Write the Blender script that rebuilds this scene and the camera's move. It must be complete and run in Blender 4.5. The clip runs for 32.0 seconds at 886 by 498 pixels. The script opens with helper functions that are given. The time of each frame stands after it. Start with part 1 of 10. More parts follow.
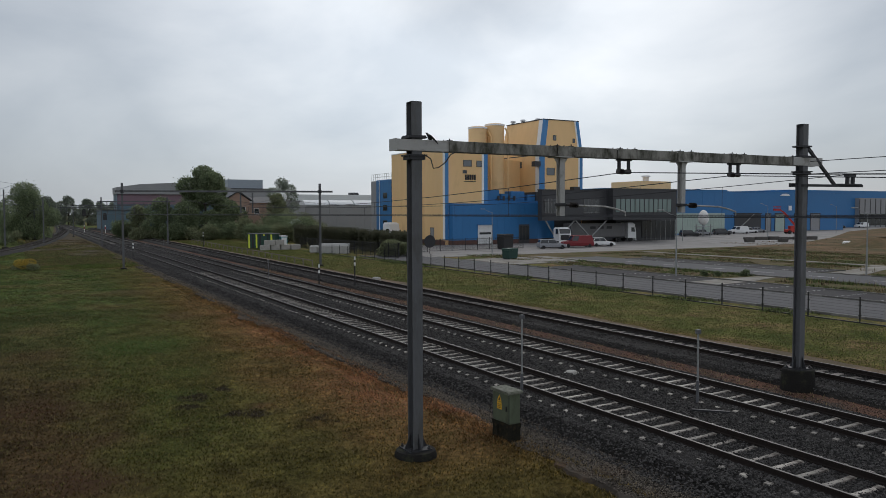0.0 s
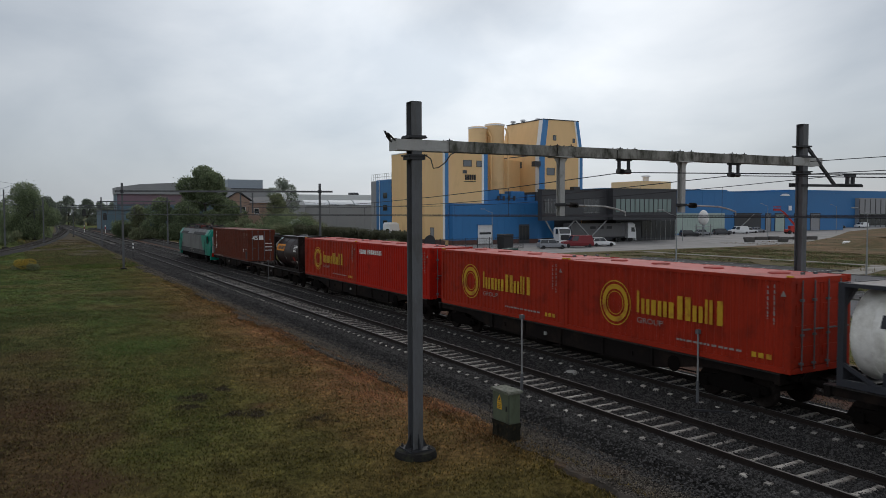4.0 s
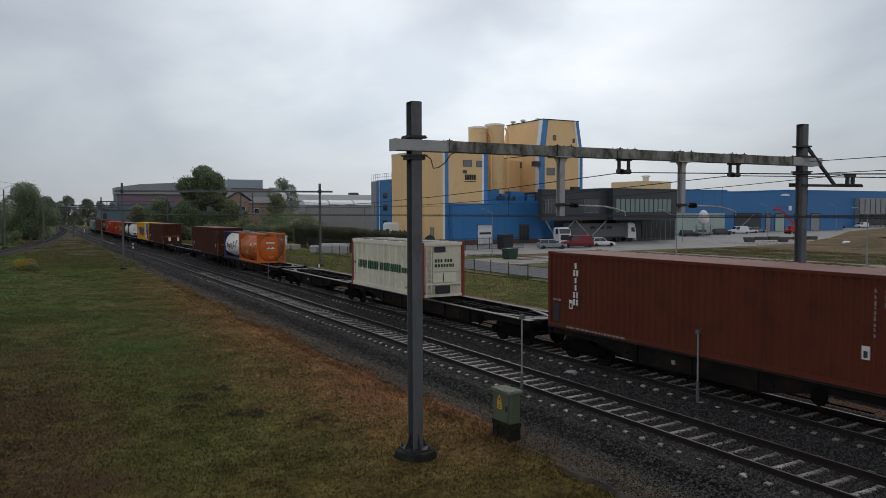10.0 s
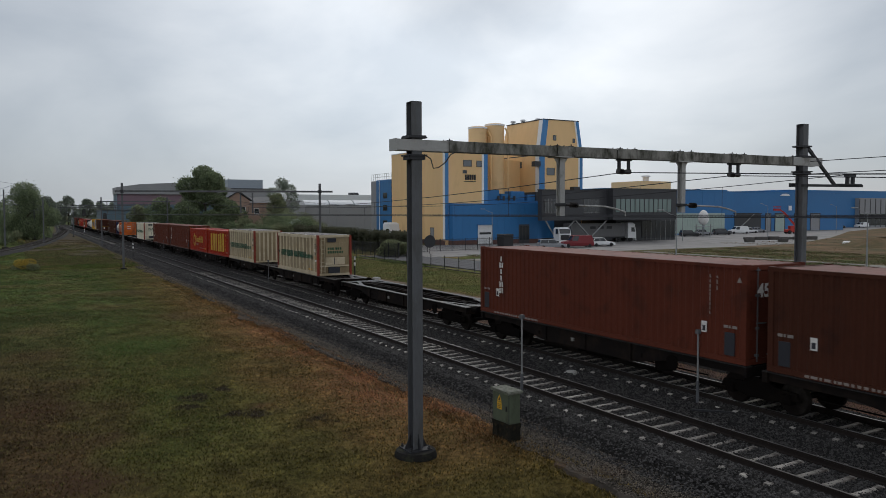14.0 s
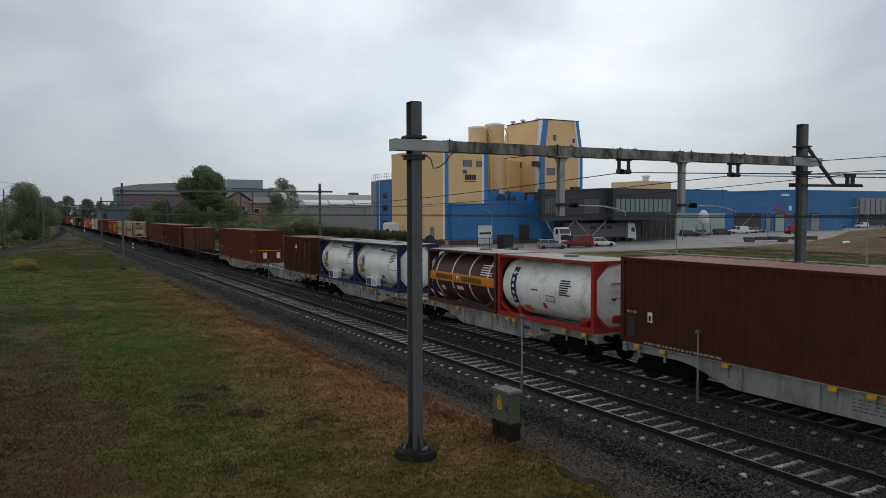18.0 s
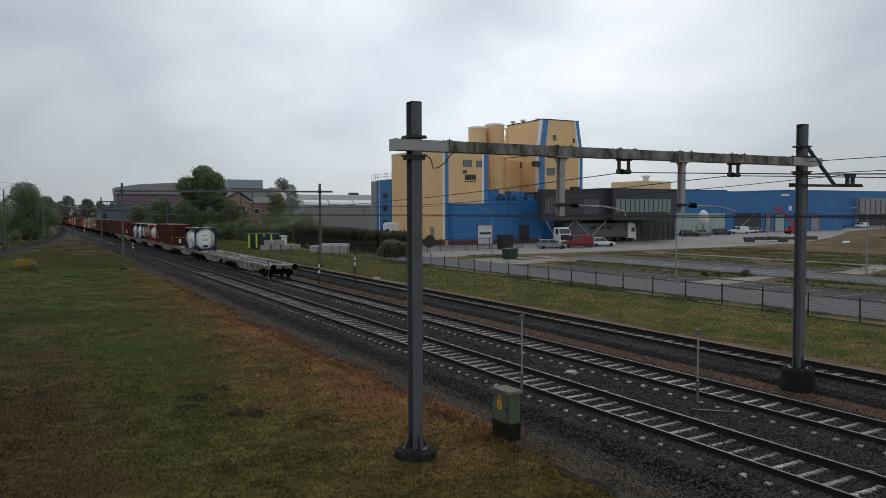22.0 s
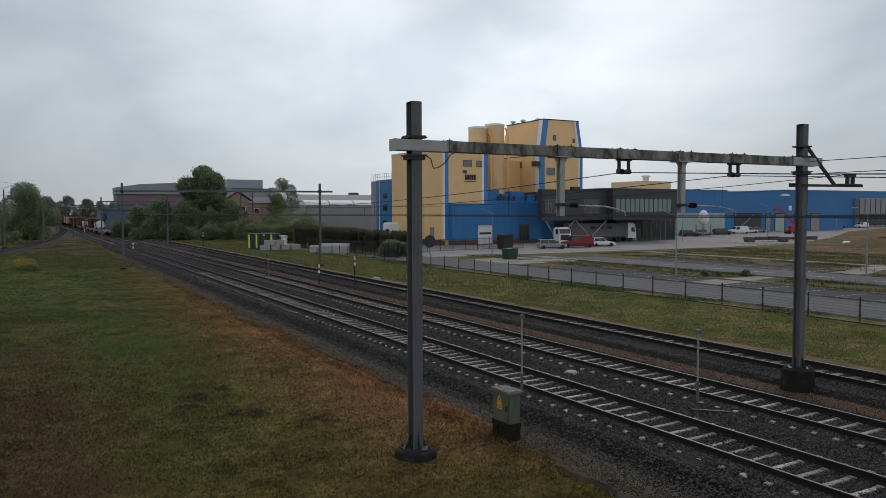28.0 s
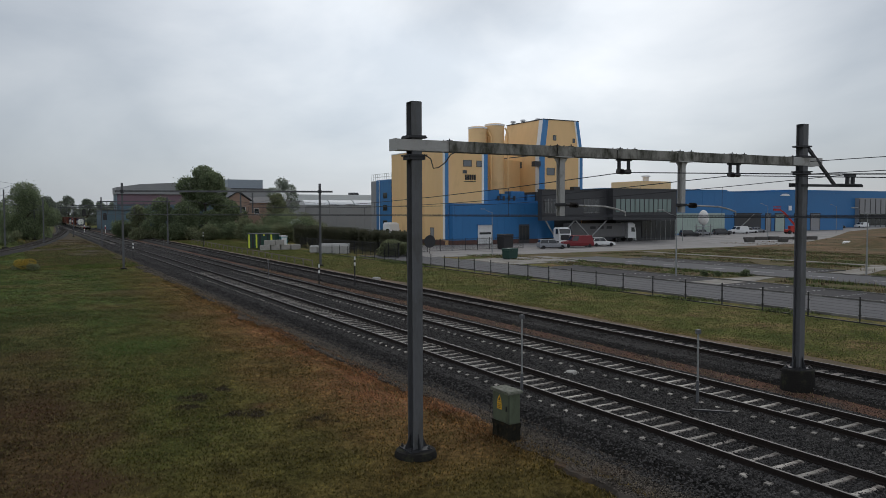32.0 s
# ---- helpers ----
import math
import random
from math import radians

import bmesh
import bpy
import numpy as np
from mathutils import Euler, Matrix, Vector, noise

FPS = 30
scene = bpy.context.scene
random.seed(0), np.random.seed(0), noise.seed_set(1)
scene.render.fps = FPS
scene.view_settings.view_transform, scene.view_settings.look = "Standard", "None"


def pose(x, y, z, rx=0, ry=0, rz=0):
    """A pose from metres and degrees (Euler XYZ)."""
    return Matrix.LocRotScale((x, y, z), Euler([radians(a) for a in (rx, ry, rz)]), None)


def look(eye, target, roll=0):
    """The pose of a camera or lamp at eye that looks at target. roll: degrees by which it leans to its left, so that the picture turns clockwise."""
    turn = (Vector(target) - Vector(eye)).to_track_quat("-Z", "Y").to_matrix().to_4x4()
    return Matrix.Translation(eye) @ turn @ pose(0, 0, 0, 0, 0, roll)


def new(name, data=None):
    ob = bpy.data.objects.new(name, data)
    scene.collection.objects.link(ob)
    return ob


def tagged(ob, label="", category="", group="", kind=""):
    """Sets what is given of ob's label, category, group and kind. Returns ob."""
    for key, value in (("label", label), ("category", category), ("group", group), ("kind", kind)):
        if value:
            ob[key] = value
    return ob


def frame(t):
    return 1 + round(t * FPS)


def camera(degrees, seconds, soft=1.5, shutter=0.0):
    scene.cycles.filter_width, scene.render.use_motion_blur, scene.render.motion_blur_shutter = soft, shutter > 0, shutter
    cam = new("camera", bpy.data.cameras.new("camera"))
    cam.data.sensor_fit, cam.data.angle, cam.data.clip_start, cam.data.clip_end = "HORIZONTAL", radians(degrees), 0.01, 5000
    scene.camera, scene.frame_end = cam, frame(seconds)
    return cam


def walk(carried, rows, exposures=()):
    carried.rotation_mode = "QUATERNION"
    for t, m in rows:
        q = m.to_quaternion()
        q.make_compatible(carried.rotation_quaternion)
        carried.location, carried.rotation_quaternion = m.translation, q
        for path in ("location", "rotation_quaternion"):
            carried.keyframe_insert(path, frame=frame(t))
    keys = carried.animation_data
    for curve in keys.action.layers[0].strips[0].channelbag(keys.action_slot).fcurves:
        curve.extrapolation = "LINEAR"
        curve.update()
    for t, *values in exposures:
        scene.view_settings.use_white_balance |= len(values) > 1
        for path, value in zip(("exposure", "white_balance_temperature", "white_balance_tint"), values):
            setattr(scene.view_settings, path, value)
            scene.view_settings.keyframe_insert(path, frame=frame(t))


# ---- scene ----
# ------------------------------------------------------------------ camera
cam = camera(60.29, 32.0, soft=0.55, shutter=0.05)
EYE = (0.0, 0.0, 5.348)
AIM = look(EYE, (math.sin(radians(28.765)) * 100, math.cos(radians(28.765)) * 100, 5.348 - 100 * math.tan(radians(2.72))), roll=-0.19)
walk(cam, [(0.0, AIM), (32.0, AIM)])

# ------------------------------------------------------------------ light
scene.view_settings.exposure = 0.0


def make_world():
    world = bpy.data.worlds.new("overcast_sky")
    scene.world = world
    world.use_nodes = True
    nt = world.node_tree
    N, L = nt.nodes, nt.links
    N.clear()
    out = N.new("ShaderNodeOutputWorld")
    bg = N.new("ShaderNodeBackground")
    sky = N.new("ShaderNodeTexSky")
    sky.sky_type = "NISHITA"
    sky.sun_disc = False
    sky.sun_elevation = radians(42.6)
    sky.sun_rotation = radians(46)
    tc = N.new("ShaderNodeTexCoord")
    mp = N.new("ShaderNodeMapping")
    mp.inputs["Scale"].default_value = (1.0, 1.0, 2.1)
    mp.inputs["Location"].default_value = (0.35, 0.1, 0.45)
    n1 = N.new("ShaderNodeTexNoise")
    n1.inputs["Scale"].default_value = 1.7
    n1.inputs["Detail"].default_value = 6
    n1.inputs["Roughness"].default_value = 0.52
    n1.inputs["Distortion"].default_value = 0.35
    ramp = N.new("ShaderNodeValToRGB")
    e = ramp.color_ramp.elements
    e[0].position, e[0].color = 0.30, (0.56, 0.61, 0.67, 1)
    e[1].position, e[1].color = 0.62, (0.98, 0.99, 1.0, 1)
    # the veil is greyest and dimmest close to the horizon
    sep = N.new("ShaderNodeSeparateXYZ")
    hor = N.new("ShaderNodeValToRGB")
    h = hor.color_ramp.elements
    h[0].position, h[0].color = 0.0, (0.78, 0.81, 0.85, 1)
    h[1].position, h[1].color = 0.16, (1.0, 1.0, 1.0, 1)
    top = hor.color_ramp.elements.new(0.75)
    top.color = (0.72, 0.73, 0.75, 1)
    mul = N.new("ShaderNodeMixRGB")
    mul.blend_type = "MULTIPLY"
    mul.inputs[0].default_value = 1.0
    # thinner cloud, and so a brighter veil, towards the hidden sun
    dot = N.new("ShaderNodeVectorMath")
    dot.operation = "DOT_PRODUCT"
    dot.inputs[1].default_value = Vector((math.sin(radians(31)) * 0.93, math.cos(radians(31)) * 0.93, 0.36)).normalized()
    veil = N.new("ShaderNodeValToRGB")
    v = veil.color_ramp.elements
    v[0].position, v[0].color = 0.72, (0.45, 0.475, 0.51, 1)
    veil.color_ramp.elements.new(0.83).color = (0.51, 0.545, 0.585, 1)
    v[1].position, v[1].color = 0.985, (1.36, 1.355, 1.345, 1)
    veil.color_ramp.elements.new(0.89).color = (0.66, 0.69, 0.725, 1)
    veil.color_ramp.elements.new(0.25).color = (0.88, 0.885, 0.90, 1)
    L.new(tc.outputs["Generated"], dot.inputs[0])
    L.new(dot.outputs["Value"], veil.inputs[0])
    glow = N.new("ShaderNodeMixRGB")
    glow.blend_type = "MULTIPLY"
    glow.inputs[0].default_value = 1.0
    L.new(veil.outputs[0], glow.inputs[2])
    skys = N.new("ShaderNodeMixRGB")
    skys.blend_type = "MULTIPLY"
    skys.inputs[0].default_value = 1.0
    skys.inputs[2].default_value = (0.10, 0.10, 0.10, 1)
    mix = N.new("ShaderNodeMixRGB")
    mix.inputs[0].default_value = 0.12
    L.new(tc.outputs["Generated"], mp.inputs["Vector"])
    L.new(mp.outputs[0], n1.inputs["Vector"])
    L.new(n1.outputs["Fac"], ramp.inputs[0])
    L.new(tc.outputs["Generated"], sep.inputs[0])
    L.new(sep.outputs["Z"], hor.inputs[0])
    L.new(ramp.outputs[0], mul.inputs[1])
    L.new(hor.outputs[0], mul.inputs[2])
    L.new(sky.outputs[0], skys.inputs[1])
    L.new(mul.outputs[0], glow.inputs[1])
    L.new(glow.outputs[0], mix.inputs[1])
    L.new(skys.outputs[0], mix.inputs[2])
    L.new(mix.outputs[0], bg.inputs["Color"])
    bg.inputs["Strength"].default_value = 1.0
    L.new(bg.outputs[0], out.inputs["Surface"])


make_world()
sun_data = bpy.data.lights.new("sun", "SUN")
sun_data.energy = 1.0
sun_data.angle = radians(30)
sun_data.color = (1.0, 0.97, 0.93)
sun = new("sun", sun_data)
sun.matrix_world = look((math.sin(radians(46)) * 100, math.cos(radians(46)) * 100, 92), (0, 0, 0))


# ------------------------------------------------------------------ mesh building
class Shape:
    """Collects vertices and faces of one mesh."""

    def __init__(self):
        self.v, self.f, self.s = [], [], []

    def poly(self, pts, smooth=False):
        i = len(self.v)
        self.v += [tuple(p) for p in pts]
        self.f.append(tuple(range(i, i + len(pts))))
        self.s.append(smooth)
        return self

    def box(self, x0, y0, z0, x1, y1, z1):
        i = len(self.v)
        self.v += [(x0, y0, z0), (x1, y0, z0), (x1, y1, z0), (x0, y1, z0), (x0, y0, z1), (x1, y0, z1), (x1, y1, z1), (x0, y1, z1)]
        for q in ((3, 2, 1, 0), (4, 5, 6, 7), (0, 1, 5, 4), (1, 2, 6, 5), (2, 3, 7, 6), (3, 0, 4, 7)):
            self.f.append(tuple(i + k for k in q))
            self.s.append(False)
        return self

    def slab(self, cx, cy, cz, sx, sy, sz, b=0.02):
        """A box round a centre with bevelled upright and top edges."""
        x0, x1, y0, y1, z0, z1 = cx - sx / 2, cx + sx / 2, cy - sy / 2, cy + sy / 2, cz - sz / 2, cz + sz / 2

        def ring(d, z):
            return [(x0 + d + b, y0 + d, z), (x1 - d - b, y0 + d, z), (x1 - d, y0 + d + b, z), (x1 - d, y1 - d - b, z), (x1 - d - b, y1 - d, z), (x0 + d + b, y1 - d, z), (x0 + d, y1 - d - b, z), (x0 + d, y0 + d + b, z)]
        rings = [ring(b * 0.7, z0), ring(0, z0 + b), ring(0, z1 - b), ring(b * 0.7, z1)]
        return self.loft(rings)

    def loft(self, rings, caps=True, smooth=False, closed=True):
        i, n = len(self.v), len(rings[0])
        for r in rings:
            self.v += [tuple(p) for p in r]
        for a in range(len(rings) - 1):
            for k in range(n if closed else n - 1):
                k2 = (k + 1) % n
                self.f.append((i + a * n + k, i + a * n + k2, i + (a + 1) * n + k2, i + (a + 1) * n + k))
                self.s.append(smooth)
        if caps:
            self.f.append(tuple(i + k for k in reversed(range(n))))
            self.f.append(tuple(i + (len(rings) - 1) * n + k for k in range(n)))
            self.s += [False, False]
        return self

    def prism(self, pts, axis, a, b):
        """pts in the plane across the axis (x: y,z; y: x,z; z: x,y)."""
        def at(p, t):
            return {"x": (t, p[0], p[1]), "y": (p[0], t, p[1]), "z": (p[0], p[1], t)}[axis]
        return self.loft([[at(p, a) for p in pts], [at(p, b) for p in pts]])

    def tube(self, p0, p1, r0, r1=None, n=8, caps=True):
        p0, p1 = Vector(p0), Vector(p1)
        r1 = r0 if r1 is None else r1
        d = (p1 - p0).normalized()
        u = d.orthogonal().normalized()
        w = d.cross(u)
        rings = []
        for p, r in ((p0, r0), (p1, r1)):
            rings.append([tuple(p + r * (math.cos(k * math.tau / n) * u + math.sin(k * math.tau / n) * w)) for k in range(n)])
        return self.loft(rings, caps, n > 6)

    def path(self, pts, r, n=6):
        """One continuous round rod through the points."""
        pts = [Vector(p) for p in pts]
        rings, u = [], None
        for k, p in enumerate(pts):
            d = (pts[min(k + 1, len(pts) - 1)] - pts[max(k - 1, 0)]).normalized()
            u = (d.orthogonal() if u is None else u - d * u.dot(d)).normalized()
            w = d.cross(u)
            rings.append([tuple(p + r * (math.cos(j * math.tau / n) * u + math.sin(j * math.tau / n) * w)) for j in range(n)])
        return self.loft(rings, True, n > 5)

    def lathe(self, prof, axis, o=(0, 0, 0), n=24, smooth=True):
        """prof: (radius, along) pairs."""
        rings = []
        for r, h in prof:
            ring = []
            for k in range(n):
                a, b = r * math.cos(k * math.tau / n), r * math.sin(k * math.tau / n)
                p = {"x": (h, a, b), "y": (b, h, a), "z": (a, b, h)}[axis]
                ring.append((p[0] + o[0], p[1] + o[1], p[2] + o[2]))
            rings.append(ring)
        return self.loft(rings, True, smooth)

    def bar(self, p0, p1, w, h):
        """A rectangular bar between two points: w across, h upright."""
        p0, p1 = Vector(p0), Vector(p1)
        d = (p1 - p0).normalized()
        up = Vector((0, 0, 1)) if abs(d.z) < 0.95 else Vector((0, 1, 0))
        sx = d.cross(up).normalized() * w / 2
        sz = sx.cross(d).normalized() * h / 2
        rings = [[tuple(p + i * sx + j * sz) for i, j in ((-1, -1), (1, -1), (1, 1), (-1, 1))] for p in (p0, p1)]
        return self.loft(rings)

    def mesh(self, name, material=None):
        me = bpy.data.meshes.new(name)
        me.from_pydata(self.v, [], self.f)
        if any(self.s):
            me.polygons.foreach_set("use_smooth", self.s)
        if material:
            me.materials.append(material)
        me.update()
        bm = bmesh.new()
        bm.from_mesh(me)
        bmesh.ops.recalc_face_normals(bm, faces=bm.faces)
        bm.to_mesh(me)
        bm.free()
        if any(self.s):
            me.set_sharp_from_angle(angle=radians(38))
        return me


def S():
    return Shape()


def raw_mesh(name, verts, faces, material):
    """A mesh from numpy arrays of vertices and equal-sided faces."""
    me = bpy.data.meshes.new(name)
    k = faces.shape[1]
    me.vertices.add(len(verts))
    me.vertices.foreach_set("co", verts.astype(np.float32).ravel())
    me.loops.add(faces.size)
    me.loops.foreach_set("vertex_index", faces.astype(np.int32).ravel())
    me.polygons.add(len(faces))
    me.polygons.foreach_set("loop_start", np.arange(0, faces.size, k, dtype=np.int32))
    me.polygons.foreach_set("loop_total", np.full(len(faces), k, dtype=np.int32))
    me.polygons.foreach_set("use_smooth", np.zeros(len(faces), dtype=bool))
    me.materials.append(material)
    me.update(calc_edges=True)
    return me


def part(name, shape, material, parent, label="", m=None):
    """One mesh object under a thing or a part. shape: a Shape or a mesh."""
    me = shape.mesh(name, material) if isinstance(shape, Shape) else shape
    ob = new(name, me)
    ob.parent = parent
    if m is not None:
        ob.matrix_basis = m
    if label:
        ob["label"] = label
    return ob


def thing(name, label, category, m=None, group="", kind=""):
    ob = new(name)
    ob.empty_display_size = 0.3
    if m is not None:
        ob.matrix_basis = m
    return tagged(ob, label, category, group, kind)


def solid(name, shape, material, label, category="", kind="structure", m=None, group=""):
    """A top-level thing of one mesh."""
    me = shape.mesh(name, material) if isinstance(shape, Shape) else shape
    ob = new(name, me)
    if m is not None:
        ob.matrix_basis = m
    return tagged(ob, label, category, group, kind)


# ------------------------------------------------------------------ materials
def mat(name, base, rough=0.6, metal=0.0, var=0.18, scale=1.2, fine=30.0, bump=0.0, dirt=None, dirt_amount=0.0, dirt_scale=2.5, each=0.0, island=0.0, stretch=(1, 1, 1), spec=0.4):
    """Base colour varied at two scales, with patchy dirt and fine relief. each: spread from object to object; island: from piece to piece."""
    m = bpy.data.materials.new(name)
    m.use_nodes = True
    nt = m.node_tree
    N, L = nt.nodes, nt.links
    N.clear()
    out, bs = N.new("ShaderNodeOutputMaterial"), N.new("ShaderNodeBsdfPrincipled")
    L.new(bs.outputs[0], out.inputs[0])
    bs.inputs["Metallic"].default_value = metal
    bs.inputs["Specular IOR Level"].default_value = spec
    tc, mp = N.new("ShaderNodeTexCoord"), N.new("ShaderNodeMapping")
    mp.inputs["Scale"].default_value = stretch
    L.new(tc.outputs["Object"], mp.inputs[0])
    big, small = N.new("ShaderNodeTexNoise"), N.new("ShaderNodeTexNoise")
    big.inputs["Scale"].default_value, big.inputs["Detail"].default_value = scale, 5
    small.inputs["Scale"].default_value, small.inputs["Detail"].default_value = fine, 4
    for n in (big, small):
        L.new(mp.outputs[0], n.inputs["Vector"])
    add = N.new("ShaderNodeMath")
    add.operation = "MULTIPLY_ADD"
    add.inputs[1].default_value, add.inputs[2].default_value = 0.4, 0.0
    L.new(small.outputs["Fac"], add.inputs[0])
    both = N.new("ShaderNodeMath")
    both.operation = "MULTIPLY_ADD"
    both.inputs[1].default_value = 0.6
    L.new(big.outputs["Fac"], both.inputs[0])
    L.new(add.outputs[0], both.inputs[2])
    last = both.outputs[0]
    for amount, node, sock in ((each, "ShaderNodeObjectInfo", "Random"), (island, "ShaderNodeNewGeometry", "Random Per Island")):
        if amount:
            r = N.new(node)
            ma = N.new("ShaderNodeMath")
            ma.operation = "MULTIPLY_ADD"
            ma.inputs[1].default_value = amount
            L.new(r.outputs[sock], ma.inputs[0])
            L.new(last, ma.inputs[2])
            sb = N.new("ShaderNodeMath")
            sb.operation = "SUBTRACT"
            L.new(ma.outputs[0], sb.inputs[0])
            sb.inputs[1].default_value = amount / 2
            last = sb.outputs[0]
    ramp = N.new("ShaderNodeValToRGB")
    e = ramp.color_ramp.elements
    e[0].position, e[1].position = 0.28, 0.72
    e[0].color = (*[c * (1 - var) for c in base], 1)
    e[1].color = (*[min(1, c * (1 + var)) for c in base], 1)
    L.new(last, ramp.inputs[0])
    col = ramp.outputs[0]
    if dirt and dirt_amount:
        dn = N.new("ShaderNodeTexNoise")
        dn.inputs["Scale"].default_value, dn.inputs["Detail"].default_value, dn.inputs["Roughness"].default_value = dirt_scale, 8, 0.65
        L.new(mp.outputs[0], dn.inputs["Vector"])
        dr = N.new("ShaderNodeValToRGB")
        dr.color_ramp.elements[0].position, dr.color_ramp.elements[1].position = 0.62 - 0.32 * dirt_amount, 0.78 - 0.2 * dirt_amount
        L.new(dn.outputs["Fac"], dr.inputs[0])
        mx = N.new("ShaderNodeMixRGB")
        mx.inputs[2].default_value = (*dirt, 1)
        L.new(dr.outputs[0], mx.inputs[0])
        L.new(col, mx.inputs[1])
        col = mx.outputs[0]
    L.new(col, bs.inputs["Base Color"])
    rr = N.new("ShaderNodeMapRange")
    rr.inputs["To Min"].default_value, rr.inputs["To Max"].default_value = max(0.02, rough - 0.12), min(1, rough + 0.12)
    L.new(big.outputs["Fac"], rr.inputs["Value"])
    L.new(rr.outputs[0], bs.inputs["Roughness"])
    if bump:
        b = N.new("ShaderNodeBump")
        b.inputs["Strength"].default_value, b.inputs["Distance"].default_value = min(1, bump), 0.03
        L.new(small.outputs["Fac"], b.inputs["Height"])
        L.new(b.outputs[0], bs.inputs["Normal"])
    return m


def glass_mat(name, tint, rough=0.08):
    m = bpy.data.materials.new(name)
    m.use_nodes = True
    b = m.node_tree.nodes["Principled BSDF"]
    b.inputs["Base Color"].default_value = (*tint, 1)
    b.inputs["Roughness"].default_value = rough
    b.inputs["Specular IOR Level"].default_value = 0.7
    return m


def leafy(name, base, var=0.4):
    """Leaves: matt tops that let some light through."""
    m = mat(name, base, 0.65, var=var, scale=0.3, fine=3, island=1.2, spec=0.25)
    nt = m.node_tree
    bs = next(n for n in nt.nodes if n.type == "BSDF_PRINCIPLED")
    out = next(n for n in nt.nodes if n.type == "OUTPUT_MATERIAL")
    tr, mx = nt.nodes.new("ShaderNodeBsdfTranslucent"), nt.nodes.new("ShaderNodeMixShader")
    mx.inputs[0].default_value = 0.5
    nt.links.new(bs.inputs["Base Color"].links[0].from_socket, tr.inputs[0])
    nt.links.new(bs.outputs[0], mx.inputs[1])
    nt.links.new(tr.outputs[0], mx.inputs[2])
    nt.links.new(mx.outputs[0], out.inputs[0])
    return m


RUST = (0.10, 0.045, 0.025)
GRIME = (0.05, 0.045, 0.04)
MOSS = (0.05, 0.055, 0.03)
ballast_m = mat("ballast_stone", (0.024, 0.0225, 0.0215), 0.9, var=0.6, scale=0.5, fine=16, bump=1.0, dirt=(0.034, 0.028, 0.024), dirt_amount=0.3, dirt_scale=9.0, spec=0.15)
cinder_m = mat("cinder_grit", (0.10, 0.088, 0.074), 0.95, var=0.8, fine=25, island=1.3, spec=0.05)
stone_m = mat("broken_stone", (0.045, 0.0425, 0.0415), 0.85, var=0.62, fine=25, island=1.5, spec=0.3)
soil_m = mat("rusty_soil", (0.105, 0.052, 0.034), 0.95, var=0.4, scale=0.6, fine=18, bump=0.6, dirt=(0.045, 0.038, 0.032), dirt_amount=0.65, dirt_scale=0.9, spec=0.1)
tan_m = mat("dry_tan_verge", (0.135, 0.098, 0.066), 0.95, var=0.4, scale=0.6, fine=18, bump=0.6, dirt=(0.07, 0.062, 0.035), dirt_amount=0.5, dirt_scale=0.9, spec=0.1)
redgrit_m = mat("reddish_grit", (0.115, 0.072, 0.055), 0.95, var=0.7, fine=25, island=1.3, spec=0.1)
cess_m = mat("cinder_path", (0.058, 0.050, 0.042), 0.95, spec=0.05, var=0.45, scale=0.9, fine=9, bump=0.8, dirt=(0.085, 0.052, 0.030), dirt_amount=0.4, dirt_scale=0.7)
rail_m = mat("rail_steel", (0.020, 0.015, 0.013), 0.8, metal=0.1, var=0.3, fine=12, spec=0.2)
railtop_m = mat("rail_head", (0.13, 0.125, 0.12), 0.5, metal=0.7, var=0.25, fine=8)
sleeper_m = mat("concrete_sleeper", (0.36, 0.335, 0.30), 0.85, var=0.25, fine=30, bump=0.3, each=0.9, dirt=(0.07, 0.058, 0.05), dirt_amount=0.55, dirt_scale=3.2)
wood_sleeper_m = mat("wooden_sleeper", (0.15, 0.135, 0.125), 0.9, var=0.3, fine=20, bump=0.4, each=0.7)
steel_grey_m = mat("galvanised_grey_steel", (0.105, 0.109, 0.118), 0.6, metal=0.1, var=0.2, scale=0.9, fine=18, dirt=(0.065, 0.066, 0.06), dirt_amount=0.35, stretch=(1, 1, 0.3))
beam_m = mat("weathered_beam", (0.24, 0.235, 0.215), 0.8, metal=0.0, spec=0.2, var=0.3, scale=1.8, fine=14, dirt=(0.05, 0.05, 0.038), dirt_amount=0.72, dirt_scale=3.2, stretch=(1.2, 1, 0.6))
beam_clean_m = mat("galvanised_beam", (0.36, 0.36, 0.35), 0.6, metal=0.3, var=0.15, dirt=(0.2, 0.2, 0.18), dirt_amount=0.2)
darksteel_m = mat("dark_steel", (0.035, 0.036, 0.04), 0.6, metal=0.3, var=0.25)
concrete_m = mat("dirty_concrete", (0.020, 0.019, 0.018), 0.95, spec=0.08, var=0.25, fine=22, bump=0.4, dirt=MOSS, dirt_amount=0.3)
paleconc_m = mat("pale_concrete", (0.36, 0.35, 0.33), 0.9, var=0.2, fine=12, bump=0.3, dirt=(0.18, 0.17, 0.15), dirt_amount=0.3)
wire_m = mat("copper_wire", (0.035, 0.035, 0.04), 0.6, metal=0.4, var=0.1)
insul_m = mat("brown_insulator", (0.03, 0.025, 0.024), 0.3, var=0.1)
cabinet_m = mat("grey_green_cabinet", (0.090, 0.108, 0.072), 0.6, var=0.2, fine=9, dirt=(0.045, 0.05, 0.032), dirt_amount=0.4, dirt_scale=3, stretch=(1, 1, 0.4), spec=0.25)
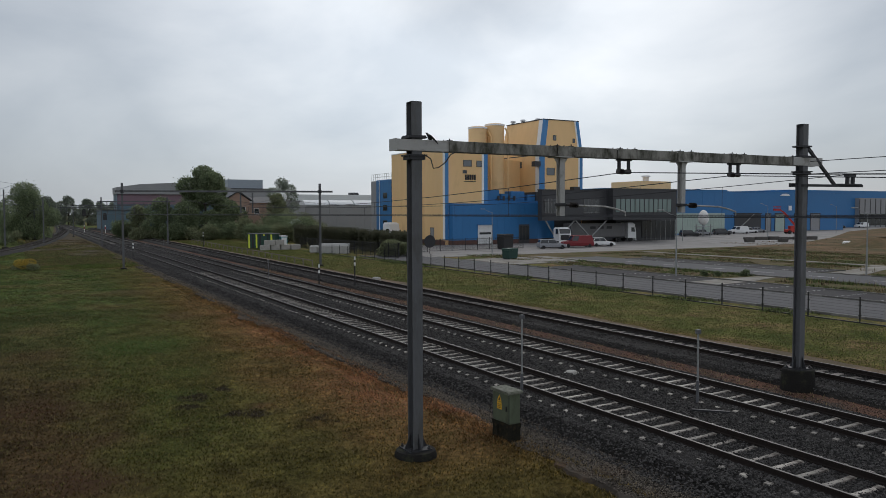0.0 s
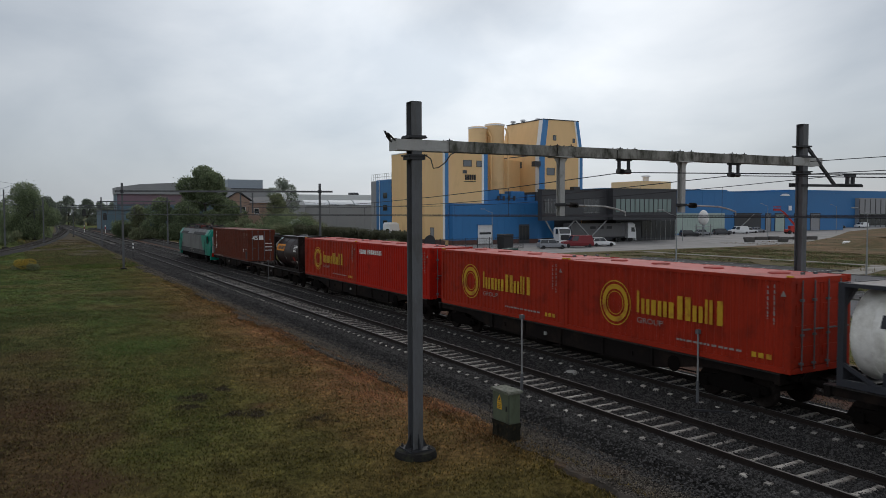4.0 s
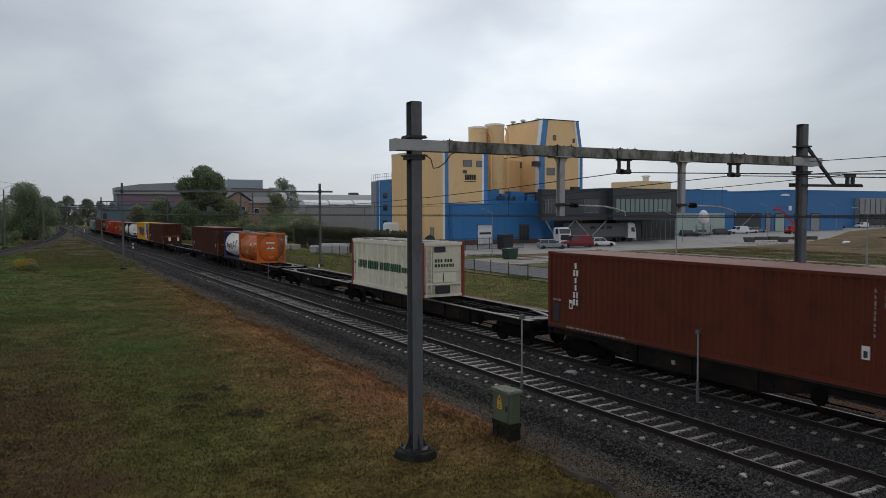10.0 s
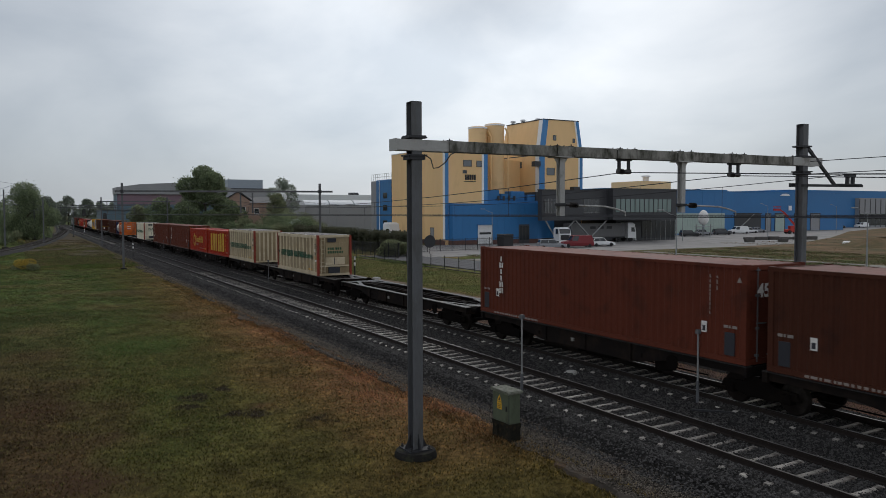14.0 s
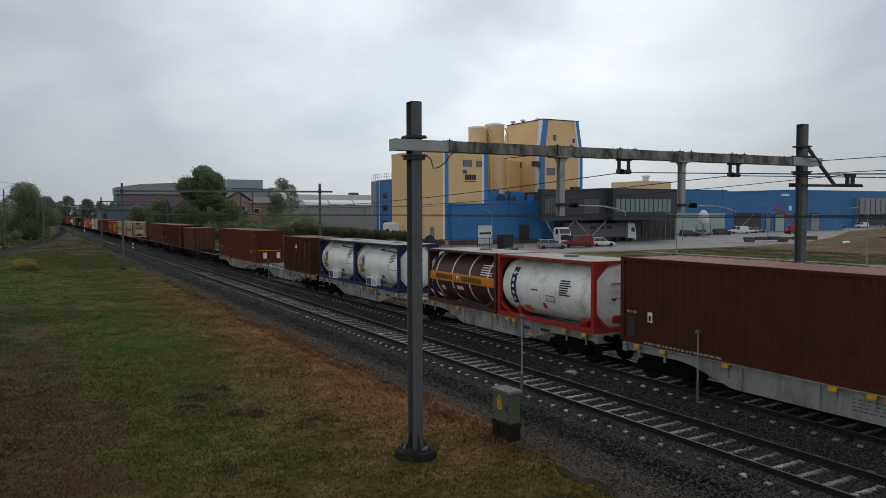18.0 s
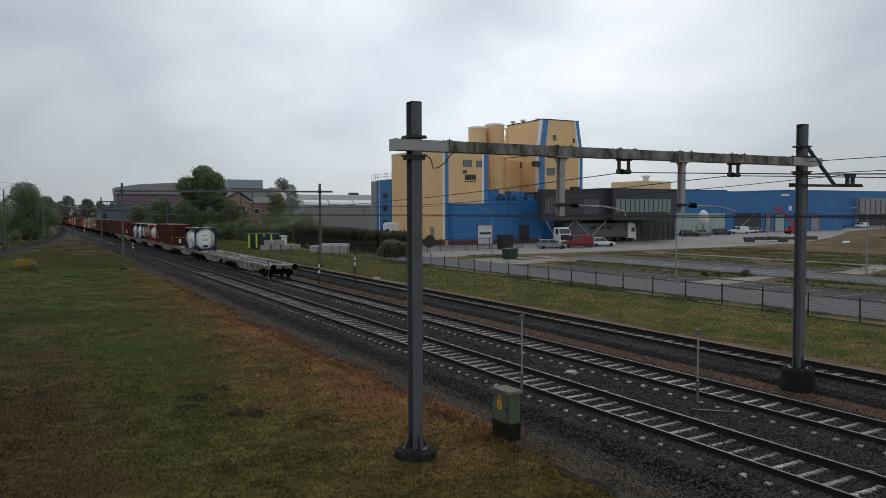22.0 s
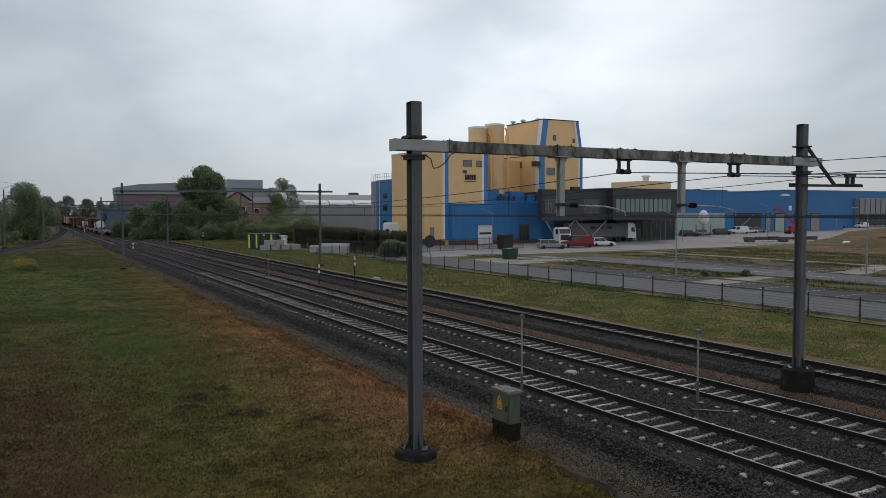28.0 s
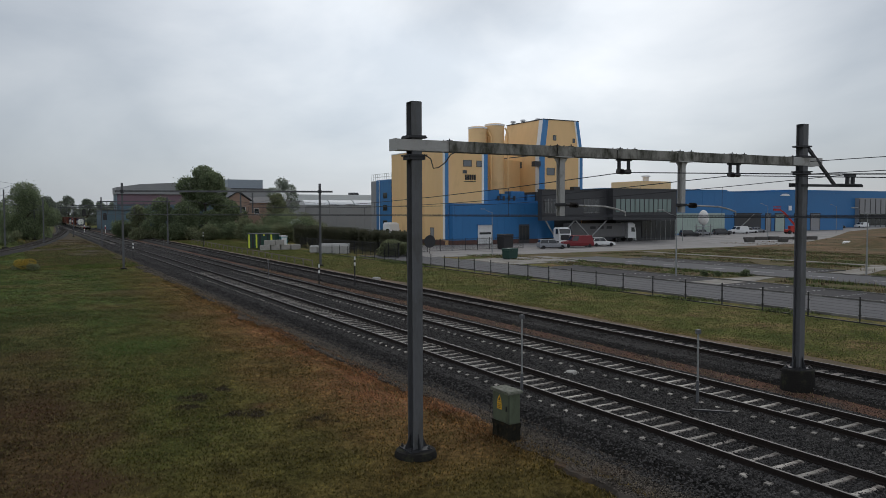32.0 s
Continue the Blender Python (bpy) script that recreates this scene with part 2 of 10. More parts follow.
lichen_m = mat("lichened_lid", (0.15, 0.155, 0.125), 0.85, var=0.25, fine=20, dirt=(0.045, 0.05, 0.03), dirt_amount=0.6, dirt_scale=9)
mossy_m = mat("mossy_dark_concrete", (0.020, 0.019, 0.015), 0.95, spec=0.05, var=0.4, fine=18, bump=0.5, dirt=(0.045, 0.036, 0.02), dirt_amount=0.4, dirt_scale=7)
yellow_m = mat("signal_yellow", (0.75, 0.42, 0.02), 0.5, var=0.1)
white_m = mat("white_paint", (0.72, 0.72, 0.71), 0.5, var=0.08, dirt=(0.45, 0.44, 0.41), dirt_amount=0.25)
black_m = mat("black_paint", (0.018, 0.018, 0.02), 0.5, var=0.2)
asphalt_m = mat("asphalt", (0.066, 0.065, 0.071), 0.9, var=0.2, scale=0.25, fine=10, bump=0.3, dirt=(0.088, 0.086, 0.090), dirt_amount=0.35, dirt_scale=0.2)
darkasphalt_m = mat("dark_asphalt", (0.042, 0.040, 0.042), 0.95, var=0.2, scale=0.3, fine=10, bump=0.3, spec=0.2)
apron_m = mat("worn_concrete_paving", (0.225, 0.215, 0.208), 0.9, var=0.22, scale=0.12, fine=6, bump=0.2, dirt=(0.13, 0.125, 0.12), dirt_amount=0.4, dirt_scale=0.25)
# ------------------------------------------------------------------ ground
T1, T2, T3 = 14.33, 18.30, 23.89     # track centres across the line
GROUND = -0.50


def N_div(N, L, sock, by):
    n = N.new("ShaderNodeMath")
    n.operation = "DIVIDE"
    n.inputs[1].default_value = by
    L.new(sock, n.inputs[0])
    return n.outputs[0]


def grass_ground_mat(name, blade=0.0):
    """Mown grass, dry moss and bare earth in bands along the railway, broken up by noise."""
    m = bpy.data.materials.new(name)
    m.use_nodes = True
    nt = m.node_tree
    N, L = nt.nodes, nt.links
    bs = N["Principled BSDF"]
    bs.inputs["Roughness"].default_value = 0.95
    bs.inputs["Specular IOR Level"].default_value = 0.03
    tc = N.new("ShaderNodeTexCoord")

    def noise_at(scale, detail=5, rough=0.55):
        n = N.new("ShaderNodeTexNoise")
        n.inputs["Scale"].default_value, n.inputs["Detail"].default_value, n.inputs["Roughness"].default_value = scale, detail, rough
        L.new(tc.outputs["Object"], n.inputs["Vector"])
        return n.outputs["Fac"]

    def ramp(fac, stops):
        r = N.new("ShaderNodeValToRGB")
        el = r.color_ramp.elements
        while len(el) < len(stops):
            el.new(0.5)
        for k, (p, c) in zip(el, stops):
            k.position, k.color = p, (*c, 1)
        L.new(fac, r.inputs[0])
        return r.outputs[0]

    def mix(fac, a, b):
        x = N.new("ShaderNodeMixRGB")
        for sock, val in zip(x.inputs, (fac, a, b)):
            if isinstance(val, (float, int)):
                sock.default_value = val
            else:
                L.new(val, sock)
        return x.outputs[0]
    sep = N.new("ShaderNodeSeparateXYZ")
    L.new(tc.outputs["Object"], sep.inputs[0])
    wob = N.new("ShaderNodeMath")
    wob.operation = "MULTIPLY_ADD"
    L.new(noise_at(0.30, 9, 0.62), wob.inputs[0])
    wob.inputs[1].default_value = 9.0
    shift = N.new("ShaderNodeMath")
    shift.operation = "SUBTRACT"
    shift.inputs[1].default_value = 4.5
    L.new(sep.outputs["X"], shift.inputs[0])
    L.new(shift.outputs[0], wob.inputs[2])
    band = N.new("ShaderNodeMapRange")
    band.inputs["From Min"].default_value, band.inputs["From Max"].default_value = -8.0, 18.0
    L.new(wob.outputs[0], band.inputs["Value"])
    across = ramp(band.outputs[0], [(0.0, (0.040, 0.040, 0.015)), (0.22, (0.054, 0.038, 0.018)), (0.33, (0.076, 0.053, 0.024)), (0.43, (0.066, 0.074, 0.019)), (0.54, (0.098, 0.086, 0.026)), (0.62, (0.142, 0.096, 0.034)), (0.71, (0.192, 0.102, 0.046)), (0.80, (0.165, 0.086, 0.044))])
    # towards the camera the moss gives way to olive grass
    nearer = N.new("ShaderNodeMapRange")
    nearer.inputs["From Min"].default_value, nearer.inputs["From Max"].default_value = 18.5, 14.0
    L.new(sep.outputs["Y"], nearer.inputs["Value"])
    olive = ramp(noise_at(0.5, 7, 0.6), [(0.35, (0.080, 0.068, 0.020)), (0.6, (0.125, 0.095, 0.029)), (0.75, (0.17, 0.098, 0.038))])
    across = mix(nearer.outputs[0], across, olive)
    green = ramp(noise_at(0.22), [(0.3, (0.050, 0.090, 0.024)), (0.5, (0.082, 0.110, 0.034)), (0.7, (0.135, 0.118, 0.050))])
    far = N.new("ShaderNodeMapRange")
    far.inputs["From Min"].default_value, far.inputs["From Max"].default_value = 26.0, 50.0
    L.new(sep.outputs["Y"], far.inputs["Value"])
    farx = N.new("ShaderNodeMapRange")
    farx.inputs["From Min"].default_value, farx.inputs["From Max"].default_value = 10.0, 5.0
    L.new(sep.outputs["X"], farx.inputs["Value"])
    fm = N.new("ShaderNodeMath")
    fm.operation = "MULTIPLY"
    L.new(far.outputs[0], fm.inputs[0])
    L.new(farx.outputs[0], fm.inputs[1])
    deep = N.new("ShaderNodeMapRange")
    deep.inputs["From Min"].default_value, deep.inputs["From Max"].default_value = 38.0, 95.0
    L.new(sep.outputs["Y"], deep.inputs["Value"])
    fx = N.new("ShaderNodeMath")
    fx.operation = "MAXIMUM"
    L.new(fm.outputs[0], fx.inputs[0])
    L.new(deep.outputs[0], fx.inputs[1])
    base = mix(fx.outputs[0], across, green)
    rightside = N.new("ShaderNodeMapRange")
    rightside.inputs["From Min"].default_value, rightside.inputs["From Max"].default_value = 26.0, 29.0
    L.new(sep.outputs["X"], rightside.inputs["Value"])
    lawn = ramp(noise_at(0.28, 7, 0.6), [(0.32, (0.062, 0.086, 0.022)), (0.46, (0.102, 0.114, 0.032)), (0.58, (0.165, 0.142, 0.054)), (0.70, (0.175, 0.115, 0.060))])
    base = mix(rightside.outputs[0], base, lawn)
    tuft = ramp(noise_at(6.0, 10, 0.8), [(0.34, (0.28, 0.28, 0.28)), (0.5, (0.90, 0.90, 0.90)), (0.66, (1.65, 1.62, 1.55))])
    x = N.new("ShaderNodeMixRGB")
    x.blend_type = "MULTIPLY"
    x.inputs[0].default_value = 1.0
    L.new(base, x.inputs[1])
    L.new(tuft, x.inputs[2])
    patchy = ramp(noise_at(1.1, 7, 0.65), [(0.34, (0.50, 0.49, 0.47)), (0.66, (1.32, 1.30, 1.25))])
    x2 = N.new("ShaderNodeMixRGB")
    x2.blend_type = "MULTIPLY"
    x2.inputs[0].default_value = 1.0
    L.new(x.outputs[0], x2.inputs[1])
    L.new(patchy, x2.inputs[2])
    # greener and barer patches, then burnt ones
    col = x2.outputs[0]
    spots = [(4.2, 36, 3.4, 0.65, (0.046, 0.080, 0.018)), (5.2, 29, 1.6, 0.45, (0.055, 0.085, 0.020)), (4.0, 45, 3.0, 0.5, (0.050, 0.080, 0.020)), (0.6, 48, 4.0, 0.75, (0.034, 0.046, 0.014)), (4.4, 25.3, 1.3, 0.45, (0.050, 0.080, 0.020)), (0.5, 25.5, 2.0, 0.75, (0.050, 0.028, 0.016)), (0.2, 36, 2.0, 0.5, (0.070, 0.042, 0.022)), (1.2, 18.0, 1.8, 0.65, (0.056, 0.032, 0.018)), (1.5, 21.5, 1.2, 0.5, (0.065, 0.038, 0.020)), (7.6, 45, 2.2, 0.5, (0.105, 0.066, 0.036)), (6.0, 60, 3.0, 0.5, (0.100, 0.066, 0.036)), (6.2, 22.6, 0.5, 0.6, (0.17, 0.082, 0.045)), (9.6, 22.0, 1.4, 0.6, (0.20, 0.090, 0.044)), (11.3, 19.4, 1.0, 0.7, (0.22, 0.095, 0.048)), (10.6, 25.0, 1.1, 0.6, (0.20, 0.090, 0.044)), (8.6, 25.0, 1.6, 0.4, (0.15, 0.085, 0.036))]
    spots += [(x_, y_, r_, 0.9, (0.022, 0.017, 0.012)) for x_, y_, r_ in ((4.53, 24.8, 0.75), (5.6, 25.6, 0.55), (5.75, 21.95, 0.75), (5.2, 22.1, 0.4), (7.16, 20.3, 0.45), (4.2, 23.6, 0.5))]
    edge = noise_at(2.2, 9, 0.75)
    for px, py, rad, amount, tint in spots:
        d = N.new("ShaderNodeVectorMath")
        d.operation = "DISTANCE"
        d.inputs[1].default_value = (px, py, GROUND)
        L.new(tc.outputs["Object"], d.inputs[0])
        q = N.new("ShaderNodeMath")
        q.operation = "MULTIPLY_ADD"
        L.new(edge, q.inputs[0])
        q.inputs[1].default_value = 2.6
        L.new(d.outputs["Value"], q.inputs[2])
        dr = ramp(N_div(N, L, q.outputs[0], rad + 1.3), [(0.78 if amount > 0.8 else 0.55, (amount, amount, amount)), (1.0, (0, 0, 0))])
        y = N.new("ShaderNodeMixRGB")
        L.new(dr, y.inputs[0])
        L.new(col, y.inputs[1])
        y.inputs[2].default_value = (*tint, 1)
        col = y.outputs[0]
    cool = N.new("ShaderNodeMixRGB")
    cool.blend_type = "MULTIPLY"
    cool.inputs[0].default_value = 1.0
    cool.inputs[2].default_value = (1.05, 1.03, 1.18, 1)
    L.new(col, cool.inputs[1])
    col = cool.outputs[0]
    if blade:
        geo = N.new("ShaderNodeNewGeometry")
        each = ramp(geo.outputs["Random Per Island"], [(0.0, (0.5, 0.5, 0.46)), (0.5, (1.25, 1.25, 1.15)), (0.85, (2.1, 2.0, 1.75)), (1.0, (3.0, 2.8, 2.3))])
        y = N.new("ShaderNodeMixRGB")
        y.blend_type = "MULTIPLY"
        y.inputs[0].default_value = blade
        L.new(col, y.inputs[1])
        L.new(each, y.inputs[2])
        col = y.outputs[0]
    L.new(col, bs.inputs["Base Color"])
    b = N.new("ShaderNodeBump")
    b.inputs["Strength"].default_value, b.inputs["Distance"].default_value = 0.8, 0.06
    L.new(noise_at(9.0, 8, 0.7), b.inputs["Height"])
    L.new(b.outputs[0], bs.inputs["Normal"])
    return m


grass_m = grass_ground_mat("mown_grass_ground")
blade_m = grass_ground_mat("grass_blade", 1.0)


def build_ground():
    """One sheet to the horizon, finer and gently uneven near the railway."""
    def steps(lo, hi, fine_lo, fine_hi, d):
        a = [lo]
        while a[-1] < hi - 1e-6:
            x = a[-1]
            gap = max(0, fine_lo - x, x - fine_hi)
            a.append(min(hi, x + max(d, gap * 0.25)))
        return np.array(a)
    xs, ys = steps(-2500, 2500, -20, 45, 1.0), steps(-1500, 4000, -5, 90, 1.0)
    gx, gy = np.meshgrid(xs, ys)
    z = np.full(gx.shape, GROUND)
    for i in range(gx.shape[0]):
        for j in range(gx.shape[1]):
            x, y = gx[i, j], gy[i, j]
            if -60 < x < 11 and -40 < y < 200:
                z[i, j] += 0.12 * noise.noise((x * 0.12, y * 0.12, 0.0)) + 0.05 * noise.noise((x * 0.5, y * 0.5, 3.0))
    n = gx.shape[1]
    verts = np.stack([gx.ravel(), gy.ravel(), z.ravel()], 1)
    idx = np.arange(gx.size).reshape(gx.shape)
    faces = np.stack([idx[:-1, :-1].ravel(), idx[:-1, 1:].ravel(), idx[1:, 1:].ravel(), idx[1:, :-1].ravel()], 1)
    solid("ground", raw_mesh("ground", verts, faces, grass_m), None, "patchy mown grass with dry moss and bare earth", "ground")


build_ground()


def strip(name, left, right, y0, y1, z, material, label, category, ragged=0.0, step=1.0, seed=0):
    """A thin raised strip along the railway between two lines across, with a ragged edge."""
    s = S()
    ys = np.arange(y0, y1 + step, step)
    rng = random.Random(seed)
    L_, R_ = [], []
    for y in ys:
        L_.append(left + ragged * (1.6 * noise.noise((y * 0.13, seed, 0.0)) + 0.8 * noise.noise((y * 0.6, seed, 4.0)) + rng.uniform(-0.2, 0.2)))
        R_.append(right + ragged * (1.6 * noise.noise((y * 0.13, seed, 8.0)) + 0.8 * noise.noise((y * 0.6, seed, 12.0)) + rng.uniform(-0.2, 0.2)))
    for k in range(len(ys) - 1):
        s.poly([(L_[k], ys[k], z), (R_[k], ys[k], z), (R_[k + 1], ys[k + 1], z), (L_[k + 1], ys[k + 1], z)])
        s.poly([(L_[k] - 0.12, ys[k], GROUND - 0.1), (L_[k], ys[k], z), (L_[k + 1], ys[k + 1], z), (L_[k + 1] - 0.12, ys[k + 1], GROUND - 0.1)])
        s.poly([(R_[k], ys[k], z), (R_[k] + 0.12, ys[k], GROUND - 0.1), (R_[k + 1] + 0.12, ys[k + 1], GROUND - 0.1), (R_[k + 1], ys[k + 1], z)])
    return solid(name, s, material, label, category)


strip("cess_path", 10.85, 12.8, -60, 130, -0.475, cess_m, "grey-brown cinder path along the ballast edge", "path", 0.45, 0.25, 3)
strip("rusty_strip", 20.5, 22.3, -60, 300, -0.44, soil_m, "reddish brown earth strip between the tracks", "earth strip", 0.4, 0.5, 4)
strip("verge_strip", 26.0, 27.3, -60, 300, -0.44, tan_m, "dry brown verge beside the siding", "earth strip", 0.4, 0.5, 5)


def ballast_bed(name, cx0, cx1, y0, y1, top, foot, label):
    """A ballast bank with sloped, uneven shoulders."""
    def crown(c):
        return [(c - 1.32, top - 0.01), (c - 1.13, top + 0.055), (c - 0.86, top + 0.055), (c - 0.60, top + 0.0), (c + 0.60, top + 0.0), (c + 0.86, top + 0.055), (c + 1.13, top + 0.055), (c + 1.32, top - 0.01)]
    prof = [(cx0 - 2.1 - foot, GROUND - 0.05), (cx0 - 1.75, top - 0.02)] + crown(cx0)
    if cx1 > cx0:
        prof += [((cx0 + cx1) / 2, top - 0.05)] + crown(cx1)
    prof += [(cx1 + 1.75, top - 0.02), (cx1 + 2.1 + foot, GROUND - 0.05)]
    ys = np.concatenate([np.arange(y0, 70, 0.4), np.arange(70, y1 + 1, 5.0)])
    verts = np.array([[(x + 0.10 * noise.noise((x, y * 0.7, 1.0)), y, z + 0.025 * noise.noise((x * 2.2, y * 2.2, 5.0))) for x, z in prof] for y in ys])
    n = len(prof)
    idx = np.arange(len(ys) * n).reshape(len(ys), n)
    faces = np.stack([idx[:-1, :-1].ravel(), idx[:-1, 1:].ravel(), idx[1:, 1:].ravel(), idx[1:, :-1].ravel()], 1)
    return solid(name, raw_mesh(name, verts.reshape(-1, 3), faces, ballast_m), None, label, "ballast")


ballast_bed("ballast_main", T1, T2, -40, 430, -0.20, 0.1, "grey crushed stone ballast under the two main tracks")
ballast_bed("ballast_siding", T3, T3, -40, 330, -0.24, 0.1, "grey crushed stone ballast under the siding track")


def scatter_stones(name, x0, x1, y0, y1, zt, count, seed, label, size=(0.018, 0.042), material=None):
    """Loose broken stones, one joined mesh."""
    rng = np.random.default_rng(seed)
    base = np.array([(1, 0, 0), (-1, 0, 0), (0, 1, 0), (0, -1, 0), (0, 0, 1), (0, 0, -1)], float)
    tri = np.array([(0, 2, 4), (2, 1, 4), (1, 3, 4), (3, 0, 4), (2, 0, 5), (1, 2, 5), (3, 1, 5), (0, 3, 5)])
    # nearer rows get more stones
    u = rng.random(count) ** 2.2
    px, py = rng.uniform(x0, x1, count), y0 + (y1 - y0) * u
    r = rng.uniform(*size, count) * (1 + np.maximum(0, py - 35) / 45)
    v = base[None] * r[:, None, None] * rng.uniform(0.55, 1.35, (count, 6, 1))
    a = rng.uniform(0, math.tau, count)
    b = rng.uniform(-0.9, 0.9, count)
    ca, sa, cb, sb = np.cos(a)[:, None], np.sin(a)[:, None], np.cos(b)[:, None], np.sin(b)[:, None]
    x, y, z = v[..., 0], v[..., 1], v[..., 2]
    x, z = x * cb - z * sb, x * sb + z * cb
    x, y = x * ca - y * sa, x * sa + y * ca
    zz = np.array([zt(q) for q in px])
    verts = np.stack([x + px[:, None], y + py[:, None], z * 0.8 + zz[:, None]], 2).reshape(-1, 3)
    faces = (tri[None] + 6 * np.arange(count)[:, None, None]).reshape(-1, 3)
    return solid(name, raw_mesh(name, verts, faces, material or stone_m), None, label, "gravel", "stuff")


def bed(q, c, top):
    """Height of the ballast at q across, round a track at c."""
    d = abs(q - c)
    if d < 0.60:
        return top
    if d < 0.86:
        return top + 0.055 * (d - 0.60) / 0.26
    if d < 1.13:
        return top + 0.055
    if d < 1.32:
        return top + 0.055 - 0.065 * (d - 1.13) / 0.19
    return top - 0.02


def bank_height(q):
    d = max(T1 - 1.75 - q, q - T2 - 1.75, 0)
    return max(-0.468, bed(q, T1 if q < (T1 + T2) / 2 else T2, -0.20) - 0.45 * d + 0.008)


scatter_stones("loose_ballast", T1 - 2.55, T2 + 2.75, 6, 150, bank_height, 225000, 11, "loose dark grey broken ballast stones", (0.020, 0.044))
scatter_stones("loose_siding_ballast", T3 - 2.0, T3 + 2.0, 10, 120, lambda q: bed(q, T3, -0.24) - 0.4 * max(0, abs(q - T3) - 1.75) + 0.008, 56000, 12, "loose grey stones round the siding sleepers")


scatter_stones("sleeper_stones", T1 - 1.5, T1 + 1.5, 8, 60, lambda q: -0.165, 2600, 15, "loose stones lying on the near track's sleepers", (0.016, 0.036))
scatter_stones("path_grit", 10.75, 12.3, 8, 90, lambda q: -0.47, 40000, 13, "fine grey grit on the cinder path", (0.008, 0.024), cinder_m)
scatter_stones("strip_grit", 20.2, 22.5, 8, 60, lambda q: -0.435, 16000, 14, "reddish grit between the tracks", (0.010, 0.030), redgrit_m)


# ------------------------------------------------------------------ tracks
RAIL_PROFILE = [(-0.065, -0.16), (0.065, -0.16), (0.065, -0.145), (0.012, -0.12), (0.012, -0.04), (0.036, -0.03), (0.036, -0.006), (0.028, 0.0), (-0.028, 0.0), (-0.036, -0.006), (-0.036, -0.03), (-0.012, -0.04), (-0.012, -0.12), (-0.065, -0.145)]


def timber_mesh(material):
    """A straight sawn sleeper, its ends buried."""
    s = S()
    s.loft([[(x, -0.13, -0.16), (x, 0.13, -0.16), (x, 0.11, h), (x, -0.11, h)] for x, h in ((-1.25, -0.03), (-0.66, 0.02), (-0.6, 0.035), (0.6, 0.035), (0.66, 0.02), (1.25, -0.03))])
    return s.mesh("sleeper", material)


def sleeper_mesh(material):
    """A prestressed sleeper, waisted in the middle, with the rail seats proud."""
    s = S()
    cut = [(-1.27, 0.055), (-1.15, 0.066), (-1.08, 0.02), (-0.66, 0.02), (-0.60, 0.062), (-0.42, 0.048), (-0.22, 0.04), (0.22, 0.04), (0.42, 0.048), (0.60, 0.062), (0.66, 0.02), (1.08, 0.02), (1.15, 0.066), (1.27, 0.055)]
    s.loft([[(x, -0.14, -0.16), (x, 0.14, -0.16), (x, 0.062, h), (x, -0.062, h)] for x, h in cut])
    return s.mesh("sleeper", material)


def clip_mesh():
    s = S()
    for sx in (-1, 1):
        for g in (-0.7525, 0.7525):
            s.box(g + sx * 0.05 - 0.03 * (sx < 0), -0.06, 0.0, g + sx * 0.05 + 0.03 * (sx > 0) + 0.002, 0.06, 0.05)
    return s.mesh("rail_fastening", darksteel_m)


far_sleeper_m = mat("dusty_sleeper", (0.17, 0.16, 0.145), 0.9, var=0.3, island=0.6)


def track(name, cx, y0, y1, near, material, label, top=-0.205):
    t = thing(name, label, "railway track", Matrix.Translation((cx, 0, 0)), "railway tracks")
    for g in (-0.7525, 0.7525):
        s = S()
        ys = [y0, y1]
        s.prism([(g + a, b) for a, b in RAIL_PROFILE], "y", ys[0], ys[1])
        rail = part("rail", s, rail_m, t)
        part("running_surface", S().box(g - 0.027, y0, 0.0, g + 0.027, y1, 0.003), railtop_m, rail, "bright worn rail head")
    me = timber_mesh(material) if material is wood_sleeper_m else sleeper_mesh(material)
    rng = random.Random(int(cx * 10))
    y = 16.18 % 0.6
    k0, k1 = math.ceil((near[0] - y) / 0.6), int((near[1] - y) / 0.6)
    for k in range(k0, k1):
        part("sleeper", me, material, t, m=pose(rng.uniform(-0.015, 0.015), y + 0.6 * k, top + rng.uniform(-0.012, 0.012), 0, 0, rng.uniform(-0.5, 0.5)))
    s = S()
    k = k1
    while y + 0.6 * k < y1 - 5:
        yy = y + 0.6 * k
        s.box(-0.55, yy - 0.045, top - 0.1, 0.55, yy + 0.045, top + 0.03)
        k += 1
    ob = part("far_sleepers", s, far_sleeper_m, t)
    ob["kind"] = "stuff"
    return t


track("main_track", T1, -40, 420, (2, 74), sleeper_m, "main line track with pale concrete sleepers in ballast")
track("main_track", T2, -40, 700, (2, 74), sleeper_m, "main line track used by the freight train")
track("siding_track", T3, -40, 330, (6, 74), wood_sleeper_m, "rusty siding track with weathered grey sleepers", -0.245)


# ------------------------------------------------------------------ grass
straw_m = mat("dry_grass_straw", (0.15, 0.115, 0.058), 0.9, var=0.7, island=1.2)


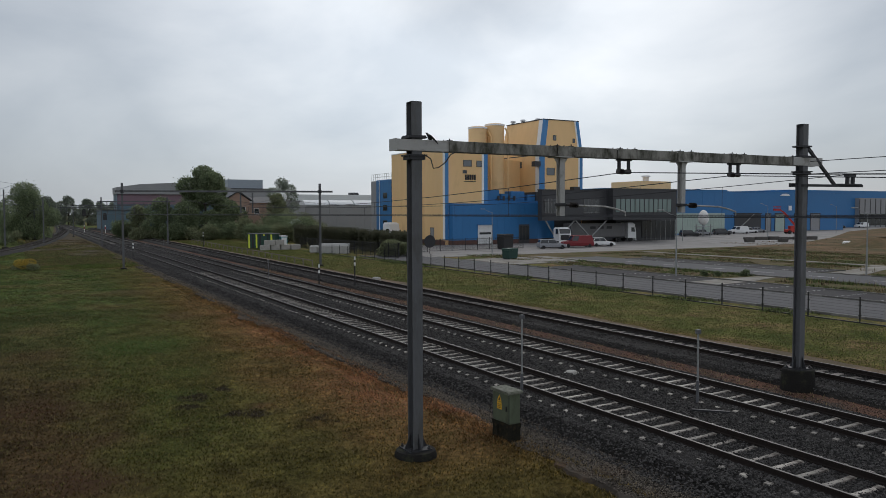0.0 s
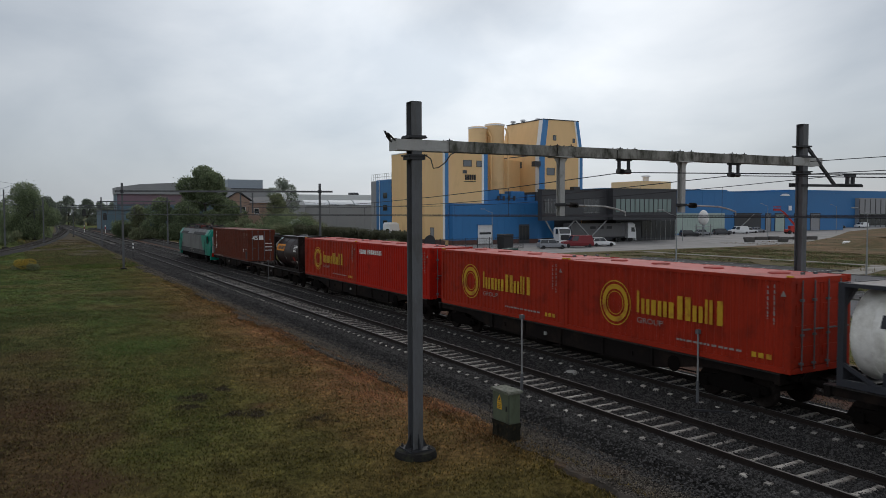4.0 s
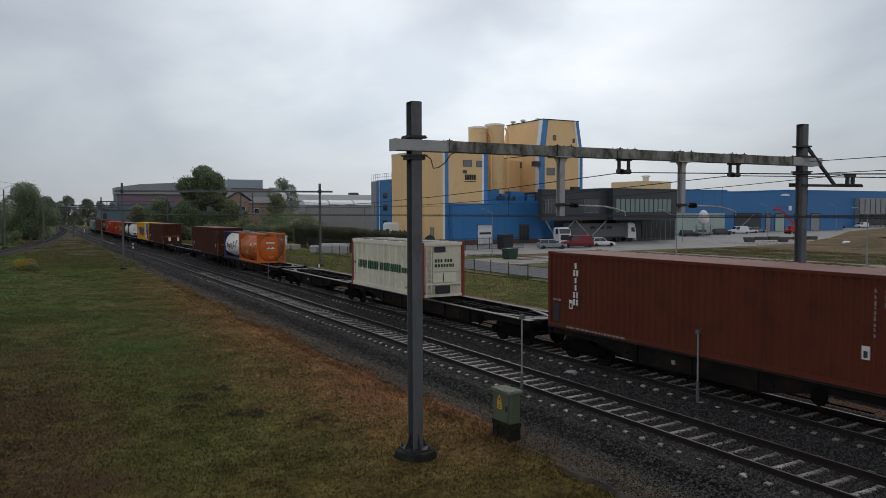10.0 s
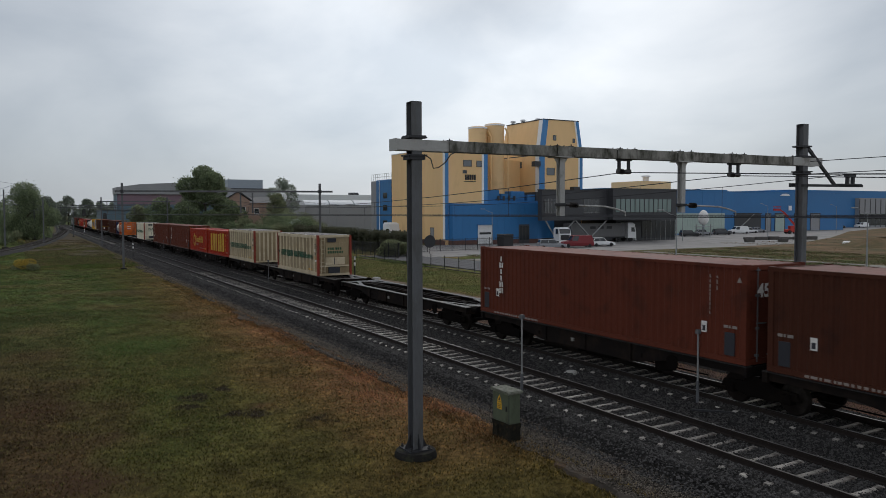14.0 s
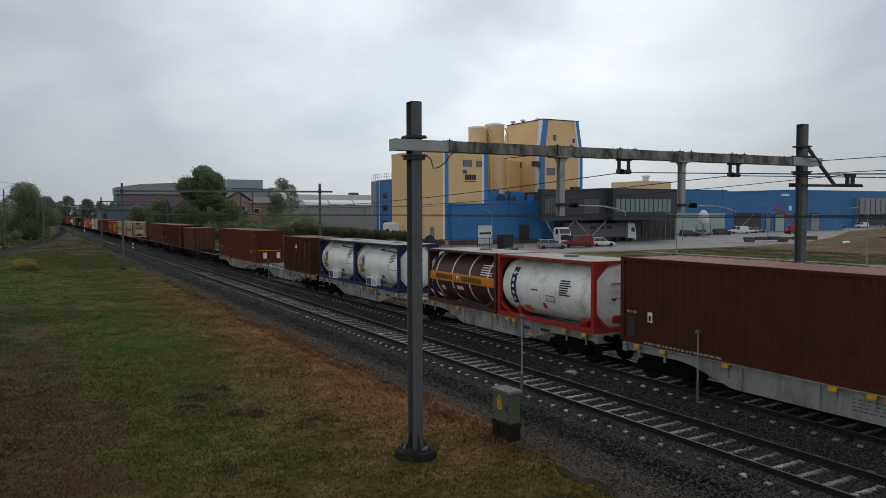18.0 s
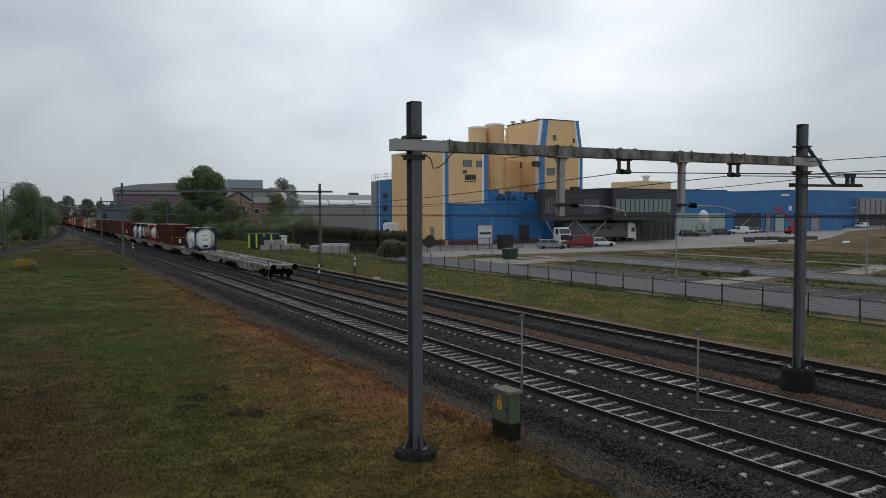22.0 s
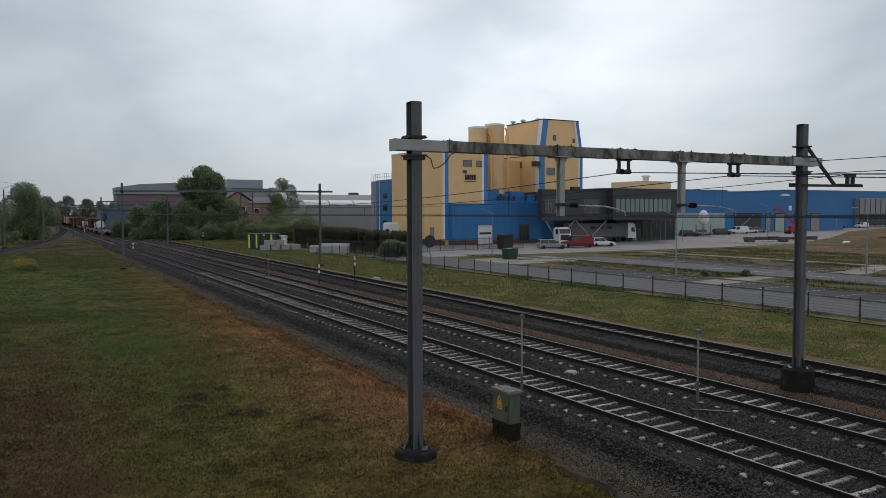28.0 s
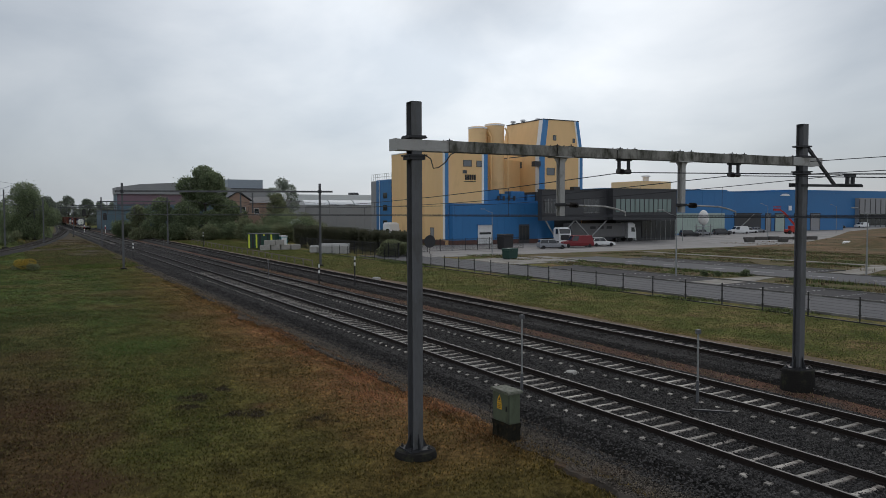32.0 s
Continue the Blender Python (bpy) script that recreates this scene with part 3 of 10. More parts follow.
def blades(name, x0, x1, y0, y1, count, size, material, seed, label, power=1.5, z=GROUND, wide=0.012):
    """Single upright blades, joined."""
    rng = np.random.default_rng(seed)
    u = rng.random(count) ** power
    px, py = rng.uniform(x0, x1, count), y0 + (y1 - y0) * u
    h = rng.uniform(0.5, 1.0, count) * size
    a = rng.uniform(0, math.tau, count)
    lean = rng.uniform(0.3, 1.4, count) * h
    b = rng.uniform(0, math.tau, count)
    w = wide * (1 + 0.03 * (py - y0))
    zz = np.array([z + (0.12 * noise.noise((p * 0.12, q * 0.12, 0.0)) + 0.05 * noise.noise((p * 0.5, q * 0.5, 3.0)) if p < 11 else 0.0) for p, q in zip(px, py)])
    base = np.stack([px, py, zz], 1)
    side = np.stack([np.cos(a), np.sin(a), np.zeros(count)], 1) * w[:, None]
    tip = np.stack([np.cos(b) * lean, np.sin(b) * lean, h], 1)
    verts = np.stack([base - side, base + side, base + tip], 1).reshape(-1, 3)
    faces = np.arange(3 * count).reshape(-1, 3)
    return solid(name, raw_mesh(name, verts, faces, material), None, label, "grass", "stuff")


blades("grass_blades", -8, 11.2, 10, 140, 260000, 0.055, blade_m, 21, "short mown grass, green and brown", 2.1)
blades("grass_straw", -8, 11.2, 10, 110, 60000, 0.06, straw_m, 22, "dry straw blades between the grass", wide=0.008)
verge_blade_m = mat("verge_grass_blade", (0.125, 0.135, 0.045), 0.9, var=0.35, scale=0.5, island=0.5, spec=0.05)
blades("verge_grass", 26.9, 38.0, 8, 170, 120000, 0.05, verge_blade_m, 23, "yellow-green grass verge along the fence", 1.9, wide=0.016)
blades("verge_straw", 25.9, 38.1, 8, 90, 6000, 0.11, straw_m, 24, "dry stalks in the verge", wide=0.012)
tuft_m = mat("mown_tuft_blade", (0.12, 0.105, 0.040), 0.9, var=0.6, island=1.2, spec=0.05)
blades("grass_tufts", -8, 10.6, 10, 60, 60000, 0.075, tuft_m, 30, "taller olive tufts missed by the mower", 1.9, wide=0.010)
blades("path_weeds", 10.4, 11.5, 9, 70, 5000, 0.09, straw_m, 26, "dry weeds creeping over the cinder path")
blades("path_grass", 10.2, 11.2, 9, 70, 12000, 0.085, blade_m, 27, "grass creeping over the cinder path")
blades("track_weeds", 19.8, 22.7, 8, 80, 5000, 0.10, straw_m, 25, "sparse dry weeds between the tracks", z=-0.44)

dirt_m = mat("grey_brown_cinders", (0.066, 0.050, 0.036), 0.95, var=0.5, scale=0.25, fine=2.6, bump=0.6, dirt=(0.090, 0.082, 0.040), dirt_amount=0.55, dirt_scale=0.3, spec=0.05)
solid("cinder_apron", S().prism([(0.2, 136), (1.6, 131), (2.4, 126), (4.6, 124), (5.4, 119), (7.6, 117.5), (8.4, 113), (10.0, 112), (10.6, 106), (12.2, 101), (12.2, 400), (9.0, 300), (5.4, 210), (2.0, 160)], "z", GROUND - 0.1, GROUND + 0.05), dirt_m, "grey-brown cinder ground between main and branch line", "bare ground")
blades("apron_weeds", 0, 12.0, 96, 190, 30000, 0.16, straw_m, 28, "dry weeds scattered over the cinder ground", 1.3, wide=0.02)
blades("apron_grass", 0, 11.5, 90, 160, 30000, 0.14, blade_m, 29, "grass growing into the cinder ground", 1.5, wide=0.02)
# ------------------------------------------------------------------ overhead line
def h_post(s, z0, z1, w=0.26, d=0.30, t=0.025):
    """An H-section column along z."""
    a, b, c_, e = w / 2, d / 2, t / 2, d / 2 - t
    return s.prism([(-a, -b), (a, -b), (a, -e), (c_, -e), (c_, e), (a, e), (a, b), (-a, b), (-a, e), (-c_, e), (-c_, -e), (-a, -e)], "z", z0, z1)


def insulator(s, p0, p1, r=0.06):
    """A ribbed insulator between two points."""
    p0, p1 = Vector(p0), Vector(p1)
    n = 5
    s.tube(p0, p1, r * 0.45, n=8)
    for k in range(n):
        a, b = p0.lerp(p1, (k + 0.15) / n), p0.lerp(p1, (k + 0.75) / n)
        s.tube(a, b, r, r * 0.55, 10)
    return s


def near_gantry():
    g = thing("catenary_gantry", "weathered grey steel portal gantry spanning two main tracks", "gantry", group="catenary gantries")
    LX, LY, RX, RY = 8.15, 16.25, 21.93, 16.0
    for px, py, top, base_r, base_z in ((LX, LY, 7.96, 0.47, -0.34), (RX, RY, 8.13, 0.50, 0.26)):
        s = h_post(S(), base_z, top) if px == LX else h_post(S(), base_z, top, 0.235, 0.27)
        col = part("column", s, steel_grey_m, g, "grey steel H-section column", m=Matrix.Translation((px, py, 0)))
        cap = S().box(-0.122, -0.14, top, 0.122, 0.14, top + 0.008)
        part("cap_plate", cap, steel_grey_m, col)
        foot = S()
        foot.box(-0.30, -0.30, base_z, 0.30, 0.30, base_z + 0.035)
        for sx, sy in ((1, 0), (-1, 0), (0, 1), (0, -1)):
            if sx:
                foot.prism([(sx * 0.12, base_z + 0.03), (sx * 0.30, base_z + 0.03), (sx * 0.12, base_z + 0.42)], "y", -0.012, 0.012)
            else:
                foot.prism([(sy * 0.14, base_z + 0.03), (sy * 0.30, base_z + 0.03), (sy * 0.14, base_z + 0.42)], "x", -0.012, 0.012)
        part("base_plate", foot, darksteel_m, col, "dark base plate with gusset fins")
        for bx in (-0.24, 0.24):
            for by in (-0.24, 0.24):
                part("anchor_bolt", S().tube((bx, by, base_z), (bx, by, base_z + 0.11), 0.022, n=6).tube((bx, by, base_z + 0.036), (bx, by, base_z + 0.07), 0.042, n=6), darksteel_m, col)
        f = S()
        if base_r < 0.48:
            f.lathe([(base_r + 0.05, -0.75), (base_r + 0.04, base_z - 0.10), (base_r, base_z - 0.012), (base_r - 0.05, base_z)], "z", n=28)
        else:
            f.lathe([(base_r + 0.04, -0.62), (base_r + 0.02, -0.2), (base_r - 0.02, base_z - 0.03), (base_r - 0.05, base_z)], "z", n=28)
        part("foundation", f, concrete_m, col, "round dirty concrete foundation")
        for zz in ((6.72, 7.14) if px == LX else (6.64, 7.10)):
            br = S()
            br.box(-0.24, -0.22, zz - 0.035, 0.24, 0.22, zz + 0.0)
            br.box(-0.20, -0.19, zz - 0.12, 0.20, 0.19, zz - 0.04) if zz < 7 else br.box(-0.22, -0.2, zz, 0.22, 0.2, zz + 0.03)
            part("clamp_bracket", br, darksteel_m, col)
    z0, z1 = 6.81, 7.07

    def beam(x0, x1, material, label, dz=0.0):
        y = LY + (RY - LY) * (((x0 + x1) / 2 - LX) / (RX - LX))
        for yy in (-0.16, 0.16):
            s = S()
            sgn = 1 if yy > 0 else -1
            s.box(x0, y + yy - 0.008, z0 + dz, x1, y + yy + 0.008, z1 + dz)
            s.box(x0, y + yy - (0.07 if sgn > 0 else 0), z1 + dz - 0.014, x1, y + yy + (0.07 if sgn < 0 else 0), z1 + dz)
            s.box(x0, y + yy - (0.07 if sgn > 0 else 0), z0 + dz, x1, y + yy + (0.07 if sgn < 0 else 0), z0 + dz + 0.014)
            part("beam_channel", s, material, g, label)
    beam(7.60, 9.0, beam_clean_m, "clean galvanised beam end piece", 0.0)
    rest = [9.0, 12.2, 14.2, 16.4, 18.6, 21.3]
    for a, b in zip(rest, rest[1:]):
        beam(a, b - 0.01, beam_m, "streaked, mossy grey beam section")
    beam(21.3, 22.72, beam_clean_m, "clean galvanised beam end piece")
    part("beam_end_plate", S().box(7.592, LY - 0.2, z0 - 0.01, 7.61, LY + 0.2, z1 + 0.01), beam_clean_m, g)
    # batten plates and studs on top of the beam
    for x in (9.02, 12.2, 12.64, 14.3, 14.82, 16.5, 16.94, 18.6, 19.12, 21.3):
        y = LY + (RY - LY) * ((x - LX) / (RX - LX))
        part("batten_plate", S().box(x - 0.07, y - 0.18, z1 + 0.001, x + 0.07, y + 0.18, z1 + 0.016).tube((x, y - 0.15, z1), (x, y - 0.15, z1 + 0.055), 0.016, n=6).tube((x, y + 0.15, z1), (x, y + 0.15, z1 + 0.055), 0.016, n=6), darksteel_m, g)
    wires = []
    for k, (x, zb) in enumerate(((12.42, 5.25), (16.72, 5.33))):
        y = LY + (RY - LY) * ((x - LX) / (RX - LX))
        s = h_post(S(), zb, 6.80, 0.15, 0.17, 0.014)
        d = part("drop_post", s, beam_clean_m, g, "pale galvanised drop post", m=Matrix.Translation((x, y, 0)))
        gus = S()
        for sx in (-1, 1):
            gus.prism([(sx * 0.075, 6.79), (sx * 0.24, 6.79), (sx * 0.075, 6.58)], "y", -0.01, 0.01)
        gus.box(-0.28, -0.2, 6.78, 0.28, 0.2, 6.808)
        part("gusset", gus, beam_clean_m, d)
        clamp = S().box(-0.20, -0.13, 5.53, 0.16, -0.10, 5.56).box(-0.10, -0.11, 5.51, 0.10, 0.11, 5.59)
        part("arm_clamp", clamp, darksteel_m, d)
        part("arm_insulator", insulator(S(), (0.22, -0.12, 5.54), (0.48, -0.12, 5.53), 0.08).tube((0.1, -0.12, 5.545), (0.24, -0.12, 5.54), 0.03, n=8), insul_m, d, "dark ribbed insulator")
        arm = S().path([(0.46, -0.12, 5.53), (1.4, -0.14, 5.50), (1.75, -0.15, 5.44), (2.1, -0.16, 5.35)], 0.025)
        arm.path([(2.1, -0.16, 5.38), (2.1, -0.16, 5.22)], 0.018)
        part("registration_arm", arm, beam_clean_m, d, "curved grey steadying arm")
        hx = x + 2.14
        hy = LY + (RY - LY) * ((hx - LX) / (RX - LX))
        hg = S()
        for sx in (-0.17, 0.17):
            hg.box(sx - 0.035, -0.035, 6.47, sx + 0.035, 0.035, 6.80)
        hg.box(-0.25, -0.05, 6.76, 0.25, 0.05, 6.81)
        hh = part("hanger", hg, darksteel_m, g, "dark U-shaped suspension hanger", m=Matrix.Translation((hx, hy, 0)))
        part("hanger_insulator", insulator(S(), (-0.22, 0, 6.47), (0.0, 0, 6.46), 0.078).tube((-0.02, 0, 6.46), (0.22, 0, 6.47), 0.062, 0.072, 10), insul_m, hh)
    # outrigger bracket behind the far column
    o = S().bar((RX - 0.22, RY - 0.2, 6.18), (RX + 2.85, RY - 0.2, 6.20), 0.08, 0.08)
    o.bar((RX - 0.3, RY + 0.2, 6.20), (RX + 0.4, RY + 0.2, 6.21), 0.08, 0.12)
    part("outrigger", o, darksteel_m, g, "dark horizontal outrigger")
    part("outrigger_stay", S().bar((RX + 0.10, RY - 0.1, 7.42), (RX + 1.38, RY - 0.2, 6.22), 0.08, 0.09), darksteel_m, g)
    part("outrigger_hanger", S().box(RX + 2.02, RY - 0.25, 6.22, RX + 2.11, RY - 0.15, 6.54).box(RX + 2.30, RY - 0.25, 6.22, RX + 2.39, RY - 0.15, 6.54).box(RX + 2.0, RY - 0.28, 6.50, RX + 2.41, RY - 0.12, 6.58).box(RX + 1.6, RY - 0.3, 6.22, RX + 2.7, RY - 0.1, 6.26), darksteel_m, g)
    loop = S().path([(8.28, 16.0, 6.72), (8.45, 15.98, 6.62), (8.52, 15.98, 6.40), (8.66, 15.98, 6.42), (8.85, 15.98, 6.55), (9.0, 16.0, 6.74), (9.12, 16.02, 6.79)], 0.014)
    part("earth_cable", loop, darksteel_m, g, "hanging loop of earthing cable")
    for zz in (7.40,):
        part("column_collar", S().box(RX - 0.22, RY - 0.2, zz, RX + 0.22, RY + 0.2, zz + 0.05), darksteel_m, g)


near_gantry()


def far_gantry(lx, ly, rx, ry, ztop, zbeam, drops, label):
    g = thing("catenary_gantry", label, "gantry", group="catenary gantries")
    for x, y in ((lx, ly), (rx, ry)):
        col = part("column", h_post(S(), -0.45, ztop, 0.2, 0.22), steel_grey_m, g, m=Matrix.Translation((x, y, 0)))
        part("foundation", S().lathe([(0.36, -0.7), (0.34, -0.42), (0.28, -0.34)], "z", n=16), concrete_m, col)
        part("clamp_bracket", S().box(-0.17, -0.16, zbeam - 0.04, 0.17, 0.16, zbeam + 0.28), darksteel_m, col)
    d = (Vector((rx, ry, 0)) - Vector((lx, ly, 0)))
    e = d.normalized()
    s = S().bar(Vector((lx, ly, zbeam + 0.12)) - e * 0.7, Vector((rx, ry, zbeam + 0.12)) + e * 1.4, 0.26, 0.19)
    part("beam", s, steel_grey_m, g, "long grey cross beam")
    for x in drops:
        p = Vector((lx, ly, 0)) + d * ((x - lx) / (rx - lx))
        part("drop_post", h_post(S(), 5.4, zbeam, 0.14, 0.14, 0.016), steel_grey_m, g, m=Matrix.Translation(p))
        part("registration_arm", S().path([(p.x + 0.1, p.y, 5.55), (p.x + 1.4, p.y, 5.5), (p.x + 2.1, p.y, 5.3)], 0.02), steel_grey_m, g)
    return g


far_gantry(9.1, 86.5, 28.7, 80.5, 8.6, 7.6, (20.6, 21.8), "grey steel gantry over the tracks further down the line")
far_gantry(12.1, 148.0, 22.4, 142.5, 8.3, 7.4, (13.0, 17.2), "grey steel gantry spanning all the tracks far off")
far_gantry(11.0, 215.0, 27.5, 212.0, 8.3, 7.4, (12.6, 16.7), "distant grey gantry over the tracks")
far_gantry(10.8, 285.0, 27.5, 283.0, 8.3, 7.4, (12.6, 16.7), "distant grey gantry over the tracks")


def catenary(x, spans, r, label):
    """Messenger wire sagging between gantries, contact wire below, droppers between them."""
    c = thing("catenary_wire", label, "overhead wire", group="overhead wires")
    mess, cont = S(), S()
    for (y0, x0, z0), (y1, x1, z1) in zip(spans, spans[1:]):
        n = 12
        pts = []
        for k in range(n + 1):
            t = k / n
            pts.append((x0 + (x1 - x0) * t, y0 + (y1 - y0) * t, z0 + (z1 - z0) * t - 1.0 * 4 * t * (1 - t) * min(1, (y1 - y0) / 65)))
        mess.path(pts, r, 5)
        for k in range(1, n, 2):
            p = pts[k]
            part("dropper", S().tube((p[0], p[1], 5.22), (p[0], p[1], p[2]), 0.008, n=4), wire_m, c)
        cont.path([(x0, y0, 5.22), (x1, y1, 5.22)], r, 5)
    part("messenger_wire", mess, wire_m, c)
    part("contact_wire", cont, wire_m, c)


for cx in (14.5, 18.8):
    catenary(cx, [(-52, cx - 0.2, 6.46), (16.1, cx, 6.44), (83.5, cx - 0.3, 7.0), (146, cx, 6.9), (213, cx - 0.3, 6.9), (284, cx, 6.9)], 0.013, "thin dark contact wire hung from a sagging carrier wire")
catenary(24.1, [(-52, 24.1, 6.6), (15.8, 24.4, 6.6), (82, 24.2, 7.0), (145, 24.1, 6.9), (213, 24.1, 6.9)], 0.013, "thin dark wires over the siding")
feeders = thing("feeder_wires", "pair of feeder wires along the mast tops", "overhead wire")
for x, z in ((22.1, 6.95), (22.1, 6.55)):
    part("wire", S().path([(x, -50, z - 0.1), (x, 16.0, z)], 0.012, 5), wire_m, feeders)
# ------------------------------------------------------------------ train
SPEED, NOSE = 24.75, 0.57      # metres a second along +y; where the nose is at the start
DECK = 1.16
moving = []                    # (thing, distance behind the nose, height)


def ride(ob, s, z):
    moving.append((ob, s, z))
    ob.matrix_basis = Matrix.Translation((T2, NOSE - s, z))
    return ob


def paint(name, base, **kw):
    d = dict(spec=0.18, rough=0.55, var=0.16, scale=0.5, fine=9, dirt=GRIME, dirt_amount=0.22, dirt_scale=0.9)
    d.update(kw)
    return mat(name, base, **d)


brown_m = paint("brown_container_paint", (0.095, 0.032, 0.022), dirt=(0.05, 0.022, 0.018), dirt_amount=0.35, rough=0.65)
darkbrown_m = paint("dark_brown_container_paint", (0.066, 0.023, 0.014), dirt=(0.036, 0.015, 0.011), dirt_amount=0.3, rough=0.65, spec=0.08)
tritonbrown_m = paint("red_brown_container_paint", (0.108, 0.028, 0.016), dirt=(0.06, 0.020, 0.013), dirt_amount=0.3, rough=0.6, spec=0.1)
red_m = paint("red_container_paint", (0.36, 0.014, 0.006), dirt=(0.22, 0.012, 0.007), dirt_amount=0.3, rough=0.5, spec=0.1)
orangered_m = paint("orange_red_container_paint", (0.30, 0.024, 0.010), dirt=(0.17, 0.018, 0.009), dirt_amount=0.4, rough=0.5, spec=0.1)
yellowc_m = paint("yellow_container_paint", (0.58, 0.29, 0.008), dirt=(0.35, 0.18, 0.01), dirt_amount=0.25, spec=0.1)
navy_m = paint("navy_blue_paint", (0.02, 0.035, 0.11))
cream_m = paint("cream_container_paint", (0.68, 0.64, 0.51), dirt=(0.42, 0.38, 0.28), dirt_amount=0.3)
cream_dirty_m = paint("soiled_cream_container_paint", (0.52, 0.44, 0.31), dirt=(0.28, 0.22, 0.13), dirt_amount=0.45)
cream_panel_m = paint("cream_panel_paint", (0.60, 0.56, 0.44), dirt=(0.42, 0.38, 0.28), dirt_amount=0.35, stretch=(1, 1, 0.35))
cream_panel_dirty_m = paint("soiled_cream_panel_paint", (0.30, 0.235, 0.14), dirt=(0.17, 0.125, 0.07), dirt_amount=0.5, stretch=(1, 1, 0.35))
brick_red_m = paint("brick_red_frame_paint", (0.22, 0.04, 0.025))
green_letter_m = paint("dark_green_lettering", (0.012, 0.07, 0.035), dirt_amount=0.05)
yellow_letter_m = paint("yellow_lettering", (0.50, 0.29, 0.02), dirt_amount=0.35, dirt=(0.32, 0.12, 0.02), dirt_scale=2.5)
panel_orange_m = paint("orange_panel_paint", (0.62, 0.22, 0.012), dirt_amount=0.15, dirt=(0.4, 0.14, 0.01))
placard_red_m = paint("warning_placard_red", (0.36, 0.03, 0.02), dirt_amount=0.1)
white_letter_m = paint("white_lettering", (0.68, 0.66, 0.63), dirt_amount=0.2, dirt=(0.3, 0.27, 0.25))
dusty_letter_m = paint("dusty_faded_lettering", (0.26, 0.23, 0.21), dirt_amount=0.3, dirt=(0.12, 0.08, 0.07))
black_tank_m = paint("black_brown_tank_paint", (0.024, 0.013, 0.012), rough=0.45, dirt=(0.04, 0.026, 0.022))
sooty_frame_m = paint("sooty_brown_frame_paint", (0.016, 0.011, 0.010), rough=0.6, spec=0.08)
brown_tank_m = paint("brown_tank_paint", (0.07, 0.03, 0.026), rough=0.4)
orange_tank_m = paint("orange_tank_paint", (0.56, 0.125, 0.016), rough=0.4, spec=0.3, dirt=(0.30, 0.085, 0.022), dirt_amount=0.5, dirt_scale=1.3)
white_tank_m = paint("white_tank_shell", (0.84, 0.83, 0.79), rough=0.32, spec=0.4, dirt=(0.55, 0.53, 0.48), dirt_amount=0.35, dirt_scale=1.6)
cream_tank_m = paint("cream_white_tank_shell", (0.84, 0.85, 0.78), rough=0.3, spec=0.45, dirt=(0.55, 0.55, 0.47), dirt_amount=0.3, dirt_scale=0.7)
frame_blue_m = paint("dark_blue_frame_paint", (0.016, 0.022, 0.075))
frame_grey_m = paint("dark_grey_frame_paint", (0.035, 0.037, 0.045))
frame_red_m = paint("red_frame_paint", (0.33, 0.025, 0.02))
# darker than grimy paint alone: underside shade is put into the base
wagon_dark_m = paint("grimy_shade_dark_wagon_paint", (0.011, 0.009, 0.0085), rough=0.85, spec=0.05, dirt=(0.026, 0.018, 0.014), dirt_amount=0.4)
wagon_top_m = paint("worn_wagon_deck", (0.026, 0.024, 0.024), rough=0.45, spec=0.3, dirt=(0.010, 0.008, 0.007), dirt_amount=0.55, dirt_scale=1.8)
lock_m = paint("faded_yellow_lock_paint", (0.52, 0.27, 0.015), dirt_amount=0.4, dirt=(0.2, 0.11, 0.02), dirt_scale=6.0)
palegrey_panel_m = paint("pale_grey_panel_paint", (0.42, 0.43, 0.43))
wagon_grey_m = paint("light_grey_wagon_paint", (0.25, 0.25, 0.235), rough=0.65, dirt=(0.10, 0.085, 0.07), dirt_amount=0.45, dirt_scale=1.5, stretch=(1, 1, 0.4))
# running gear blacker than grimy iron; the deck's shade is in the colour
bogie_m = paint("shade_black_bogie_iron", (0.0062, 0.0052, 0.0048), rough=0.95, spec=0.02, dirt=(0.013, 0.010, 0.008))
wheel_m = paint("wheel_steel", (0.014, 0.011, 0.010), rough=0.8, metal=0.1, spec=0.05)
loco_green_m = paint("turquoise_green_paint", (0.0, 0.19, 0.135), rough=0.35, dirt=(0.01, 0.11, 0.085), dirt_amount=0.18)
loco_grey_m = paint("silver_grey_paint", (0.135, 0.135, 0.133), rough=0.5, spec=0.3, dirt=(0.062, 0.058, 0.054), dirt_amount=0.5, dirt_scale=0.9, stretch=(1, 0.7, 0.3))
loco_roof_m = paint("grey_roof_paint", (0.03, 0.029, 0.029), rough=0.7, spec=0.25, dirt_amount=0.35)
loco_white_m = paint("off_white_front_paint", (0.50, 0.51, 0.50), rough=0.4, dirt_amount=0.25)
loco_sill_m = paint("dark_grey_sill_paint", (0.034, 0.034, 0.036), rough=0.6, dirt=(0.03, 0.026, 0.024), dirt_amount=0.45)
cabglass_m = glass_mat("dark_cab_glass", (0.02, 0.025, 0.028))
# pale base colour stands in for sky mirrored in the windscreen
paleglass_m = glass_mat("painted_reflection_windscreen_glass", (0.30, 0.33, 0.33), 0.15)
brownroof_m = paint("faded_brown_roof_paint", (0.19, 0.085, 0.07), rough=0.7, dirt=(0.10, 0.05, 0.042), dirt_amount=0.5)
roofpale_m = paint("faded_roof_paint", (0.30, 0.28, 0.27), rough=0.6, dirt=(0.12, 0.09, 0.08), dirt_amount=0.5)
redroof_m = paint("faded_red_roof_paint", (0.40, 0.075, 0.065), rough=0.6, dirt=(0.22, 0.04, 0.03), dirt_amount=0.4)
copper_m = paint("red_brown_insulator", (0.16, 0.03, 0.02), rough=0.4)


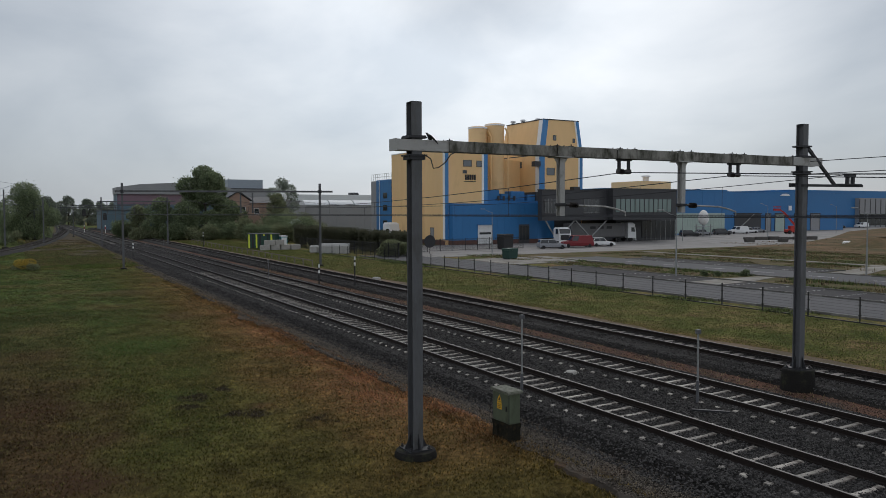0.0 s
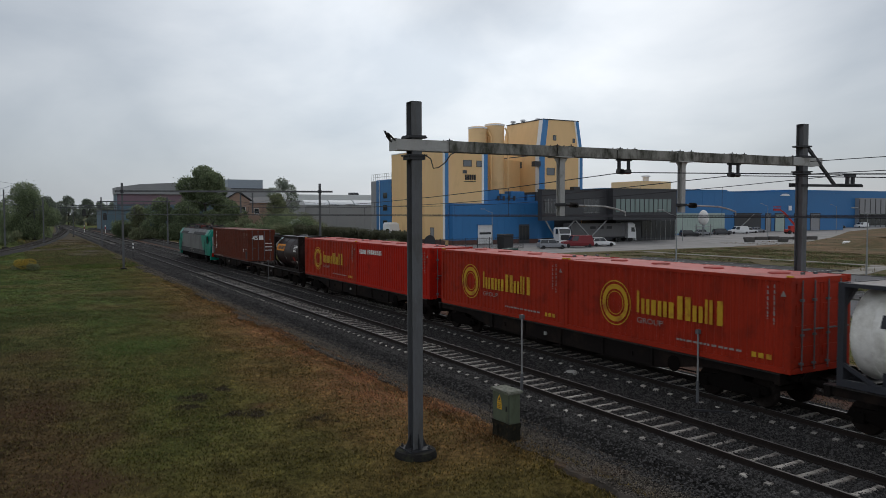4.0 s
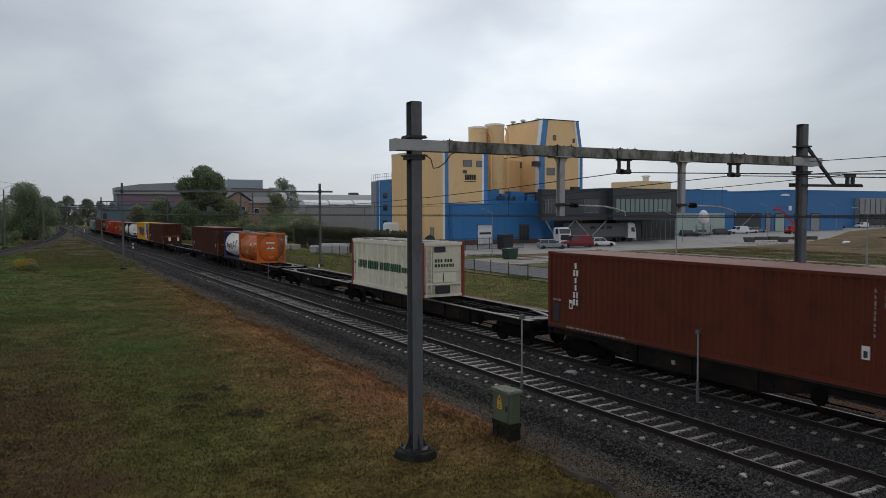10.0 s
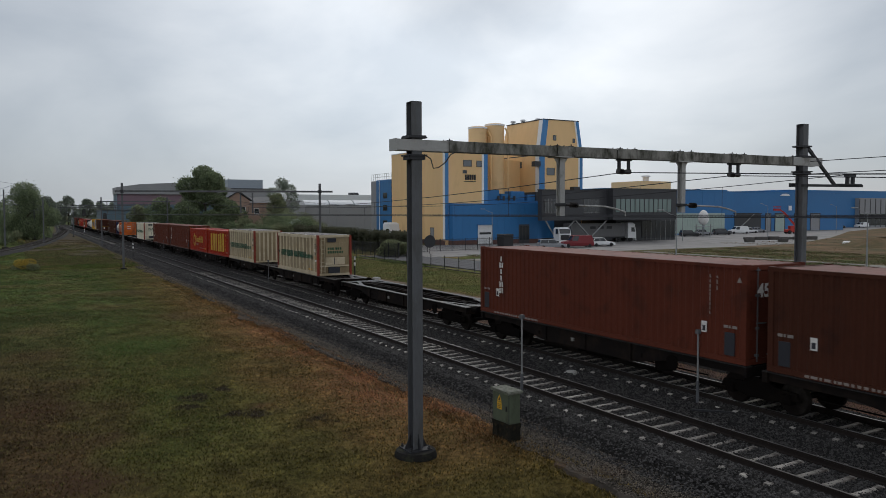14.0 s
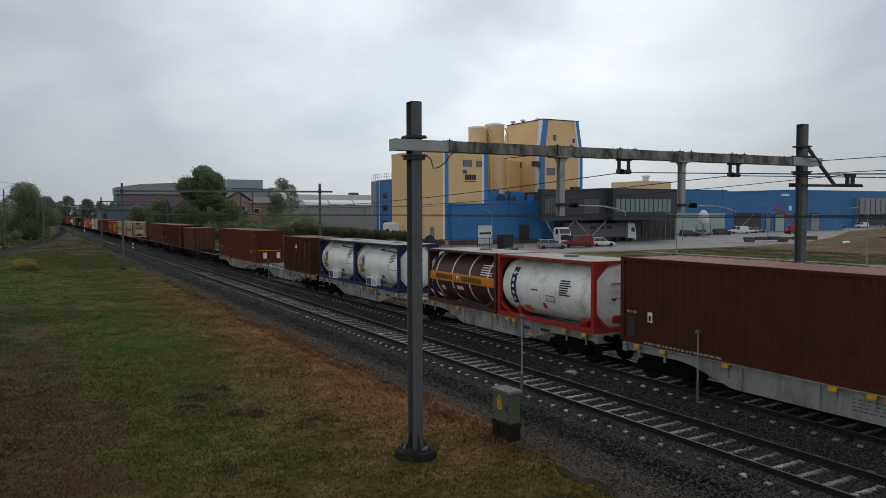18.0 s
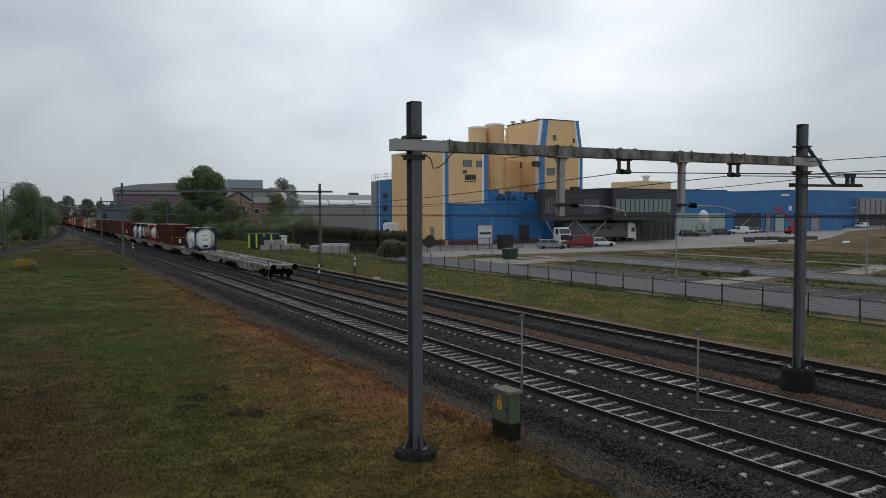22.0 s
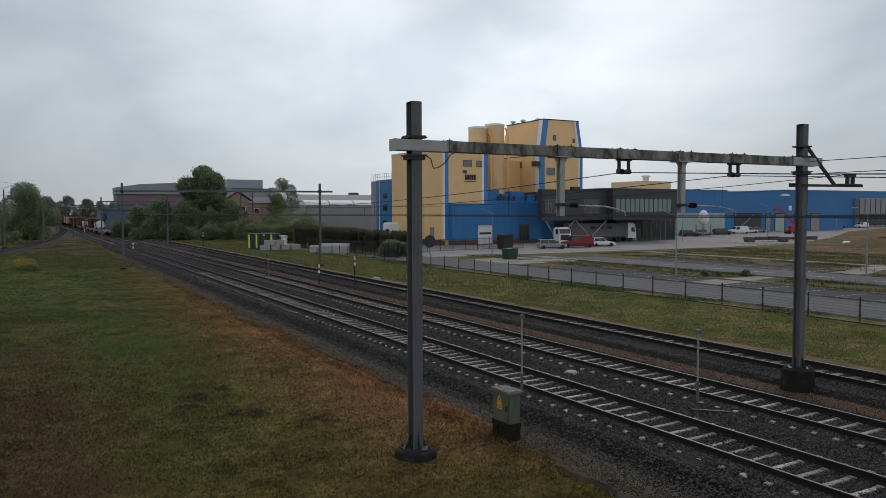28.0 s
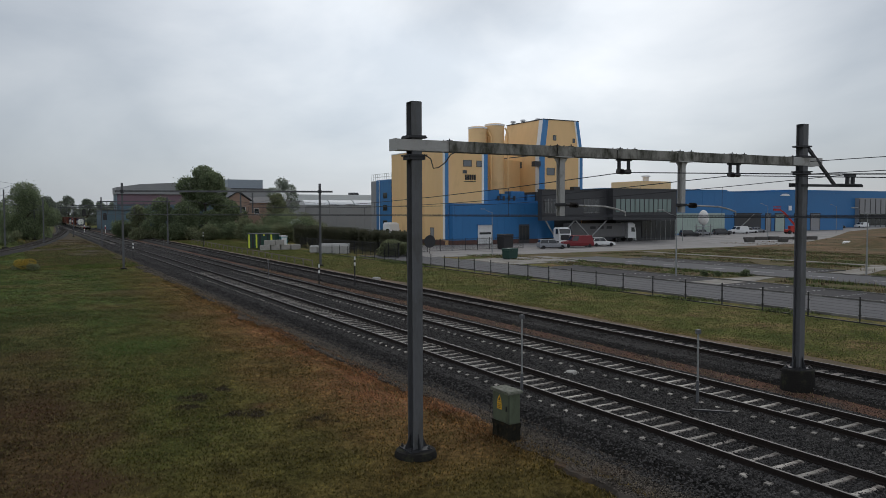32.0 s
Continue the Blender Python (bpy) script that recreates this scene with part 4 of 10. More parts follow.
def corrugated(x, y0, y1, z0, z1, depth, period, out):
    """An upright corrugated sheet in the plane x, its folds going inwards."""
    s = S()
    n = max(1, round((y1 - y0) / period))
    p = (y1 - y0) / n
    pts = []
    for k in range(n):
        a = y0 + k * p
        pts += [(a, 0), (a + 0.27 * p, 0), (a + 0.42 * p, depth), (a + 0.85 * p, depth)]
    pts.append((y1, 0))
    low, high = [(x - out * d, y, z0) for y, d in pts], [(x - out * d, y, z1) for y, d in pts]
    s.loft([low, high], caps=False, closed=False)
    return s


def corrugated_end(y, x0, x1, z0, z1, depth, period, out):
    s = S()
    n = max(1, round((x1 - x0) / period))
    p = (x1 - x0) / n
    pts = []
    for k in range(n):
        a = x0 + k * p
        pts += [(a, 0), (a + 0.27 * p, 0), (a + 0.42 * p, depth), (a + 0.85 * p, depth)]
    pts.append((x1, 0))
    s.loft([[(x, y - out * d, z0) for x, d in pts], [(x, y - out * d, z1) for x, d in pts]], caps=False, closed=False)
    return s


HC = 2.75
HB = 2.50                      # the lower bulk boxes and the tank frames


def bar_pair(parent, y, w, z0, h_, t, material, x=-1.224, slant=0.0, label="painted lettering shown as plain bars"):
    """Two upright bars, w across in all from y back, standing for one painted character."""
    t = max(t, 0.40 * w)
    s = S()
    for a in (y, y - w + t):
        s.poly([(x, a, z0), (x, a - t, z0), (x, a - t - slant * h_, z0 + h_), (x, a - slant * h_, z0 + h_)])
    return part("lettering", s, material, parent, label)


def shapes(parent, y, z0, h_, widths, gap, t, material, slant=0.0, x=-1.224):
    """A brand name as plain shapes: narrow ones single bars, wide ones pairs."""
    for w in widths:
        if w > 2.6 * t:
            bar_pair(parent, y, w, z0, h_, t, material, x, slant)
        elif w > 0:
            part("lettering", S().poly([(x, y, z0), (x, y - w, z0), (x, y - w - slant * h_, z0 + h_), (x, y - slant * h_, z0 + h_)]), material, parent, "painted lettering shown as plain bars")
        y -= abs(w) + gap
    return y


def wall_text(parent, text, y, z, width, height, material, x=-1.223):
    """Readable words on the near side wall, starting at y and running back."""
    me = digits(text, 1.0, material)
    v = np.array([q.co[:] for q in me.vertices])
    lo, hi = v.min(0), v.max(0)
    sx, sz = width / (hi[0] - lo[0]), height / (hi[1] - lo[1])
    m = Matrix(((0, 0, -0.3, x), (-sx, 0, 0, y + sx * lo[0]), (0, sz, 0, z - sz * lo[1]), (0, 0, 0, 1)))
    me.transform(m)
    return part("lettering", me, material, parent)


def digits(text, size, material, bold=0.0):
    cu = bpy.data.curves.new("text", "FONT")
    cu.body, cu.size, cu.extrude, cu.offset = text, size, 0.003, bold
    ob = bpy.data.objects.new("text", cu)
    scene.collection.objects.link(ob)
    me = bpy.data.meshes.new_from_object(ob.evaluated_get(bpy.context.evaluated_depsgraph_get()))
    bpy.data.objects.remove(ob)
    me.materials.clear()
    me.materials.append(material)
    return me


def column_print(parent, y, z0, z1, material, w=0.05, x=-1.2225, seed=1):
    """A thin upright line of small print, as short bars."""
    rng = random.Random(seed)
    s, z = S(), z1
    while z > z0:
        d = rng.uniform(0.05, 0.13)
        s.poly([(x, y, z), (x, y - w * rng.uniform(0.5, 1), z), (x, y - w, max(z0, z - d)), (x, y, max(z0, z - d))])
        z -= d + rng.uniform(0.02, 0.06)
    return part("small_print", s, material, parent, "small upright print shown as plain bars")


def line_print(parent, y0, y1, z, h_, material, x=-1.2225, seed=1):
    """A line of small print along the wall, as short bars."""
    rng = random.Random(seed)
    s, y = S(), y0
    while y > y1:
        d = rng.uniform(0.06, 0.2)
        s.poly([(x, y, z), (x, y - d, z), (x, y - d, z + h_), (x, y, z + h_)])
        y -= d + rng.uniform(0.03, 0.08)
    return part("small_print", s, material, parent, "small print shown as plain bars")


def container(length, wall, label, roof=None, doors_rear=True, h=HC, group="containers on the train", marks=True, post=None):
    """A corrugated box container; its origin is the front end of the floor's middle, its length runs back along -y."""
    c = thing("shipping_container", label, "container", group=group)
    W2, L_ = 1.219, length
    post = post or wall
    for sx in (-1, 1):
        part("side_wall", corrugated(sx * (W2 - 0.012), -L_ + 0.13, -0.13, 0.15, h - 0.11, 0.036, 0.278, sx), wall, c)
        part("bottom_rail", S().box(sx * W2 - 0.06 * (sx > 0), -L_ + 0.16, 0.0, sx * W2 + 0.06 * (sx < 0), -0.16, 0.152), wall, c)
        part("top_rail", S().box(sx * W2 - 0.06 * (sx > 0), -L_ + 0.16, h - 0.115, sx * W2 + 0.06 * (sx < 0), -0.16, h - 0.02), wall, c)
        for y in (0, -L_):
            yy = (y - 0.16, y) if y == 0 else (y, y + 0.16)
            p = part("corner_post", S().box(sx * W2 - 0.13 * (sx > 0), yy[0], 0.12, sx * W2 + 0.13 * (sx < 0), yy[1], h - 0.115), post, c)
            for z in (0.0, h - 0.118):
                part("corner_casting", S().slab(sx * (W2 - 0.08), (yy[0] + yy[1]) / 2, z + 0.06, 0.166, 0.182, 0.122, 0.012).box(sx * (W2 + 0.0035) - 0.001, (yy[0] + yy[1]) / 2 - 0.04, z + 0.03, sx * (W2 + 0.0035) + 0.001, (yy[0] + yy[1]) / 2 + 0.04, z + 0.09), post, p)
    r = S()
    n = int(L_ / 0.21)
    rows = []
    for k in range(n + 1):
        y = -0.1 - (L_ - 0.2) * k / n
        rows.append([(-W2 + 0.06, y, h - 0.035 + 0.018 * (k % 2)), (W2 - 0.06, y, h - 0.035 + 0.018 * (k % 2))])
    r.loft(rows, caps=False, closed=False)
    part("roof", r, roof or wall, c, "weathered corrugated roof sheet")
    part("floor", S().box(-W2 + 0.05, -L_ + 0.06, 0.03, W2 - 0.05, -0.06, 0.14), wagon_dark_m, c)
    for y, is_door, sg in ((-L_, doors_rear, -1), (0, not doors_rear, 1)):
        part("header", S().box(-W2 + 0.13, min(y, y - sg * 0.1), h - 0.16, W2 - 0.13, max(y, y - sg * 0.1), h - 0.02), post, c)
        part("sill", S().box(-W2 + 0.13, min(y, y - sg * 0.1), 0.0, W2 - 0.13, max(y, y - sg * 0.1), 0.16), post, c)
        if is_door:
            for dx in (-1, 1):
                x0, x1 = sorted((dx * 0.01, dx * (W2 - 0.14)))
                yw = y - sg * 0.04
                s = S().box(x0, min(yw, yw - sg * 0.05), 0.17, x1, max(yw, yw - sg * 0.05), h - 0.17)
                for z in (0.55, 1.1, 1.65, 2.2):
                    s.box(x0 + 0.1, min(yw, yw + sg * 0.022), z - 0.14, x1 - 0.1, max(yw, yw + sg * 0.022), z + 0.14)
                d = part("door_leaf", s, wall, c, "ribbed steel door leaf")
                for rx in (0.28, 0.78):
                    rod = S().tube((dx * rx, yw + sg * 0.05, 0.08), (dx * rx, yw + sg * 0.05, h - 0.08), 0.019, n=6)
                    for z in (0.25, 1.0, 1.9, 2.6):
                        rod.box(dx * rx - 0.05, min(yw, yw + sg * 0.075), z - 0.03, dx * rx + 0.05, max(yw, yw + sg * 0.075), z + 0.03)
                    rod.box(dx * rx - 0.02, min(yw, yw + sg * 0.09), 1.12, dx * rx + 0.32, max(yw, yw + sg * 0.09), 1.15)
                    part("lock_rod", rod, steel_grey_m, d, "galvanised lock rod")
        else:
            part("end_wall", corrugated_end(y - sg * 0.015, -W2 + 0.13, W2 - 0.13, 0.16, h - 0.16, 0.042, 0.25, sg), wall, c)
    if marks:
        sd = int(length * 100 + h * 10)
        if L_ > 13 or L_ < 9:
            column_print(c, -L_ + 1.27, 0.45 * h, 0.88 * h, dusty_letter_m, 0.045, seed=sd)
            column_print(c, -L_ + 1.02, 0.72 * h, 0.87 * h, dusty_letter_m, 0.05, seed=sd + 1)
        if L_ > 13:
            for yy in (-1.25, -L_ + 1.55):
                dp = part("data_plate", S().poly([(-W2 - 0.004, yy, 0.74), (-W2 - 0.004, yy - 0.2, 0.74), (-W2 - 0.004, yy - 0.2, 1.06), (-W2 - 0.004, yy, 1.06)]), white_letter_m, c, "white data sticker")
                part("small_print", S().poly([(-W2 - 0.006, yy - 0.04, 0.78), (-W2 - 0.006, yy - 0.15, 0.78), (-W2 - 0.006, yy - 0.15, 0.94), (-W2 - 0.006, yy - 0.04, 0.94)]), frame_grey_m, dp)
            line_print(c, -1.1, -4.0, 0.03, 0.07, dusty_letter_m, -W2 - 0.003, sd)
            for yy in (-0.34, -L_ + 0.72):
                # no pocket is cut; its shade is a dark plate on the wall
                part("lashing_recess", S().box(-W2 - 0.005, yy - 0.34, 0.2, -W2 + 0.03, yy, 0.84), frame_grey_m, c, "flat dark plate for the shade in a lashing pocket")
                line_print(c, yy + 0.03, yy - 0.38, 0.96, 0.08, dusty_letter_m, -W2 - 0.003, sd + 3)
            for yy in (-0.76, -L_ + 0.94):
                for zz in (0.02, h - 0.13):
                    part("corner_casting", S().slab(-W2 + 0.03, yy, zz + 0.05, 0.075, 0.17, 0.11, 0.01), post, c)
        elif L_ > 9:
            column_print(c, -L_ + 0.72, 0.55 * h, 0.9 * h, dusty_letter_m, 0.05, seed=sd + 2)
            column_print(c, -L_ + 0.52, 0.5 * h, 0.92 * h, dusty_letter_m, 0.05, seed=sd + 4)
        tri = part("height_mark", S().poly([(-W2 - 0.004, -L_ + 0.32, h - 0.5), (-W2 - 0.004, -L_ + 0.14, h - 0.5), (-W2 - 0.004, -L_ + 0.23, h - 0.34)]), dusty_letter_m, c, "small triangular height mark")
    return c


def ribbed_container(length, wall, rail, label, closed_end=True, h=2.71):
    """A bulk container with proud upright ribs, coloured corner posts and a striped roof."""
    c = thing("bulk_container", label, "container", group="containers on the train")
    W2, L_ = 1.219, length
    roof = roofpale_m
    for sx in (-1, 1):
        s = S().box(sx * (W2 - 0.07) - 0.02, -L_ + 0.1, 0.16, sx * (W2 - 0.07) + 0.02, -0.1, h - 0.14)
        for k in range(round(L_ / 0.76)):
            yk = -L_ * (k + 0.5) / round(L_ / 0.76)
            part("panel_hem", S().box(sx * (W2 - 0.04) - 0.012, yk - 0.27, 0.19, sx * (W2 - 0.04) + 0.012, yk + 0.27, 0.25), wall, c)
        part("side_wall", s, cream_panel_dirty_m if wall == cream_dirty_m else cream_panel_m, c, "darker recessed wall panel")
        part("bottom_rail", S().box(sx * W2 - 0.08 * (sx > 0), -L_ + 0.16, 0.0, sx * W2 + 0.08 * (sx < 0), -0.16, 0.18), wall, c)
        part("top_rail", S().box(sx * W2 - 0.09 * (sx > 0), -L_ + 0.16, h - 0.22, sx * W2 + 0.09 * (sx < 0), -0.16, h - 0.02), wall, c)
        n = round(L_ / 0.76)
        for k in range(1, n):
            y = -L_ * k / n
            part("rib", S().loft([[(sx * (W2 - 0.05), y - 0.085, z), (sx * (W2 - 0.002), y - 0.05, z), (sx * (W2 - 0.002), y + 0.05, z), (sx * (W2 - 0.05), y + 0.085, z)] for z in (0.18, h - 0.22)]), wall, c)
        for y in (0, -L_):
            yy = (y - 0.17, y) if y == 0 else (y, y + 0.17)
            part("corner_post", S().box(sx * W2 - 0.15 * (sx > 0), yy[0], 0.0, sx * W2 + 0.15 * (sx < 0), yy[1], h), rail, c, "brick red corner post")
    part("roof", S().box(-W2 + 0.08, -L_ + 0.1, h - 0.08, W2 - 0.08, -0.1, h - 0.03), roof, c)
    n = int(L_ / 0.46)
    for k in range(n):
        y = -0.3 - k * (L_ - 0.6) / (n - 1)
        part("roof_bow", S().box(-W2 + 0.05, y - 0.07, h - 0.03, W2 - 0.05, y + 0.07, h + 0.012), white_letter_m if k % 4 == 1 else (frame_grey_m if k % 2 else roof), c, "roof bow under a stretched sheet")
    for y, sg in ((0, 1), (-L_, -1)):
        part("end_bar", S().box(-W2 + 0.15, min(y, y - sg * 0.12), 0.0, W2 - 0.15, max(y, y - sg * 0.12), 0.14), wall, c)
        part("end_bar", S().box(-W2 + 0.15, min(y, y - sg * 0.12), h - 0.16, W2 - 0.15, max(y, y - sg * 0.12), h), wall, c)
        e = S().box(-W2 + 0.15, min(y - sg * 0.07, y - sg * 0.11), 0.14, W2 - 0.15, max(y - sg * 0.07, y - sg * 0.11), h - 0.16)
        panel = cream_panel_dirty_m if wall == cream_dirty_m else cream_panel_m
        if closed_end or sg > 0:
            for x in (-0.72, -0.36, 0.0, 0.36, 0.72):
                part("rib", S().box(x - 0.06, min(y - sg * 0.02, y - sg * 0.068), 0.14, x + 0.06, max(y - sg * 0.02, y - sg * 0.068), h - 0.16), wall, c)
            part("end_wall", e, panel, c, "cream end wall with upright ribs")
        else:
            part("end_wall", e, panel, c)
            part("rung_rail", S().box(-0.98, y - 0.05, 0.16, -0.94, y + 0.03, h - 0.2).box(-0.72, y - 0.05, 0.16, -0.68, y + 0.03, h - 0.2), wall, c)
            for k in range(8):
                part("rung", S().box(-0.94, y - 0.05, 0.3 + 0.29 * k, -0.72, y - 0.0, 0.34 + 0.29 * k), wall, c)
            part("discharge_panel", S().box(-0.62, y - 0.02, 0.72, 0.72, y + 0.04, 1.22), wall, c, "cream discharge panel")
            part("panel_gap", S().box(-0.05, y - 0.026, 0.74, 0.0, y - 0.019, 1.2), frame_grey_m, c)
            part("cross_rail", S().box(-1.0, y - 0.05, 0.6, 1.0, y + 0.05, 0.68), wall, c)
            part("hopper_flap", S().box(-0.45, y - 0.06, 0.16, 0.35, y + 0.02, 0.55), frame_grey_m, c, "grey discharge flap")
            part("vent_grille", S().box(-0.5, y - 0.03, 2.25, 0.1, y + 0.03, 2.5), frame_grey_m, c, "dark vent grille")
            for z, ws in ((1.72, (0.14, 0.14, 0.14, -0.05, 0.14, 0.13, 0.14)), (1.48, (0.15, 0.15, 0.13, 0.14, 0.14, 0.05, 0.1, 0.1))):
                q = -0.5
                for w in ws:
                    if w > 0:
                        part("lettering", S().box(q, y - 0.026, z, q + w * 0.8, y - 0.018, z + 0.16), green_letter_m, c, "dark green lettering shown as plain bars")
                    q += abs(w) + 0.02
            part("end_sheet", S().box(-0.62, y - 0.019, 1.26, 0.95, y + 0.04, 2.2), panel, c)
    # company lettering along the near side, one plain shape a character
    for y, widths, z0_, h_ in ((-0.98, (0.36, 0.40, 0.38), 1.07, 0.44), (-2.40, (0.46, 0.40, 0.44), 1.05, 0.46), (-4.06, (0.47, 0.50, 0.44, 0.46, 0.48), 1.08, 0.42), (-6.72, (0.08, 0.30, 0.36, 0.40), 1.10, 0.27)):
        shapes(c, y, z0_, h_, widths, 0.065, 0.125 if h_ > 0.3 else 0.085, green_letter_m, 0.18, -W2 - 0.003)
    column_print(c, -0.40, 0.62, 2.0, frame_grey_m, 0.05, -W2 + 0.045, 5)
    part("gauge_mark", S().poly([(-W2 + 0.044, -0.30, 1.25), (-W2 + 0.044, -0.54, 1.25), (-W2 + 0.044, -0.54, 1.40), (-W2 + 0.044, -0.30, 1.40)]), frame_grey_m, c, "dark framed gauge marking")
    for k in range(3):
        line_print(c, -L_ + 0.80, -L_ + 0.40, 2.05 - 0.12 * k, 0.07, frame_grey_m, -W2 + 0.045, 20 + k)
    part("warning_mark", S().poly([(-W2 + 0.044, -L_ + 0.78, 1.58), (-W2 + 0.044, -L_ + 0.52, 1.58), (-W2 + 0.044, -L_ + 0.65, 1.8)]), white_letter_m, c)
    line_print(c, -L_ + 0.78, -L_ + 0.45, 1.40, 0.1, frame_grey_m, -W2 + 0.045, 31)
    part("small_plate", S().poly([(-W2 + 0.044, -L_ + 0.78, 1.1), (-W2 + 0.044, -L_ + 0.58, 1.1), (-W2 + 0.044, -L_ + 0.58, 1.28), (-W2 + 0.044, -L_ + 0.78, 1.28)]), panel_orange_m, c)
    line_print(c, -L_ + 0.78, -L_ + 0.3, 0.92, 0.12, white_letter_m, -W2 + 0.045, 33)
    part("yellow_plate", S().poly([(-W2 + 0.044, -L_ + 1.95, 0.3), (-W2 + 0.044, -L_ + 1.25, 0.3), (-W2 + 0.044, -L_ + 1.25, 0.42), (-W2 + 0.044, -L_ + 1.95, 0.42)]), yellow_letter_m, c)
    return c


def tank_container(shell, frame_m, label, band=None, bands=4, cover=False, length=6.06, marks=(), h=HB, r=1.16, boxed=False, over=(), emblem=False):
    """A tank in an open steel frame, origin as the box containers."""
    c = thing("tank_container", label, "tank container", group="containers on the train")
    W2, L_ = 1.219, length
    for sx in (-1, 1):
        for y in (-0.08, -L_ + 0.08):
            part("corner_post", S().box(sx * W2 - 0.14 * (sx > 0), y - 0.08, 0.0, sx * W2 + 0.14 * (sx < 0), y + 0.08, h), frame_m, c)
        part("bottom_rail", S().box(sx * W2 - 0.10 * (sx > 0), -L_ + 0.16, 0.0, sx * W2 + 0.10 * (sx < 0), -0.16, 0.17), frame_m, c)
        part("top_rail", S().box(sx * W2 - 0.07 * (sx > 0), -L_ + 0.16, h - 0.11, sx * W2 + 0.07 * (sx < 0), -0.16, h - 0.02), frame_m, c)
    for y, sg in ((0, 1), (-L_, -1)):
        yy = sorted((y, y - sg * 0.1))
        part("end_bar", S().box(-W2 + 0.14, yy[0], 0.0, W2 - 0.14, yy[1], 0.15), frame_m, c)
        part("end_bar", S().box(-W2 + 0.14, yy[0], h - 0.13, W2 - 0.14, yy[1], h - 0.01), frame_m, c)
        ym = y - sg * 0.06
        for sx in (-1, 1):
            part("end_brace", S().bar((sx * (W2 - 0.1), ym, 0.62), (sx * 0.55, ym, 0.1), 0.08, 0.10), frame_m, c)
            part("end_brace", S().bar((sx * (W2 - 0.1), ym, h - 0.62), (sx * 0.55, ym, h - 0.1), 0.08, 0.10), frame_m, c)
            part("side_brace", S().bar((sx * (W2 - 0.05), y - sg * 0.1, 0.55), (sx * (W2 - 0.05), y - sg * 1.0, 0.12), 0.07, 0.09), frame_m, c)
        for sx in (-1, 1):
            for za, zb in ((0.1, 0.72), (h - 0.1, h - 0.72)):
                part("corner_gusset", S().prism([(sx * (W2 - 0.12), za), (sx * 0.5, za), (sx * (W2 - 0.12), zb)], "y", ym - 0.012, ym + 0.012), frame_m, c, "triangular corner plate")
    zc = 1.25
    prof = [(0.05, -0.10), (0.62, -0.12), (0.98, -0.17), (r - 0.03, -0.26), (r, -0.36)]
    prof = prof + [(r, -L_ + 0.36), (r - 0.03, -L_ + 0.26), (0.98, -L_ + 0.17), (0.62, -L_ + 0.12), (0.05, -L_ + 0.10)]
    barrel = part("tank_shell", S().lathe(prof, "y", (0, 0, zc), 40), shell, c)
    for k in range(bands):
        y = -0.75 - (L_ - 1.5) * k / max(1, bands - 1)
        part("band", S().lathe([(r + 0.001, y - 0.05), (r + 0.014, y - 0.045), (r + 0.014, y + 0.045), (r + 0.001, y + 0.05)], "y", (0, 0, zc), 40), shell if not band else white_letter_m, barrel, "raised hoop")
    for y in (-1.0, -L_ + 1.0):
        part("saddle", S().box(-0.8, y - 0.12, 0.05, 0.8, y + 0.12, 0.45), frame_m, c)
    part("walkway", S().box(-0.55, -L_ + 0.15, h - 0.07, -0.05, -0.15, h - 0.035).box(-0.55, -L_ / 2 - 0.25, h - 0.07, 0.9, -L_ / 2 + 0.25, h - 0.034), steel_grey_m, c, "grey grating walkway on top")
    part("manhole", S().lathe([(0.30, 0.0), (0.30, 0.14), (0.26, 0.18), (0.02, 0.2)], "z", (0.2, -L_ / 2, zc + r - 0.03), 16), steel_grey_m, c)
    lad = S()
    for x in (0.62, 1.0):
        lad.box(x - 0.02, -L_ - 0.02, 0.15, x + 0.02, -L_ + 0.02, h - 0.1)
    for k in range(7):
        lad.box(0.62, -L_ - 0.015, 0.35 + 0.3 * k, 1.0, -L_ + 0.015, 0.38 + 0.3 * k)
    part("ladder", lad, steel_grey_m, c, "narrow end ladder")
    part("plate", S().box(-0.40, -L_ + 0.085, 1.62, 0.30, -L_ + 0.14, 1.74), white_letter_m, c, "white label strip on the tank end")
    for k in range(5):
        part("small_print", S().box(-0.36 + 0.13 * k, -L_ + 0.08, 1.66, -0.27 + 0.13 * k, -L_ + 0.084, 1.70), black_m, c)
    for x_ in (-0.22, 0.14):
        part("placard", S().prism([(x_, 1.02), (x_ + 0.17, 1.19), (x_, 1.36), (x_ - 0.17, 1.19)], "y", -L_ + 0.085, -L_ + 0.12), white_letter_m, c, "diamond warning placard")
        part("placard_mark", S().prism([(x_, 1.04), (x_ + 0.13, 1.17), (x_ - 0.13, 1.17)], "y", -L_ + 0.079, -L_ + 0.084), black_m, c)
    part("outlet_box", S().slab(0.0, -L_ + 0.12, 0.42, 0.5, 0.16, 0.26, 0.03), frame_m, c, "outlet valve box")
    if cover:
        part("cover_sheet", S().box(-W2 + 0.05, -L_ + 0.2, h - 0.06, W2 - 0.05, -0.2, h - 0.01), roofpale_m, c, "faded roof sheet over the tank")
    if boxed:
        part("refrigeration_unit", S().slab(-W2 + 0.14, -2.5, 0.33, 0.3, 1.52, 0.48, 0.03), white_m, c, "small white temperature control box")
        part("unit_grille", S().box(-W2 - 0.014, -2.5, 0.14, -W2 - 0.008, -1.84, 0.52), frame_grey_m, c, "grey louvred grille")
        for k in range(5):
            part("louvre", S().box(-W2 - 0.02, -2.48, 0.17 + 0.07 * k, -W2 - 0.012, -1.86, 0.2 + 0.07 * k), steel_grey_m, c)
